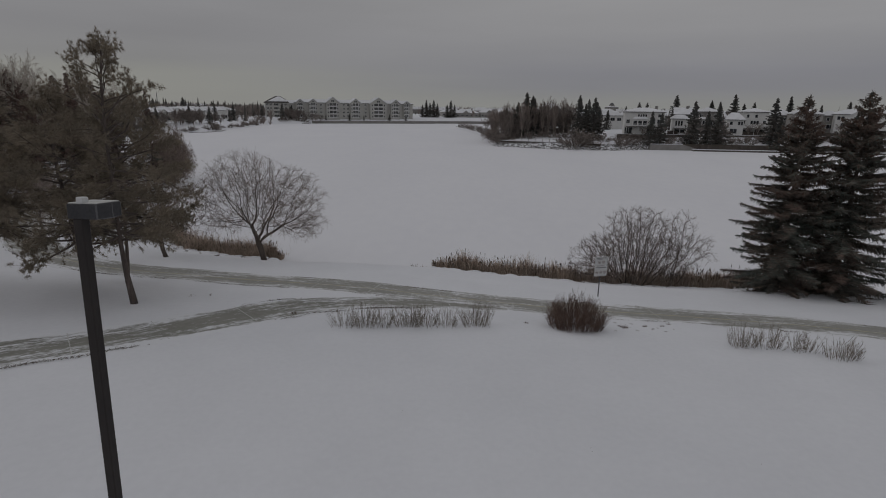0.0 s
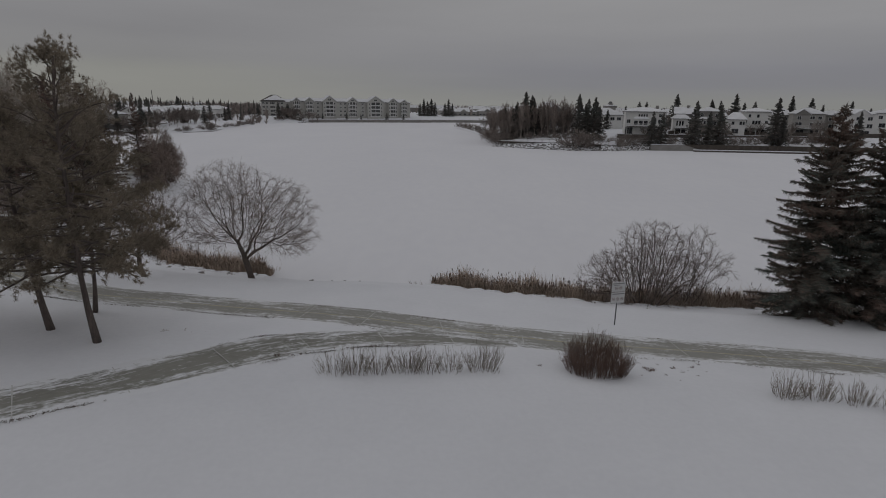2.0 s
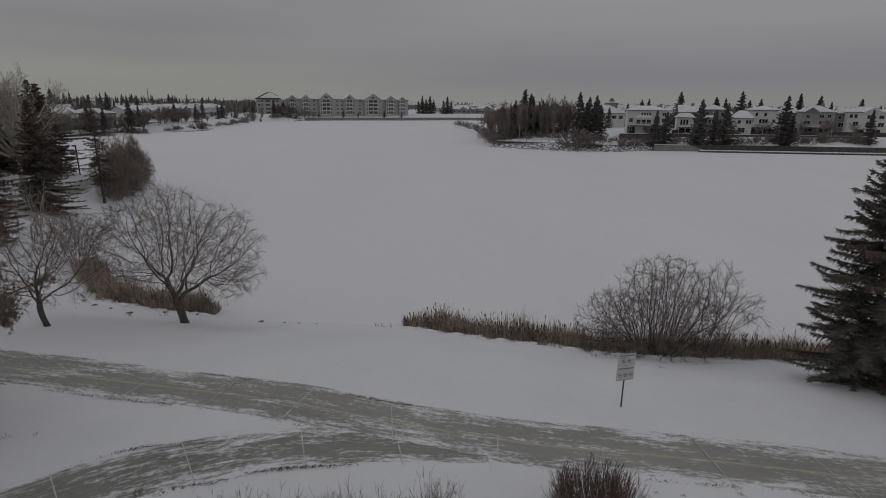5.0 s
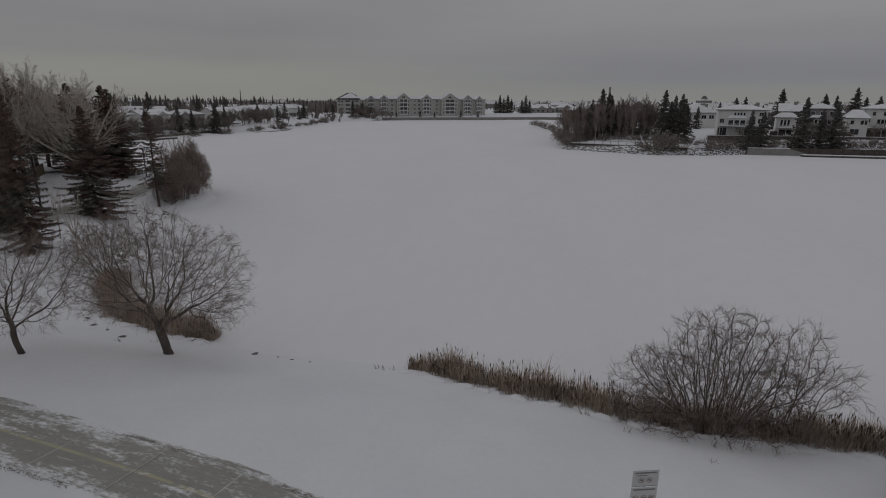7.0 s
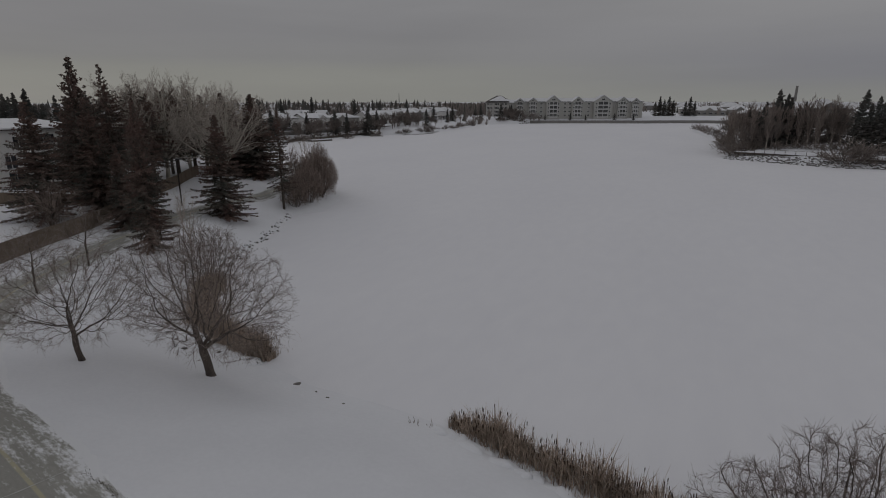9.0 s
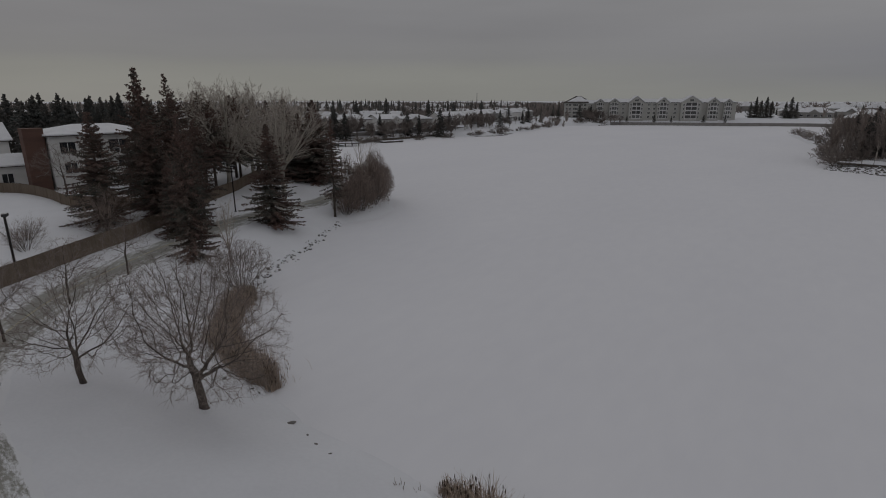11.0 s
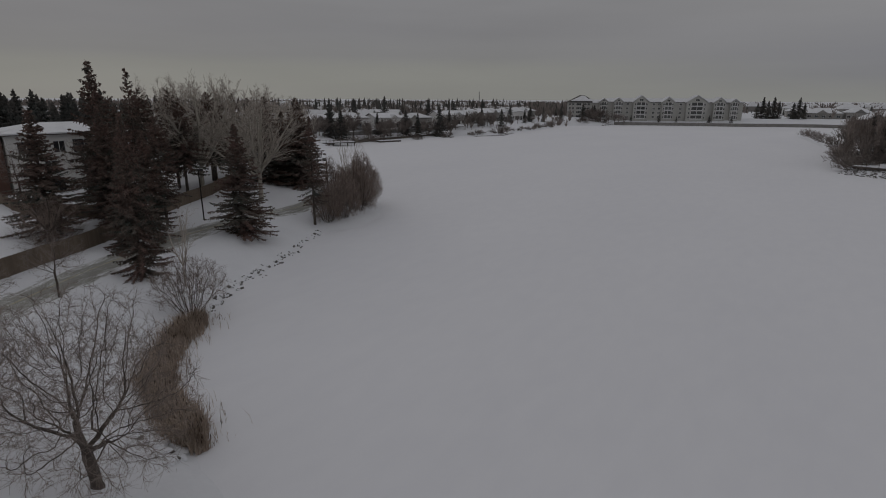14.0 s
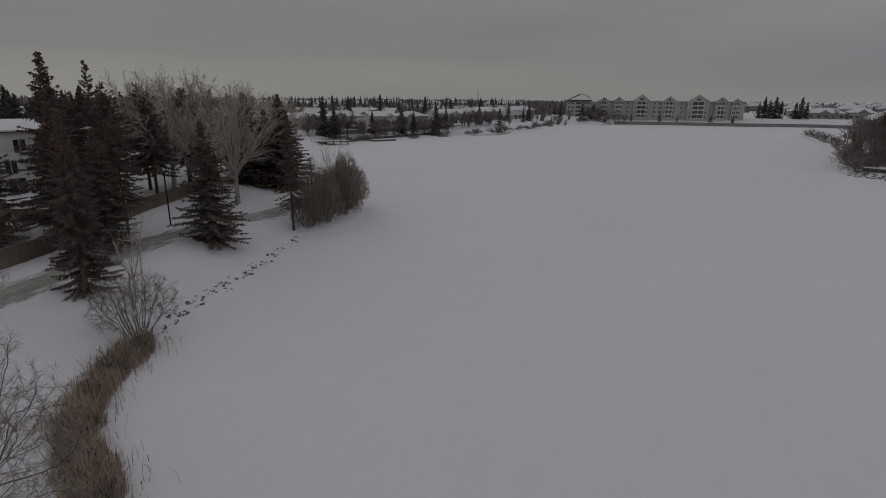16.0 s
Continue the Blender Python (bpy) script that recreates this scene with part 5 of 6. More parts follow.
def house(name, label, x, y, turn, w, d, eave, rise, wall, hip=99.0, windows=(), side_windows=(), group="", z=None, chimney=None, bay=None, deck=False, gable=None):
    """A house whose front runs along its x axis and faces its -y. Windows: x, z, width, height on the front."""
    root = thing(name, label, "house", pose(x, y, (level(x, y) if z is None else z) - 0.1, 0, 0, turn), group)
    body = part("wall", boxes((0, w, 0, d, -0.6, eave)), wall, root)
    if hip <= 0.1:
        V = [(0.02, 0, eave), (0.02, d, eave), (0.02, d / 2, eave + rise), (w - 0.02, 0, eave), (w - 0.02, d, eave), (w - 0.02, d / 2, eave + rise)]
        child("gable_wall", mesh_of("gable_wall", V, [(0, 1, 2), (3, 5, 4), (0, 2, 5, 3), (1, 4, 5, 2), (0, 3, 4, 1)], wall), root)
    child("fascia", roof_mesh(w, d, rise, 0.45, min(hip, d / 2 + 0.45), 0.12, DARK_TRIM, "fascia"), root, "", pose(0, 0, eave))
    child("roof", roof_mesh(w, d, rise, 0.48, min(hip, d / 2 + 0.45), 0.16, ROOF_SNOW, "roof"), root, "snow-covered pitched roof", pose(0, 0, eave + 0.125))
    for a, b, ww, hh in windows:
        window(body, round(ww * 1.15, 2), round(hh * 1.1, 2), pose(a, -0.005, b), 0.10, 1 if ww > 0.9 else 0)
    for a, b, ww, hh in side_windows:
        window(body, ww, hh, pose(-0.005, a, b, 0, 0, -90), 0.10, 1 if ww > 0.9 else 0)
    if chimney:
        cx, cy, cw, ct = chimney
        part("chimney", boxes((cx - cw / 2, cx + cw / 2, cy - cw / 2, cy + cw / 2, eave, ct), bevel=0.02), CONCRETE, root)
    if bay:
        bx, bw, bh = bay
        wing = part("bay", boxes((bx, bx + bw, -1.2, -0.003, -0.5, bh)), wall, root)
        child("bay_roof", roof_mesh(bw, 1.4, 0.7, 0.25, 0.95, 0.14, ROOF_SNOW, "bay_roof"), root, "", pose(bx, -1.2, bh + 0.002))
        for k in range(3):
            window(wing, bw / 3 - 0.2, 1.5, pose(bx + bw * (k + 0.5) / 3, -1.205, bh - 1.2), 0.09, 0)
    if gable:
        gxp, gw = gable
        V = [(gxp, -0.6, eave), (gxp + gw, -0.6, eave), (gxp + gw / 2, -0.6, eave + gw * 0.36), (gxp, d / 2, eave), (gxp + gw, d / 2, eave), (gxp + gw / 2, d / 2, eave + gw * 0.36)]
        child("gable", mesh_of("gable", V, [(0, 1, 2), (3, 5, 4), (0, 2, 5, 3), (1, 4, 5, 2), (0, 3, 4, 1)], wall), root)
        o = 0.3
        V = [(gxp - o, -0.9, eave - 0.1), (gxp + gw / 2, -0.9, eave + gw * 0.36 + 0.02), (gxp + gw + o, -0.9, eave - 0.1)]
        V += [(a, d / 2, c) for a, b, c in V]
        V += [(a, b, c + 0.22) for a, b, c in V]
        F = [(0, 3, 4, 1), (1, 4, 5, 2), (6, 7, 10, 9), (7, 8, 11, 10), (0, 1, 7, 6), (1, 2, 8, 7), (0, 6, 9, 3), (2, 5, 11, 8)]
        child("gable_roof", mesh_of("gable_roof", V, F, ROOF_SNOW), root)
    if deck:
        dz = deck
        stand = part("deck", boxes((0.5, w - 0.5, -2.6, -0.003, dz - 0.18, dz)), TIMBER, root)
        part("deck_snow", boxes((0.55, w - 0.55, -2.55, -0.01, dz + 0.002, dz + 0.10)), SNOW, stand)
        n = max(2, int((w - 1) / 3))
        for k in range(n + 1):
            px = 0.6 + (w - 1.2) * k / n
            part("deck_post", boxes((px - 0.07, px + 0.07, -2.55, -2.41, -0.3, dz - 0.18)), TRIM, stand)
            part("rail_post", boxes((px - 0.05, px + 0.05, -2.56, -2.46, dz, dz + 0.98)), TRIM, stand)
        for zz in (0.30, 0.62, 0.95):
            part("rail", boxes((0.5, w - 0.5, -2.53, -2.49, dz + zz, dz + zz + 0.06)), TRIM, stand)
    return root


# -- the white house behind the grove --
white = house("white_house", "three-storey white stucco house with a snowy hipped roof behind spruces", -79.2, 56.4, 82.0, 13.0, 9.5, 7.2, 1.1, WHITE_WALL, 4.6,
              windows=((2.0, 5.7, 1.7, 1.5), (5.4, 5.7, 1.2, 1.4), (8.2, 5.7, 2.4, 1.7), (11.3, 5.7, 1.6, 1.7), (8.6, 3.3, 1.5, 0.9), (10.3, 3.3, 1.5, 0.9), (4.2, 3.2, 1.2, 1.6), (2.0, 3.0, 1.4, 1.4), (8.6, 1.2, 1.5, 1.0), (10.4, 1.2, 1.5, 1.0), (4.5, 0.9, 1.6, 1.9)))
part("balcony", boxes((6.9, 12.6, -1.5, -0.003, 4.35, 4.5)), TRIM, white)
for k in range(8):
    part("baluster", boxes((7.0 + 0.78 * k, 7.06 + 0.78 * k, -1.46, -1.40, 4.5, 5.4)), TRIM, white)
part("balcony_rail", boxes((6.9, 12.6, -1.48, -1.38, 5.4, 5.47)), TRIM, white)
part("balcony_post", boxes((7.0, 7.12, -1.48, -1.36, 0, 4.35)), TRIM, white)
part("balcony_post", boxes((12.4, 12.52, -1.48, -1.36, 0, 4.35)), TRIM, white)
part("chimney_wall", boxes((-2.5, -0.25, 0.6, 2.6, -0.5, 8.3), bevel=0.03), BRICK_BROWN, white, "tall brown-clad chimney wall")
part("porch_rail", boxes((0.1, 0.18, -1.9, -1.82, 0, 2.6), (0.1, 0.18, -0.4, -0.32, 0, 2.6), (1.6, 1.68, -1.9, -1.82, 0, 1.3), (0.1, 1.68, -1.9, -1.84, 0.55, 0.63), (0.1, 1.68, -1.9, -1.84, 0.95, 1.03), (0.1, 1.68, -1.9, -1.84, 1.25, 1.33)), TRIM, white)
house("neighbour_house", "pale stucco house with snowy stepped roofs beyond the brown chimney", -92.5, 46.0, 80.0, 10.0, 10.0, 6.2, 2.2, WHITE_WALL, 0.0, windows=((3.0, 4.6, 1.5, 1.3), (7.0, 4.6, 1.5, 1.3), (5.0, 1.5, 2.0, 1.6)))
house("neighbour_house", "low pale house wing with a snowy porch roof", -86.5, 49.0, 80.0, 6.5, 6.0, 3.1, 1.3, WHITE_WALL, 0.0, windows=((1.6, 1.6, 1.2, 1.3), (4.4, 1.6, 1.2, 1.3)))
house("neighbour_house", "two-storey grey house with a snowy roof among the conifers", -95.0, 84.0, 62.0, 12.0, 9.0, 6.2, 2.6, GREY_WALL, 0.0, windows=((2.0, 4.6, 1.4, 1.3), (6.0, 4.6, 1.4, 1.3), (10.0, 4.6, 1.4, 1.3), (3.0, 1.6, 1.8, 1.4), (8.5, 1.6, 1.8, 1.4)), chimney=(9.0, 4.0, 1.0, 9.4))
house("neighbour_house", "two-storey beige house with a snowy roof behind bare trees", -104.0, 106.0, 55.0, 13.0, 9.0, 5.6, 2.6, BEIGE_WALL, 0.0, windows=((2.5, 4.2, 1.6, 1.3), (6.5, 4.2, 1.6, 1.3), (10.5, 4.2, 1.6, 1.3), (3.0, 1.5, 2.0, 1.4), (9.5, 1.5, 2.0, 1.4)))


# -- bungalows on the north-west shore --
def bungalow_windows(w):
    n = max(3, int(w / 3.0))
    return tuple((w * (k + 0.5) / n, (1.35, 1.6, 1.2)[k % 3], (2.1, 1.4, 1.9)[k % 3], (2.0, 1.5, 2.2)[k % 3]) for k in range(n))


BUNGALOW_ROWS = ((-158, 168, 66, 16, 3.7, 1.9), (-156, 188, 70, 16, 4.2, 2.0), (-152, 209, 72, 13, 4.1, 1.9), (-149, 226, 70, 14, 3.9, 2.0), (-143, 244, 68, 15, 4.4, 2.0), (-140, 264, 82, 15, 4.6, 2.0), (-142, 282, 84, 16, 4.6, 2.1), (-141, 302, 88, 15, 4.6, 2.0), (-142, 320, 86, 15, 4.8, 2.0), (-148, 340, 78, 15, 4.8, 2.0))
for k, (x, y, turn, w, eave, rise) in enumerate(BUNGALOW_ROWS):
    house("lakeside_bungalow", "beige lakeside bungalow with a low snow-covered roof and wide windows", x, y, turn, w, 10, eave, rise, (BEIGE_WALL, WHITE_WALL, WHITE_WALL)[k % 3], 5.4 if k % 2 else 0.0, bungalow_windows(w), (), "north-west bungalows",
          chimney=(w * 0.3, 5, 0.9, eave + rise + 0.7), deck=0.7 if k % 2 else False, gable=(w * (0.55, 0.15)[k % 2], w * 0.28))

# -- houses on the east shore --
EAST = "east shore houses"
# the wide lowest pane at the left stands in for the shaded undercroft
house("shore_house", "large three-storey white house with a deck and a bay window", 53.6, 191.7, -14.0, 12.8, 10, 8.0, 1.3, WHITE_WALL, 5.0, ((4.4, 6.9, 0.6, 0.9), (5.2, 6.9, 0.6, 0.9), (6.0, 6.9, 0.6, 0.9), (6.8, 6.9, 0.6, 0.9), (1.1, 4.9, 1.1, 1.3), (9.0, 5.0, 1.4, 1.3), (11.2, 6.9, 1.1, 1.0), (11.2, 5.0, 1.3, 1.3), (1.5, 1.7, 2.3, 2.4), (4.6, 1.6, 1.8, 2.0), (7.4, 1.6, 1.8, 2.0), (10.6, 1.6, 2.0, 1.8)), (), EAST, bay=(2.6, 4.7, 5.7), deck=3.4, chimney=(10.5, 6, 0.9, 10.2))
house("shore_house", "narrow grey-white house with a steep snowy roof behind the wing", 82.2, 220.5, -19.4, 6.2, 9, 6.6, 2.5, GREY_WALL, 0.0, ((1.4, 5.4, 1.1, 1.2), (4.2, 5.4, 1.1, 1.2)), (), EAST, chimney=(4.6, 4, 0.9, 10.0))
house("shore_house", "low white house wing with three tall windows", 71.6, 195.7, -17.3, 5.1, 7, 5.4, 1.3, WHITE_WALL, 1.5, ((1.3, 4.0, 0.65, 1.7), (2.2, 4.0, 0.65, 1.7), (3.1, 4.0, 0.65, 1.7), (2.6, 1.4, 3.0, 1.3)), (), EAST, deck=2.5)
house("shore_house", "pale house with a snowy roof between spruces", 84.7, 206.3, -19.7, 7.3, 9, 7.8, 1.5, GREY_WALL, 4.0, ((1.4, 6.5, 1.0, 1.1), (4.0, 6.5, 1.2, 1.1), (6.2, 6.5, 0.9, 1.1), (5.6, 3.8, 1.6, 1.4), (2.0, 1.4, 1.8, 1.5), (5.4, 1.4, 1.8, 1.5)), (), EAST, bay=(0.8, 3.2, 5.2))
house("shore_house", "low white wing with grouped windows and a steep snowy roof", 91.1, 196.5, -20.1, 5.4, 8, 5.3, 2.3, WHITE_WALL, 2.0, ((1.5, 4.2, 0.9, 1.1), (3.9, 4.2, 0.8, 1.2), (4.8, 4.2, 0.7, 1.2), (2.4, 1.5, 2.0, 1.6)), (), EAST)
# the two lowest panes stand in for the shade beneath the deck
house("shore_house", "two-storey white stucco house with grouped windows", 96.7, 198.0, -21.6, 8.6, 10, 8.0, 1.2, WHITE_WALL, 4.5, ((2.1, 6.7, 0.8, 1.1), (4.7, 6.7, 0.8, 1.1), (3.5, 4.5, 0.8, 1.3), (4.4, 4.5, 0.8, 1.3), (5.3, 4.5, 0.8, 1.3), (7.4, 4.6, 0.9, 1.1), (1.0, 4.6, 0.9, 1.1), (2.2, 1.3, 2.2, 1.8), (6.0, 1.3, 2.2, 1.8)), (), EAST, deck=2.6)
house("shore_house", "pale house half hidden by spruces with a low snowy roof", 114.5, 210.9, -23.6, 6.5, 9, 6.8, 2.2, BEIGE_WALL, 3.0, ((1.6, 5.6, 1.2, 1.1), (4.4, 5.6, 1.2, 1.1), (3.0, 3.0, 2.0, 1.4)), (), EAST)
house("shore_house", "two-storey beige house with a snowy gabled roof and balconies", 114.9, 199.0, -23.6, 9.5, 10, 7.5, 2.0, BEIGE_WALL, 4.5, ((1.9, 6.2, 1.1, 1.2), (5.8, 6.3, 1.3, 1.1), (8.0, 6.3, 1.1, 1.1), (1.9, 4.2, 1.9, 1.1), (5.7, 4.2, 0.9, 1.1), (7.8, 4.2, 1.5, 1.2), (2.6, 1.4, 2.2, 1.6), (7.0, 1.4, 2.2, 1.6)), (), EAST, deck=2.7, gable=(0.6, 4.4), chimney=(6.5, 5, 0.9, 10.2))
house("shore_house", "narrow tan house between its paler neighbours", 130.8, 205.1, -25.4, 4.1, 9, 7.0, 1.6, BEIGE_WALL, 1.8, ((1.2, 5.8, 0.9, 1.2), (3.0, 5.8, 0.8, 1.2), (2.0, 3.2, 1.8, 1.5)), (), EAST)
house("shore_house", "wide pale house with low snowy roofs", 131.2, 199.9, -25.0, 10.8, 10, 7.6, 1.7, WHITE_WALL, 4.5, ((1.0, 6.4, 0.9, 1.2), (2.3, 6.4, 0.9, 1.2), (6.2, 6.2, 1.4, 1.2), (9.4, 6.2, 1.3, 1.2), (2.6, 3.9, 1.4, 1.4), (6.4, 3.7, 1.9, 1.5), (9.6, 3.7, 1.5, 1.4), (4.0, 1.3, 2.4, 1.6), (8.6, 1.3, 2.2, 1.6)), (), EAST, gable=(4.6, 4.6))
house("shore_house", "wide white house with a long low snowy roof", 149.4, 206.3, -25.4, 10.7, 11, 8.0, 1.6, WHITE_WALL, 5.0, ((1.6, 6.6, 1.2, 1.2), (4.2, 6.6, 1.2, 1.2), (7.4, 6.6, 1.4, 1.2), (2.4, 3.8, 1.8, 1.5), (6.4, 3.8, 1.8, 1.5)), (), EAST, chimney=(6.0, 5, 1.0, 10.4))
house("shore_house", "low grey snow-roofed house with dark windows", 60.8, 243.9, -17.0, 9.4, 9, 5.0, 1.6, GREY_WALL, 4.0, ((1.6, 3.4, 1.4, 1.6), (4.2, 3.4, 1.4, 1.6), (7.0, 3.4, 1.4, 1.6)), (), EAST)
house("shore_house", "brown-sided house behind the point with a wide snowy roof", 43.0, 232.0, 6, 11, 9, 5.6, 2.0, GREY_WALL, 4.5, ((2.0, 4.2, 2.0, 1.3), (5.5, 4.2, 2.0, 1.3), (9.0, 4.2, 2.0, 1.3), (2.6, 1.5, 2.0, 1.5), (7.5, 1.5, 2.0, 1.5)), (), EAST, deck=2.7)
house("shore_house", "large house with steep snowy gables behind the bare trees", 15.5, 276.0, 4, 14, 12, 6.6, 3.0, GREY_WALL, 6.5, ((3.0, 5.4, 1.6, 1.3), (9.0, 5.4, 1.6, 1.3), (12.0, 5.4, 1.6, 1.3), (4.0, 1.8, 2.2, 1.5), (10.0, 1.8, 2.2, 1.5)), (), EAST, gable=(2.0, 6.0))
house("shore_house", "large house with a snowy hipped roof behind the point", 38.0, 282.0, -4, 13, 12, 7.6, 3.4, GREY_WALL, 5.5, ((3.0, 5.6, 1.6, 1.3), (9.5, 5.6, 1.6, 1.3), (6.5, 1.8, 2.4, 1.5)), (), EAST, gable=(5.5, 6.5))
for k, (x, y, w) in enumerate(((62, 262, 13), (80, 252, 12), (58, 236, 9), (106, 258, 15), (130, 255, 17), (46, 380, 24), (70, 290, 14), (92, 276, 13), (104, 300, 16), (150, 265, 16), (178, 250, 18))):
    house("street_house", "snow-roofed house in the streets behind the shore", x, y, 6 - 3 * (k % 5), w, 11, 5.6, 2.7, (BEIGE_WALL, GREY_WALL, WHITE_WALL)[k % 3], 0.0 if k % 2 else 5.0, ((w * 0.2, 4.2, 1.6, 1.3), (w * 0.5, 4.2, 1.6, 1.3), (w * 0.8, 4.2, 1.6, 1.3)), (), "back street houses", chimney=(w * 0.7, 5, 1.0, 9.0), gable=(w * 0.1, w * 0.35) if k % 3 == 0 else None)


# ---- the long apartment block at the head of the lake ----
def apartment_block(x, y, turn, length):
    root = thing("apartment_block", "long four-storey beige apartment block with gabled bays, balconies and snowy roofs", "apartment building", pose(x, y, 3.4, 0, 0, turn))
    eave, deep = 10.6, 14.0
    body = part("wall", boxes((0, length, 0, deep, -1, eave)), FLAT_WALL, root)
    child("fascia", roof_mesh(length, deep, 2.2, 0.6, 7, 0.2, DARK_TRIM, "fascia"), root, "", pose(0, 0, eave))
    child("roof", roof_mesh(length, deep, 2.2, 0.65, 7, 0.25, ROOF_SNOW, "roof"), root, "snow-covered long roof", pose(0, 0, eave + 0.21))
    bays = ((0.3, 5.0, 1.9), (8.9, 6.0, 1.9), (21.2, 9.5, 2.6), (39.2, 7.5, 1.9), (53.9, 12.5, 3.0), (70.5, 7.0, 2.2), (80.6, 5.0, 1.6))
    for bx, bw, out in bays:
        if bx + bw > length:
            continue
        tall = eave + 0.2
        bay = part("bay", boxes((bx, bx + bw, -out, -0.004, -1, tall)), FLAT_WALL, root)
        h = min(bw * 0.42, 4.1)
        V = [(bx, -out, tall), (bx + bw, -out, tall), (bx + bw / 2, -out, tall + h), (bx, deep / 2, tall), (bx + bw, deep / 2, tall), (bx + bw / 2, deep / 2, tall + h)]
        child("gable", mesh_of("gable", V, [(0, 1, 2), (3, 5, 4), (0, 2, 5, 3), (1, 4, 5, 2), (0, 3, 4, 1)], FLAT_WALL), root)
        o = 0.7
        V = [(bx - o, -out - 0.6, tall - 0.25), (bx + bw / 2, -out - 0.6, tall + h + 0.05), (bx + bw + o, -out - 0.6, tall - 0.25)]
        V += [(a, deep / 2, c) for a, b, c in V]
        V += [(a, b, c + 0.35) for a, b, c in V]
        child("gable_roof", mesh_of("gable_roof", V, [(0, 3, 4, 1), (1, 4, 5, 2), (6, 7, 10, 9), (7, 8, 11, 10), (0, 1, 7, 6), (1, 2, 8, 7), (0, 6, 9, 3), (2, 5, 11, 8)], ROOF_SNOW), root)
        window(bay, min(2.6, bw * 0.28), min(1.5, h * 0.5), pose(bx + bw / 2, -out - 0.005, tall + h * 0.34), 0.14, 1)
        inner = bw * 0.56
        for s in range(4):
            z = 1.5 + 2.65 * s
            # no opening is cut: a dark sheet on the bay paints the balcony's shade
            shade_panel = part("balcony_recess", boxes((bx + (bw - inner) / 2, bx + (bw + inner) / 2, -out - 0.03, -out - 0.01, z - 1.2, z + 1.15)), HAZED_DARK, bay, "flat dark panel for a balcony's shaded recess")
            part("balustrade", boxes((bx + (bw - inner) / 2, bx + (bw + inner) / 2, -out - 0.20, -out - 0.12, z - 1.35, z - 0.62)), TRIM, bay)
            for k in range(3):
                px = bx + (bw - inner) / 2 + inner * k / 2
                part("balcony_post", boxes((px - 0.16, px + 0.16, -out - 0.22, -out - 0.06, z - 1.45, z + 1.45)), TRIM, bay)
            for e in (0.13, 0.87):
                window(bay, 1.1, 1.4, pose(bx + bw * e, -out - 0.005, z), 0.12, 0)
    at = 1.5
    while at < length - 1.5:
        if not any(bx - 1.2 < at < bx + bw + 1.2 for bx, bw, out in bays):
            for s in range(4):
                window(body, 1.7, 1.5, pose(at, -0.005, 1.5 + 2.65 * s), 0.14, 1)
        at += 3.3
    return root


apartment_block(-116.0, 391.0, 25.0, 88.6)
tower = thing("apartment_block", "four-storey beige apartment wing with a steep hipped snowy roof", "apartment building", pose(-137.4, 389.6, 3.4, 0, 0, 10))
wing_wall = part("wall", boxes((0, 16, 0, 16, -1, 10.3)), FLAT_WALL, tower)
child("fascia", roof_mesh(16, 16, 4.4, 0.7, 7.0, 0.3, SHINGLE, "fascia"), tower, "dark shingled hipped roof", pose(0, 0, 10.3))
child("roof_snow", roof_mesh(12.6, 16, 3.5, 0.3, 6.0, 0.25, ROOF_SNOW, "roof_snow"), tower, "wind-thinned snow on the roof", pose(2.6, 0.0, 11.2))
part("bay", boxes((5.6, 10.4, -1.6, -0.004, -1, 10.0)), FLAT_WALL, tower)
for s in range(4):
    for k in range(4):
        window(wing_wall, 1.7, 1.5, pose((1.8, 4.0, 12.0, 14.2)[k], -0.005, 1.5 + 2.55 * s), 0.14, 1)
    window(wing_wall, 3.4, 1.7, pose(8.0, -1.605, 1.5 + 2.55 * s), 0.14, 2)
link_wall = thing("apartment_block", "short beige link between the apartment wing and the long block", "apartment building", pose(-122.5, 391.0, 3.4, 0, 0, 12))
part("wall", boxes((0, 9, 1.0, 12, -1, 10.0)), FLAT_WALL, link_wall)
child("roof", roof_mesh(9, 11, 2.0, 0.4, 0.0, 0.25, ROOF_SNOW, "roof"), link_wall, "", pose(0, 1.0, 10.0))
for k, (x, y, w, tall) in enumerate(((-2, 470, 20, 3.6), (20, 474, 14, 4.2), (-14, 500, 18, 4.0), (52, 480, 26, 6.5))):
    house("far_building", "low wide building with a snow-covered roof far beyond the lake", x, y, 6, w, 16, tall, 3.2, BEIGE_WALL, 6.0, tuple((w * (j + 0.5) / 5, z, 1.8, 1.3) for j in range(5) for z in ((1.7, 4.6) if tall > 6 else (1.7,))), (), "far buildings", gable=(w * 0.3, 6.0))


# ---- the far shores: walls, docks, stones ----
def wall_along(name, label, line, z0, z1, thick, mat, cap, category):
    root = thing(name, label, category, pose(0, 0, 0))
    pts = [Vector((*p, 0)) for p in line]
    for a, b in zip(pts, pts[1:]):
        long = (b - a).length
        m = pose(a.x, a.y, 0, 0, 0, math.degrees(math.atan2(b.y - a.y, b.x - a.x)))
        seg = part("wall_length", boxes((0, long - 0.01, -thick / 2, thick / 2, z0, z1)), mat, root, "", m)
        if cap:
            part("snow_cap", boxes((0, long - 0.01, -thick / 2 - 0.03, thick / 2 + 0.03, z1 + 0.002, z1 + 0.14)), SNOW, seg)
        n = int(long / 2.5)
        for k in range(n):
            x = (k + 0.5) * long / max(1, n)
            part("pile", boxes((x - 0.12, x + 0.12, -thick / 2 - 0.16, -thick / 2 - 0.002, z0, z1 - 0.1)), mat, seg)
    return root


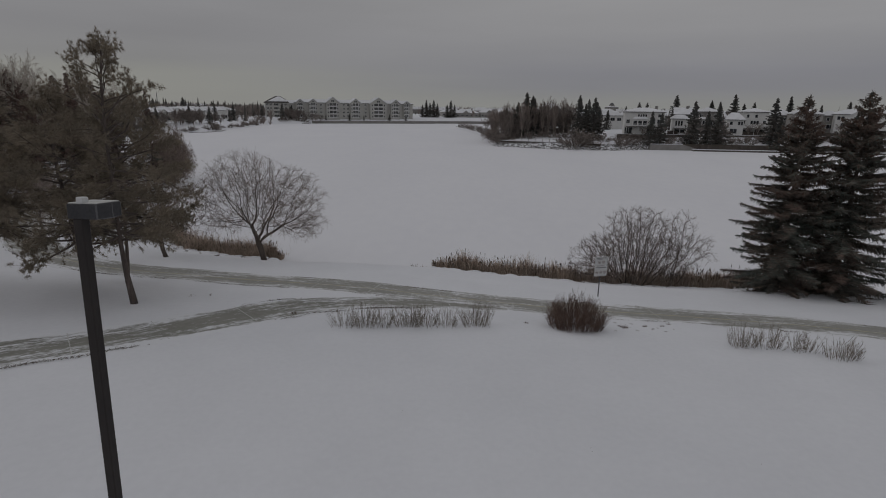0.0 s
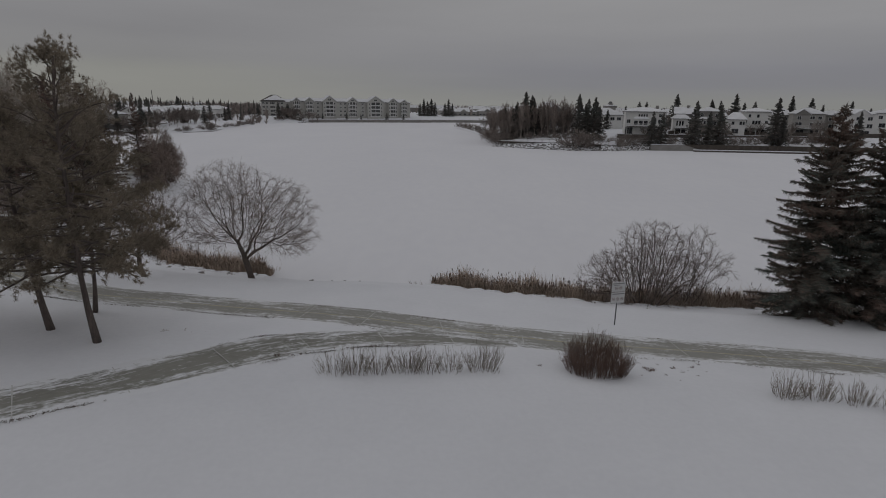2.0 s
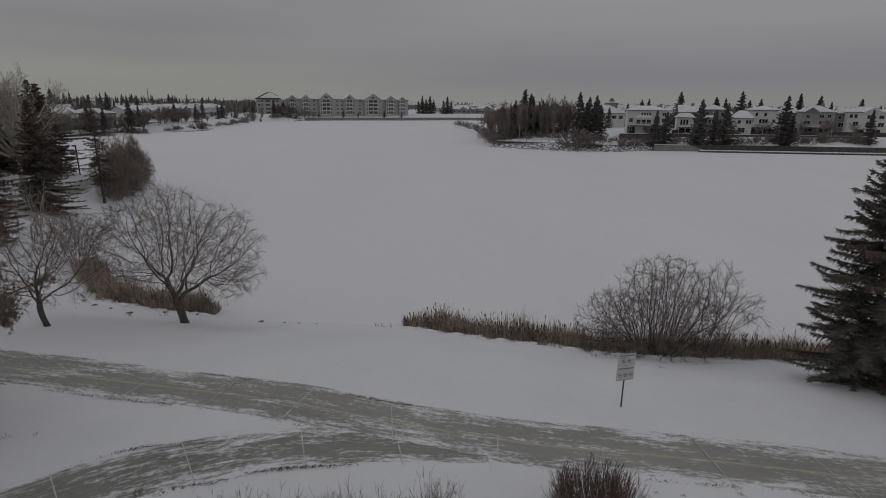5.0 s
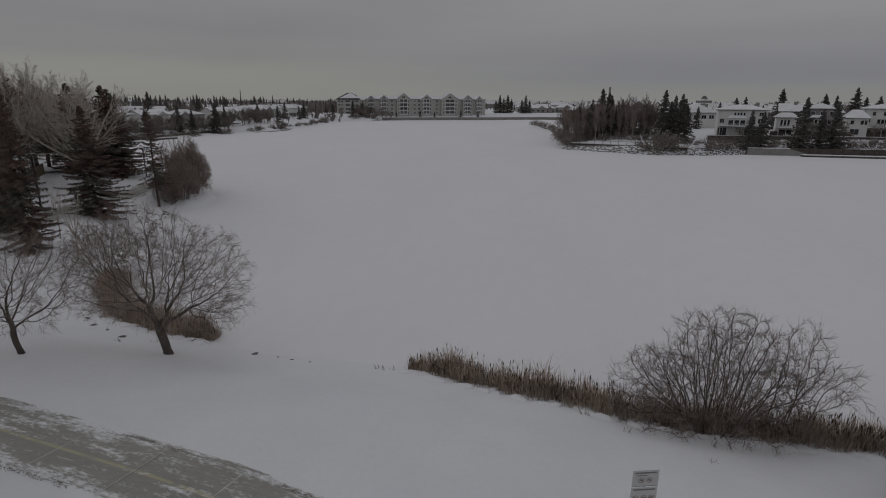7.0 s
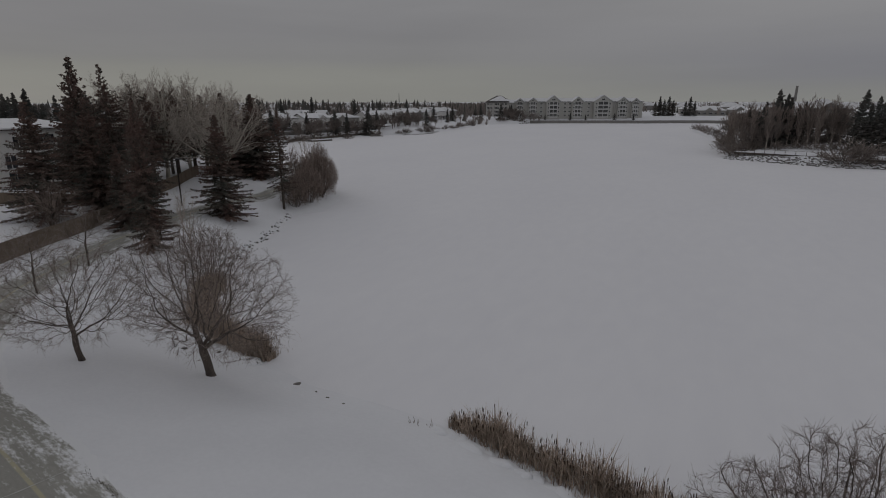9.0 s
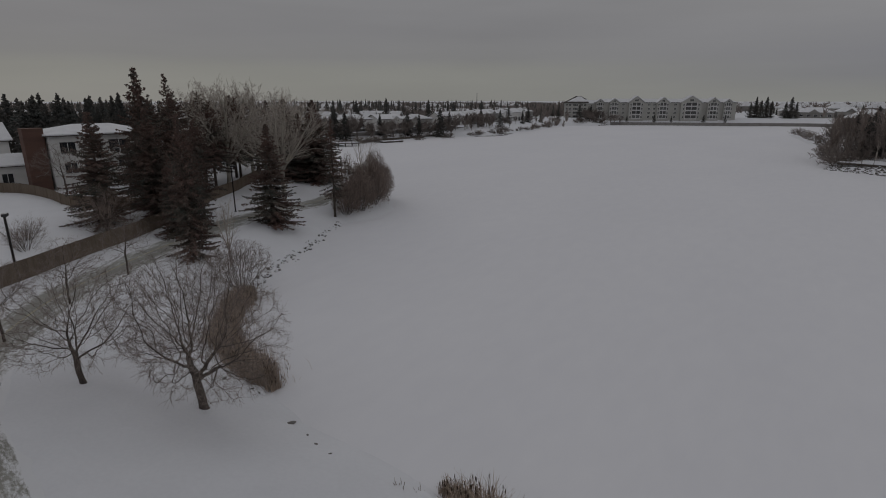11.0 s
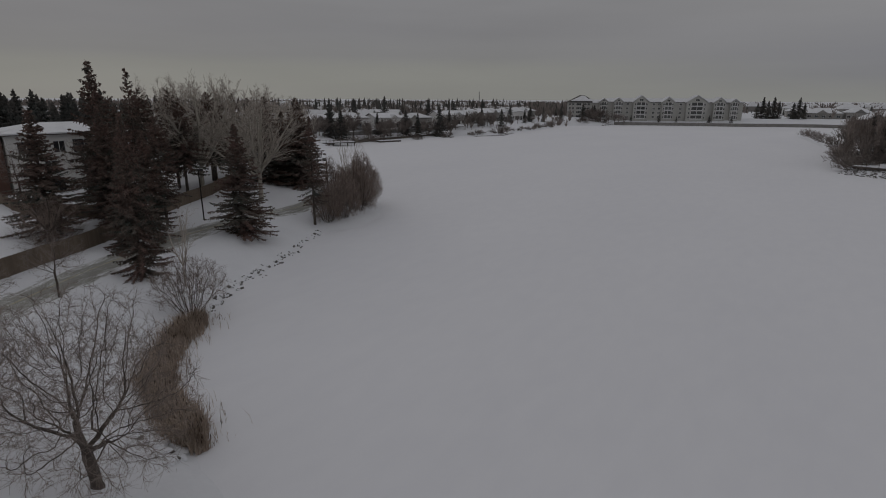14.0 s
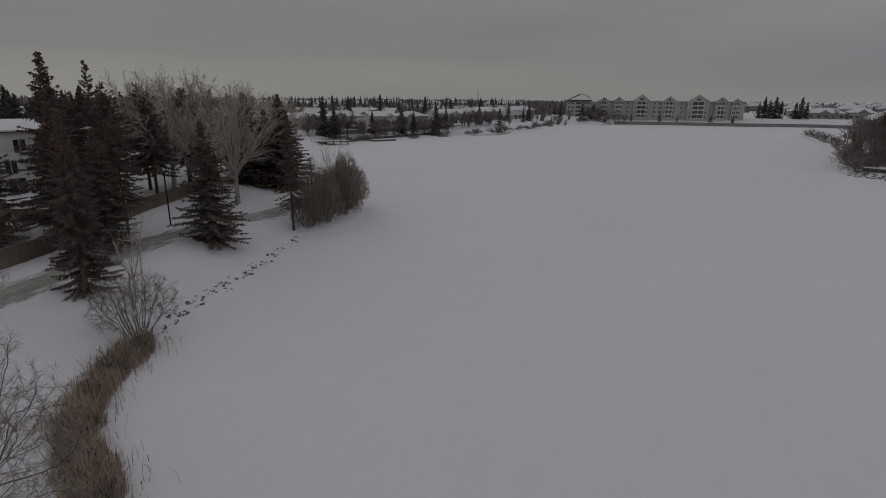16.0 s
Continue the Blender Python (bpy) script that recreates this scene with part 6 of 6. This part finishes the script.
wall_along("shore_wall", "grey-brown retaining wall below the apartment block", [(-103, 384), (-85, 393), (-66, 401), (-50, 407), (-33, 412), (-14, 423), (6, 431), (38, 424)], -0.3, 1.9, 0.6, CONCRETE, True, "retaining wall")
wall_along("shore_wall", "dark timber retaining wall along the east shore", [(66, 174.6), (84, 173.6), (104, 172.2), (130, 170.6), (165, 168.3)], -0.3, 1.9, 0.6, TIMBER, False, "retaining wall")
wall_along("dock_ledge", "low snow-covered ledge at the foot of the timber wall", [(69, 171.2), (100, 168.6), (160, 165.2)], -0.2, 0.45, 1.8, TIMBER, True, "ledge")
wall_along("garden_wall", "low pale wall terracing the east gardens", [(50, 187), (80, 190), (104, 189), (130, 187)], 1.8, 4.2, 0.4, TIMBER, True, "retaining wall")
wall_along("garden_wall", "long brown hedge-height fence on the upper terrace", [(70, 195), (92, 196), (118, 194), (160, 188)], 2.8, 5.3, 0.3, TIMBER, False, "fence")
wall_along("shore_wall", "low dark timber wall along the north-west shore", [(-137, 177.5), (-136.7, 192), (-135.5, 210), (-133.6, 226)], -0.3, 0.9, 0.6, TIMBER, False, "retaining wall")
wall_along("shore_wall", "long grey fence below the bungalows", [(-146, 172), (-143, 196), (-141, 214), (-137, 236), (-131, 252)], 1.4, 3.4, 0.3, GREY_WALL, False, "fence")
ramp = thing("concrete_ramp_wall", "pale grey concrete wing wall sloping down to the ice", "retaining wall", pose(0, 0, 0))
V = [(x, y, z) for y in (173.3, 174.2) for x, z in ((56.5, -0.3), (71.5, -0.3), (71.5, 0.5), (67.0, 1.75), (56.5, 1.55))]
child("wing_wall", mesh_of("wing_wall", V, [(0, 1, 2, 3, 4), (9, 8, 7, 6, 5), (4, 3, 8, 9), (3, 2, 7, 8), (2, 1, 6, 7), (0, 4, 9, 5)], CONCRETE), ramp)
part("snow_cap", boxes((56.6, 66.8, 173.28, 174.22, 1.78, 1.92)), SNOW, ramp)
# boardwalk on the point
board = thing("boardwalk", "snowy timber boardwalk with a railing above the riprap", "boardwalk", pose(10.5, 183.0, 0, 0, 0, -19))
part("deck", boxes((0, 32, -1.1, 1.1, 1.25, 1.75)), TIMBER, board)
part("snow_cap", boxes((0.05, 31.95, -1.05, 1.05, 1.752, 1.86)), SNOW, board)
for k in range(15):
    part("rail_post", boxes((0.2 + 2.26 * k, 0.29 + 2.26 * k, -1.1, -1.0, 0.2, 2.8)), TIMBER, board)
for z in (2.70,):
    part("rail", boxes((0.1, 31.9, -1.05, -1.0, z, z + 0.06)), TIMBER, board)
# the dock on the north-west shore
dock = thing("dock", "snow-topped timber dock on piles at the ice edge", "dock", pose(-137, 160, 0, 0, 0, 62))
part("deck", boxes((0, 13, -3.2, 0, 1.0, 1.25)), TIMBER, dock)
part("snow_cap", boxes((0.05, 12.95, -3.15, -0.05, 1.252, 1.42)), SNOW, dock)
for k in range(6):
    part("pile", boxes((0.3 + 2.45 * k, 0.6 + 2.45 * k, -3.1, -2.8, -0.3, 1.0)), TIMBER, dock)
    part("rail_post", boxes((0.3 + 2.45 * k, 0.42 + 2.45 * k, -3.15, -3.05, 1.25, 2.2)), TIMBER, dock)
part("rail", boxes((0.2, 12.8, -3.14, -3.06, 2.12, 2.2)), TIMBER, dock)
raft = thing("swim_raft", "small snow-topped raft frozen in by the shore", "raft", pose(-132.5, 186, 0, 0, 0, 70))
part("deck", boxes((0, 9, -3, 0, 0.05, 0.55)), TIMBER, raft)
part("snow_cap", boxes((0.05, 8.95, -2.95, -0.05, 0.552, 0.7)), SNOW, raft)
# riprap
rng = random.Random(77)
RV, RF, SV, SF = [], [], [], []
source = [(list(me.vertices), [tuple(p.vertices) for p in me.polygons]) for me in stones]
def strew(V, F, k, m):
    o = len(V)
    V.extend(m @ v.co for v in source[k][0])
    F.extend(tuple(i + o for i in q) for q in source[k][1])
for line, count, wide in (([(9, 181), (19, 174.8), (29, 169.8), (37, 169.6), (45, 170.6), (57, 175.5)], 1000, 4.6), ([(-119, 236), (-113, 248), (-117, 266)], 280, 4.0), ([(-106, 368), (-104, 384)], 40, 3.0)):
    pts = smooth_line(line, 0.5)
    for _ in range(count):
        p = pts[rng.randrange(len(pts))]
        x, y = p.x + rng.gauss(0, 0.5), p.y + rng.uniform(-0.3, 1.0) * wide * (1 if line[0][0] > 0 else 0.6)
        s = rng.uniform(0.22, 0.72)
        z = level(x, y)
        k = rng.randrange(4)
        m = pose(x, y, z + 0.05, 0, 0, rng.uniform(0, 360)) @ Matrix.Diagonal((s, s * 0.8, s * 0.8, 1))
        strew(RV, RF, k, m)
        if rng.random() < 0.4:
            strew(SV, SF, k, pose(x, y + 0.05, z + 0.05 + 0.16 * s) @ m.to_3x3().to_4x4() @ Matrix.Diagonal((0.9, 0.9, 0.75, 1)))
riprap = thing("riprap", "snow-dusted riprap boulders along the far shore", "boulders", pose(0, 0, 0), kind="stuff")
child("boulders", mesh_of("boulders", RV, RF, STONE), riprap)
child("snow_caps", mesh_of("snow_caps", SV, SF, SNOW), riprap)

# ---- trees of the far shores ----
far_spruce = [spruce_meshes("far_spruce", seed, 10.0, wide, 0.3, 0.50, 7, 0.42, 0.17, FAR_NEEDLE) for seed, wide in ((201, 4.3), (207, 3.7), (211, 4.9))]
EAST_SPRUCES = ((20, 195, 13.8), (23, 196, 11.5), (17.5, 198, 11), (35.5, 181, 11.4), (37.8, 183, 10.2), (40.4, 181.8, 12.2), (42.5, 184, 9.5), (57.8, 177.5, 10.2), (61.3, 178.3, 9.4), (71, 177.3, 13.1), (75.6, 177.4, 10.1), (79.1, 177.9, 11.7), (96.5, 177.4, 13.5), (98.2, 176.3, 8.6), (87.3, 232.4, 13.4), (105.4, 220.6, 13.6), (124.1, 215.6, 13), (132.1, 216.3, 12.3), (149.3, 218.9, 11.5), (123.4, 178.4, 9.7), (105.9, 318.6, 11.3), (123.7, 278.5, 12.4), (113.1, 248.1, 11.4), (141.2, 280.9, 11.1), (27, 200, 10), (14, 205, 9.5), (19, 190, 10.5), (21.5, 191, 12.5), (24.5, 192, 9.5), (15.5, 193, 9), (30, 197, 8.5), (27.5, 195, 9), (34, 200, 9), (46, 212, 11), (52, 222, 10), (49, 240, 13))
BACK_SPRUCES = tuple((58 + 9.3 * j + 4 * math.sin(j * 2.3), 228 + 26 * ((j * 0.618) % 1.0), 7.5 + 4.0 * ((j * 0.37) % 1.0)) for j in range(16))
for k, (x, y, h) in enumerate(EAST_SPRUCES + BACK_SPRUCES):
    plant_tree("spruce_tree", "dark spruce in front of the east shore houses", "spruce", far_spruce[k % 3], x, y, h / 9.4, 1.3, 47 * k, "east shore spruces")
rng = random.Random(5)
WEST_SPRUCES = ((-142.7, 173, 10.4), (-140.5, 176, 10), (-138.5, 212, 9.7), (-133.8, 214, 9.4), (-130.8, 225.5, 11.8), (-134, 238, 8), (-131, 262, 8.5), (-127, 275, 8), (-134, 298, 8.4), (-131, 310, 7), (-136, 328, 8.5), (-129, 358, 9), (-118, 384, 8.5), (-120, 372, 10), (-142, 198, 8), (-150, 180, 12), (-160, 204, 11), (-158, 222, 12), (-154, 250, 11), (-152, 270, 10), (-150, 296, 11))
for k, (x, y, h) in enumerate(WEST_SPRUCES):
    plant_tree("spruce_tree", "dark spruce on the north-west shore", "spruce", far_spruce[(k + 1) % 3], x, y, h / 9.5, 1.25, 61 * k, "north-west spruces")
NORTH_SPRUCES = ((-29, 449, 12.5), (-26, 450, 13.5), (-23, 450, 13.0), (-20, 452, 12.5), (-17, 451, 11.5), (-9, 455, 12.5), (-6, 455, 13.0), (-3, 456, 11.5), (-118.5, 389.5, 8), (-80, 402, 5), (-70, 405, 5), (-52, 413, 4.5), (-40, 417, 5), (-96, 396, 5))
for k, (x, y, h) in enumerate(NORTH_SPRUCES):
    plant_tree("spruce_tree", "dark spruce beside the apartment block", "spruce", far_spruce[k % 3], x, y, h / 10 * (0.8 + 0.35 * ((k * 0.618) % 1.0)), 1.35, 33 * k, "north shore spruces")
for k, (x, y, h) in enumerate(((-104, 60, 10.5), (-107, 64, 11.5), (-110, 68, 11), (-116, 74, 12), (-121, 80, 12), (-110, 56, 10), (-116, 60, 11), (-128, 84, 12.5), (-100, 74, 9.5), (-104, 78, 10), (-118, 94, 11), (-124, 100, 12), (-98, 94, 10), (-112, 108, 11), (-126, 70, 12), (-132, 76, 13), *((-99 - 4.3 * j, 57 + 3.4 * j + 9 * ((j * 0.618) % 1.0), 9.5 + 4 * ((j * 0.37) % 1.0)) for j in range(15)), *((-118 - 3.5 * j, 48 + 5.5 * j, 10 + 3 * ((j * 0.73) % 1.0)) for j in range(14)))):
    plant_tree("spruce_tree", "dark spruce behind the white house", "spruce", far_spruce[k % 3], x, y, h / 10, 1.15, 29 * k, "house conifers")
FINEST[0] = 0.042
FAR_BARE = bare_tree_meshes("far_bare", 301, (2.4, 0.16), (7, 5.2, 40, 0.10), [(4, 3, 0.1, 0.06, 0.35, 8, 0.15, 38, 0.45), (2, 3, 0.14, 0.06, 0.4, 6, 0.2, 38, 0.52), (1, 3, 0.15, 0.02, 0.4, 0, 0, 0, 0)], FAR_TWIG, FAR_TWIG, (0.1, 0), 1)
COLUMN = bare_tree_meshes("column_poplar", 307, (1.5, 0.16), (9, 7.5, 11, 0.07), [(5, 3, 0.03, 0.06, 0.25, 11, 0.05, 20, 0.28), (2, 3, 0.08, 0.12, 0.4, 6, 0.1, 22, 0.45), (1, 3, 0.1, 0.04, 0.4, 0, 0, 0, 0)], PALE_TWIG, TWIG, (0, 0), 1)
for k, (x, y, s) in enumerate(((9.5, 197, 0.95), (12.5, 202, 1.1), (14.5, 191, 1.0), (11, 215, 1.1), (17.6, 186.5, 1.2), (22.4, 189, 1.05), (26.6, 187, 1.25), (29.5, 190, 1.1), (31.6, 186.5, 1.2), (10.5, 226, 1.05), (15.5, 218, 1.2), (44, 190, 0.9), (19.8, 187.5, 1.1), (24.6, 187.8, 1.15), (28.2, 186, 1.0), (33.6, 187, 1.05), (12.8, 195, 0.9), (16.4, 200, 1.1))):
    plant_tree("column_poplar", "narrow bare poplar on the wooded point", "tree", COLUMN, x, y, s, 1.0, 71 * k, "point poplars")
for k in [*range(22), *range(40, 58), *range(82, 124)]:
    # bare trees of the point, of the north-west gardens and beyond
    if k < 40:
        x, y, s = rng.uniform(9, 26), rng.uniform(186, 250), rng.uniform(0.9, 1.3)
        if shore_distance(np.array([x]), np.array([y]))[0] < 2:
            x += 14
    elif k < 82:
        x, y, s = rng.uniform(12, 37), rng.uniform(187, 212), rng.uniform(0.8, 1.2)
    elif k < 98:
        y = rng.uniform(165, 360)
        x, s = float(np.interp(y, [165, 222, 248, 303, 360], [-137, -133, -120, -122, -127])) - rng.uniform(2, 12), rng.uniform(0.35, 0.6)
    else:
        x, y, s = rng.uniform(48, 130), rng.uniform(186, 192), rng.uniform(0.45, 0.75)
        if k > 115:
            x, y, s = -121 + 3.0 * (k - 115), 381 + 5 * rng.random(), rng.uniform(0.7, 1.0)
    plant_tree("bare_tree", "bare brown tree on the far shore", "tree", FAR_BARE, x, y, s, 1.1, 37 * k, "far bare trees")
FINEST[0] = 0.055
BANK_BARE = bare_tree_meshes("bank_bare", 311, (1.6, 0.15), (8, 4.6, 46, 0.10), [(4, 3, 0.1, 0.06, 0.4, 8, 0.15, 38, 0.48), (2, 3, 0.14, 0.06, 0.5, 6, 0.15, 40, 0.52), (1, 3, 0.15, 0.02, 0.5, 0, 0, 0, 0)], FAR_TWIG, FAR_TWIG, (0.1, 0), 1)
for k in range(66):
    # bare trees before the bungalows and beside the apartment wing
    y = 158 + 3.4 * k if k < 33 else 374 + 1.6 * (k - 33) if k < 42 else 160 + 5.2 * (k - 42)
    x = float(np.interp(y, [158, 186, 214, 236, 252, 275, 374, 390], [-146, -140, -138, -131, -127, -128, -116, -116])) + rng.uniform(-5, 3)
    plant_tree("bare_tree", "bare twiggy tree before the lakeside bungalows", "tree", BANK_BARE, x, y, rng.uniform(0.7, 1.35) if k < 17 else rng.uniform(0.6, 1.05) if k < 33 else rng.uniform(0.8, 1.1), 1.1, 53 * k, "bungalow trees")
FINEST[0] = 0.038
far_bush = shrub_mesh("far_bush", 401, 26, 1.1, 3.0, 72, 0.045, [(3, 3, 0.10, 0.05, 0.4, 6, 0.12, 34, 0.45), (1, 3, 0.12, 0.05, 0.5, 4, 0.15, 40, 0.5), (1, 3, 0.12, 0.02, 0.5, 0, 0, 0, 0)], FAR_TWIG)
for k, (x, y, s) in enumerate(((32.5, 171.5, 1.7), (34.5, 172.5, 1.4), (10.6, 190, 1.2), (10.2, 184, 0.9), (10.5, 200, 1.4), (10.2, 212, 1.1), (9.8, 224, 1.0), (10.0, 236, 0.9), (9.6, 248, 0.8), (8.6, 262, 0.8), (13, 186.5, 0.8), (16, 188, 0.7), (20, 185, 0.7), (24, 185.5, 0.6), (28, 183.5, 0.6), (31, 182, 0.7), (36, 178, 0.7), (43, 178, 0.8), *((12.5 + 1.35 * j, 187.5 + 9 * ((j * 0.618) % 1.0), 0.75 + 0.4 * ((j * 0.37) % 1.0)) for j in range(0, 20, 2)), (7, 276, 0.9), (5, 292, 0.9), (3, 306, 0.9), (1, 320, 0.9), (47, 174, 0.8), (51, 176, 0.8),
                             (-125, 222, 0.8), (-121, 240, 0.7), (-116, 252, 1.2), (-121, 270, 0.6), (-119, 290, 0.6), (-121, 305, 0.8), (-124, 330, 0.8), (-118, 366, 1.1), (-112, 374, 1.1), (-108, 380, 1.0), (-128, 206, 0.7), (-130, 346, 0.9), (71, 178.5, 0.6), (76, 178, 0.75), (80, 178.4, 0.7), (84, 178, 0.6), (96, 181, 0.8), (104, 182, 0.9), (112, 181, 1.0), (120, 180, 0.9), (54, 184, 0.7), (48, 180, 0.7), (-135, 186, 0.9), (-136, 178, 0.9), *((49 + 3.1 * j, 177.5 + 8 * ((j * 0.618) % 1.0), 0.5 + 0.45 * ((j * 0.37) % 1.0)) for j in range(26)), *((float(np.interp(160 + 5.2 * j, (154, 175.5, 198, 228, 238, 250, 268, 303, 350), (-128, -138.5, -137.5, -134, -122, -114.5, -119, -118.5, -130))) - 2.0 * ((j * 0.618) % 1.0), 160 + 5.2 * j, 0.28 + 0.3 * ((j * 0.37) % 1.0)) for j in range(34)))):
    plant_shrub("shore_bush", "rounded bare brown bush on the far shore", "shrub", far_bush, x, y, s, 1.2, 53 * k, "far shore bushes")

# ---- the town beyond, to the horizon ----
def far_woods(name, label, seed, count, place, tall, mat, cone):
    rng = random.Random(seed)
    V, F = [], []
    for _ in range(count):
        x, y = place(rng)
        h = tall * rng.uniform(0.5, 1.25)
        z = level(x, y)
        if cone:
            for j in range(8):
                f = j / 8
                a = z + h * (0.04 + 0.9 * f)
                r = h * rng.uniform(0.17, 0.25) * (1 - f) ** 0.8
                o, n = len(V), 7
                t0 = rng.random()
                V.extend((x + r * q * math.cos(6.283 * (k / n + t0)), y + r * q * math.sin(6.283 * (k / n + t0)), a - 0.35 * r * q) for k, q in ((k, rng.uniform(0.55, 1.25)) for k in range(n)))
                V.append((x, y, a + h * 0.16))
                F.extend((o + k, o + (k + 1) % n, o + n) for k in range(n))
        else:
            for j in range(10):
                d = Vector((rng.gauss(0, 0.42), rng.gauss(0, 0.42), 1)).normalized()
                q = Vector((x, y, z)) + Vector((0, 0, h * rng.uniform(0.05, 0.4)))
                spike(V, F, q, d, h * rng.uniform(0.35, 0.65), 0.0007 * math.hypot(x, y) + 0.03)
    tagged(new(name, mesh_of(name, V, F, mat)), label, "trees", kind="stuff")


def arc(lo, hi, near, far):
    """Chance places in a fan of directions (degrees from ahead, to the left) seen from the south shore."""
    def place(rng):
        a, r = radians(rng.uniform(lo, hi)), math.sqrt(rng.uniform(near ** 2, far ** 2))
        return -r * math.sin(a), 20 + r * math.cos(a)
    return place


def behind_bungalows(rng):
    y = rng.uniform(120, 430)
    return float(np.interp(y, [120, 190, 260, 345, 430], [-185, -178, -166, -172, -150])) - 200 * rng.random() ** 1.6, y


far_woods("far_conifers", "dark conifers scattered through the far town", 1, 520, arc(-45, 8, 480, 900), 7.0, FAR_NEEDLE, True)
far_woods("far_conifers", "dark conifers scattered behind the bungalows", 2, 620, arc(18, 62, 450, 850), 8, FAR_NEEDLE, True)
far_woods("far_conifers", "dark conifers behind the white house", 3, 240, arc(60, 84, 260, 560), 6.5, FAR_NEEDLE, True)
far_woods("far_bare_woods", "bare brown trees of the far town", 4, 1500, arc(-45, 64, 430, 1000), 10, FAR_TWIG, False)
far_woods("far_bare_woods", "bare brown woods of the north-west town", 21, 3200, arc(20, 72, 330, 900), 8.5, FAR_TWIG, False)
far_woods("far_conifers", "dark conifers of the north-west town", 22, 500, arc(20, 72, 330, 900), 8.5, FAR_NEEDLE, True)
far_woods("far_bare_woods", "bare brown woods along the horizon", 23, 1700, arc(-50, 90, 900, 1500), 9, FAR_TWIG, False)
far_woods("far_bare_woods", "bare brown trees between the bungalows and streets", 5, 3600, behind_bungalows, 8.5, FAR_TWIG, False)
far_woods("far_conifers", "dark conifers between the bungalows and the streets", 12, 560, behind_bungalows, 10, FAR_NEEDLE, True)
far_woods("far_bare_woods", "bare brown woods beyond the white house", 13, 1300, arc(48, 86, 150, 620), 9, FAR_TWIG, False)
far_woods("far_bare_woods", "bare brown trees behind the east houses", 6, 420, arc(-40, -6, 222, 440), 9, FAR_TWIG, False)
far_woods("far_conifers", "dark conifers behind the east houses", 7, 60, arc(-36, -7, 300, 420), 8, FAR_NEEDLE, True)
town = random.Random(9)
for k in range(260):
    lo, hi, near, far = ((26, 62, 420, 650), (-38, -8, 280, 640), (-8, 20, 520, 900), (30, 62, 300, 420))[k % 4]
    x, y = behind_bungalows(town) if k % 4 == 3 else arc(lo, hi, near, far)(town)
    w = town.uniform(11, 17)
    root = thing("town_house", "snow-roofed house in the far town", "house", pose(x, y, 2.0 if k % 4 == 3 else 3.9, 0, 0, town.choice((0, 20, 65, 90, 110))), "town houses")
    part("wall", boxes((0, w, 0, 9, -0.5, 5.4)), (BEIGE_WALL, GREY_WALL, WHITE_WALL)[k % 3], root)
    child("roof", roof_mesh(w, 9, 3.0, 0.5, 0.0 if k % 2 else 4.0, 0.3, ROOF_SNOW, "roof"), root, "", pose(0, 0, 5.4))
    if k % 2:
        for x0, x1 in ((0.05, 0.35), (w - 0.35, w - 0.05)):
            V = [(a, b, c) for a in (x0, x1) for b, c in ((0, 5.39), (9, 5.39), (4.5, 8.3))]
            child("gable_wall", mesh_of("gable_wall", V, [(0, 2, 1), (3, 4, 5), (0, 3, 5, 2), (1, 2, 5, 4)], (BEIGE_WALL, GREY_WALL, WHITE_WALL)[k % 3]), root)
chapel = thing("far_building", "pale far building crowned by a small square cupola", "building", pose(138, 505, 3.9, 0, 0, 10), "far buildings")
part("wall", boxes((0, 9, 0, 9, -0.5, 10.4)), GREY_WALL, chapel)
child("roof", roof_mesh(9, 9, 1.2, 0.3, 3.5, 0.25, ROOF_SNOW, "roof"), chapel, "", pose(0, 0, 10.4))
part("cupola", boxes((2.7, 6.3, 2.7, 6.3, 10.6, 12.6)), GREY_WALL, chapel)
bm = bmesh.new()
bmesh.ops.create_uvsphere(bm, u_segments=10, v_segments=6, radius=1.9, matrix=pose(4.5, 4.5, 12.6))
part("dome", bm, STEEL, chapel, "small grey metal dome")
chimney_stack = thing("chimney_stack", "tall pale far chimney stack behind the point", "chimney", pose(64, 507, 3.9))
V, F = [], []
tube(V, F, [Vector((0, 0, -0.5)), Vector((0, 0, 20.8)), Vector((0, 0, 21.2))], [1.2, 0.85, 0.95], 10)
child("shaft", mesh_of("shaft", V, F, CONCRETE, True), chimney_stack)
mast = thing("radio_mast", "thin far mast above the roofs", "mast", pose(-296, 545, 4))
V, F = [], []
tube(V, F, [Vector((0, 0, 0)), Vector((0, 0, 19))], [0.5, 0.25], 5)
child("pole", mesh_of("pole", V, F, STEEL), mast)
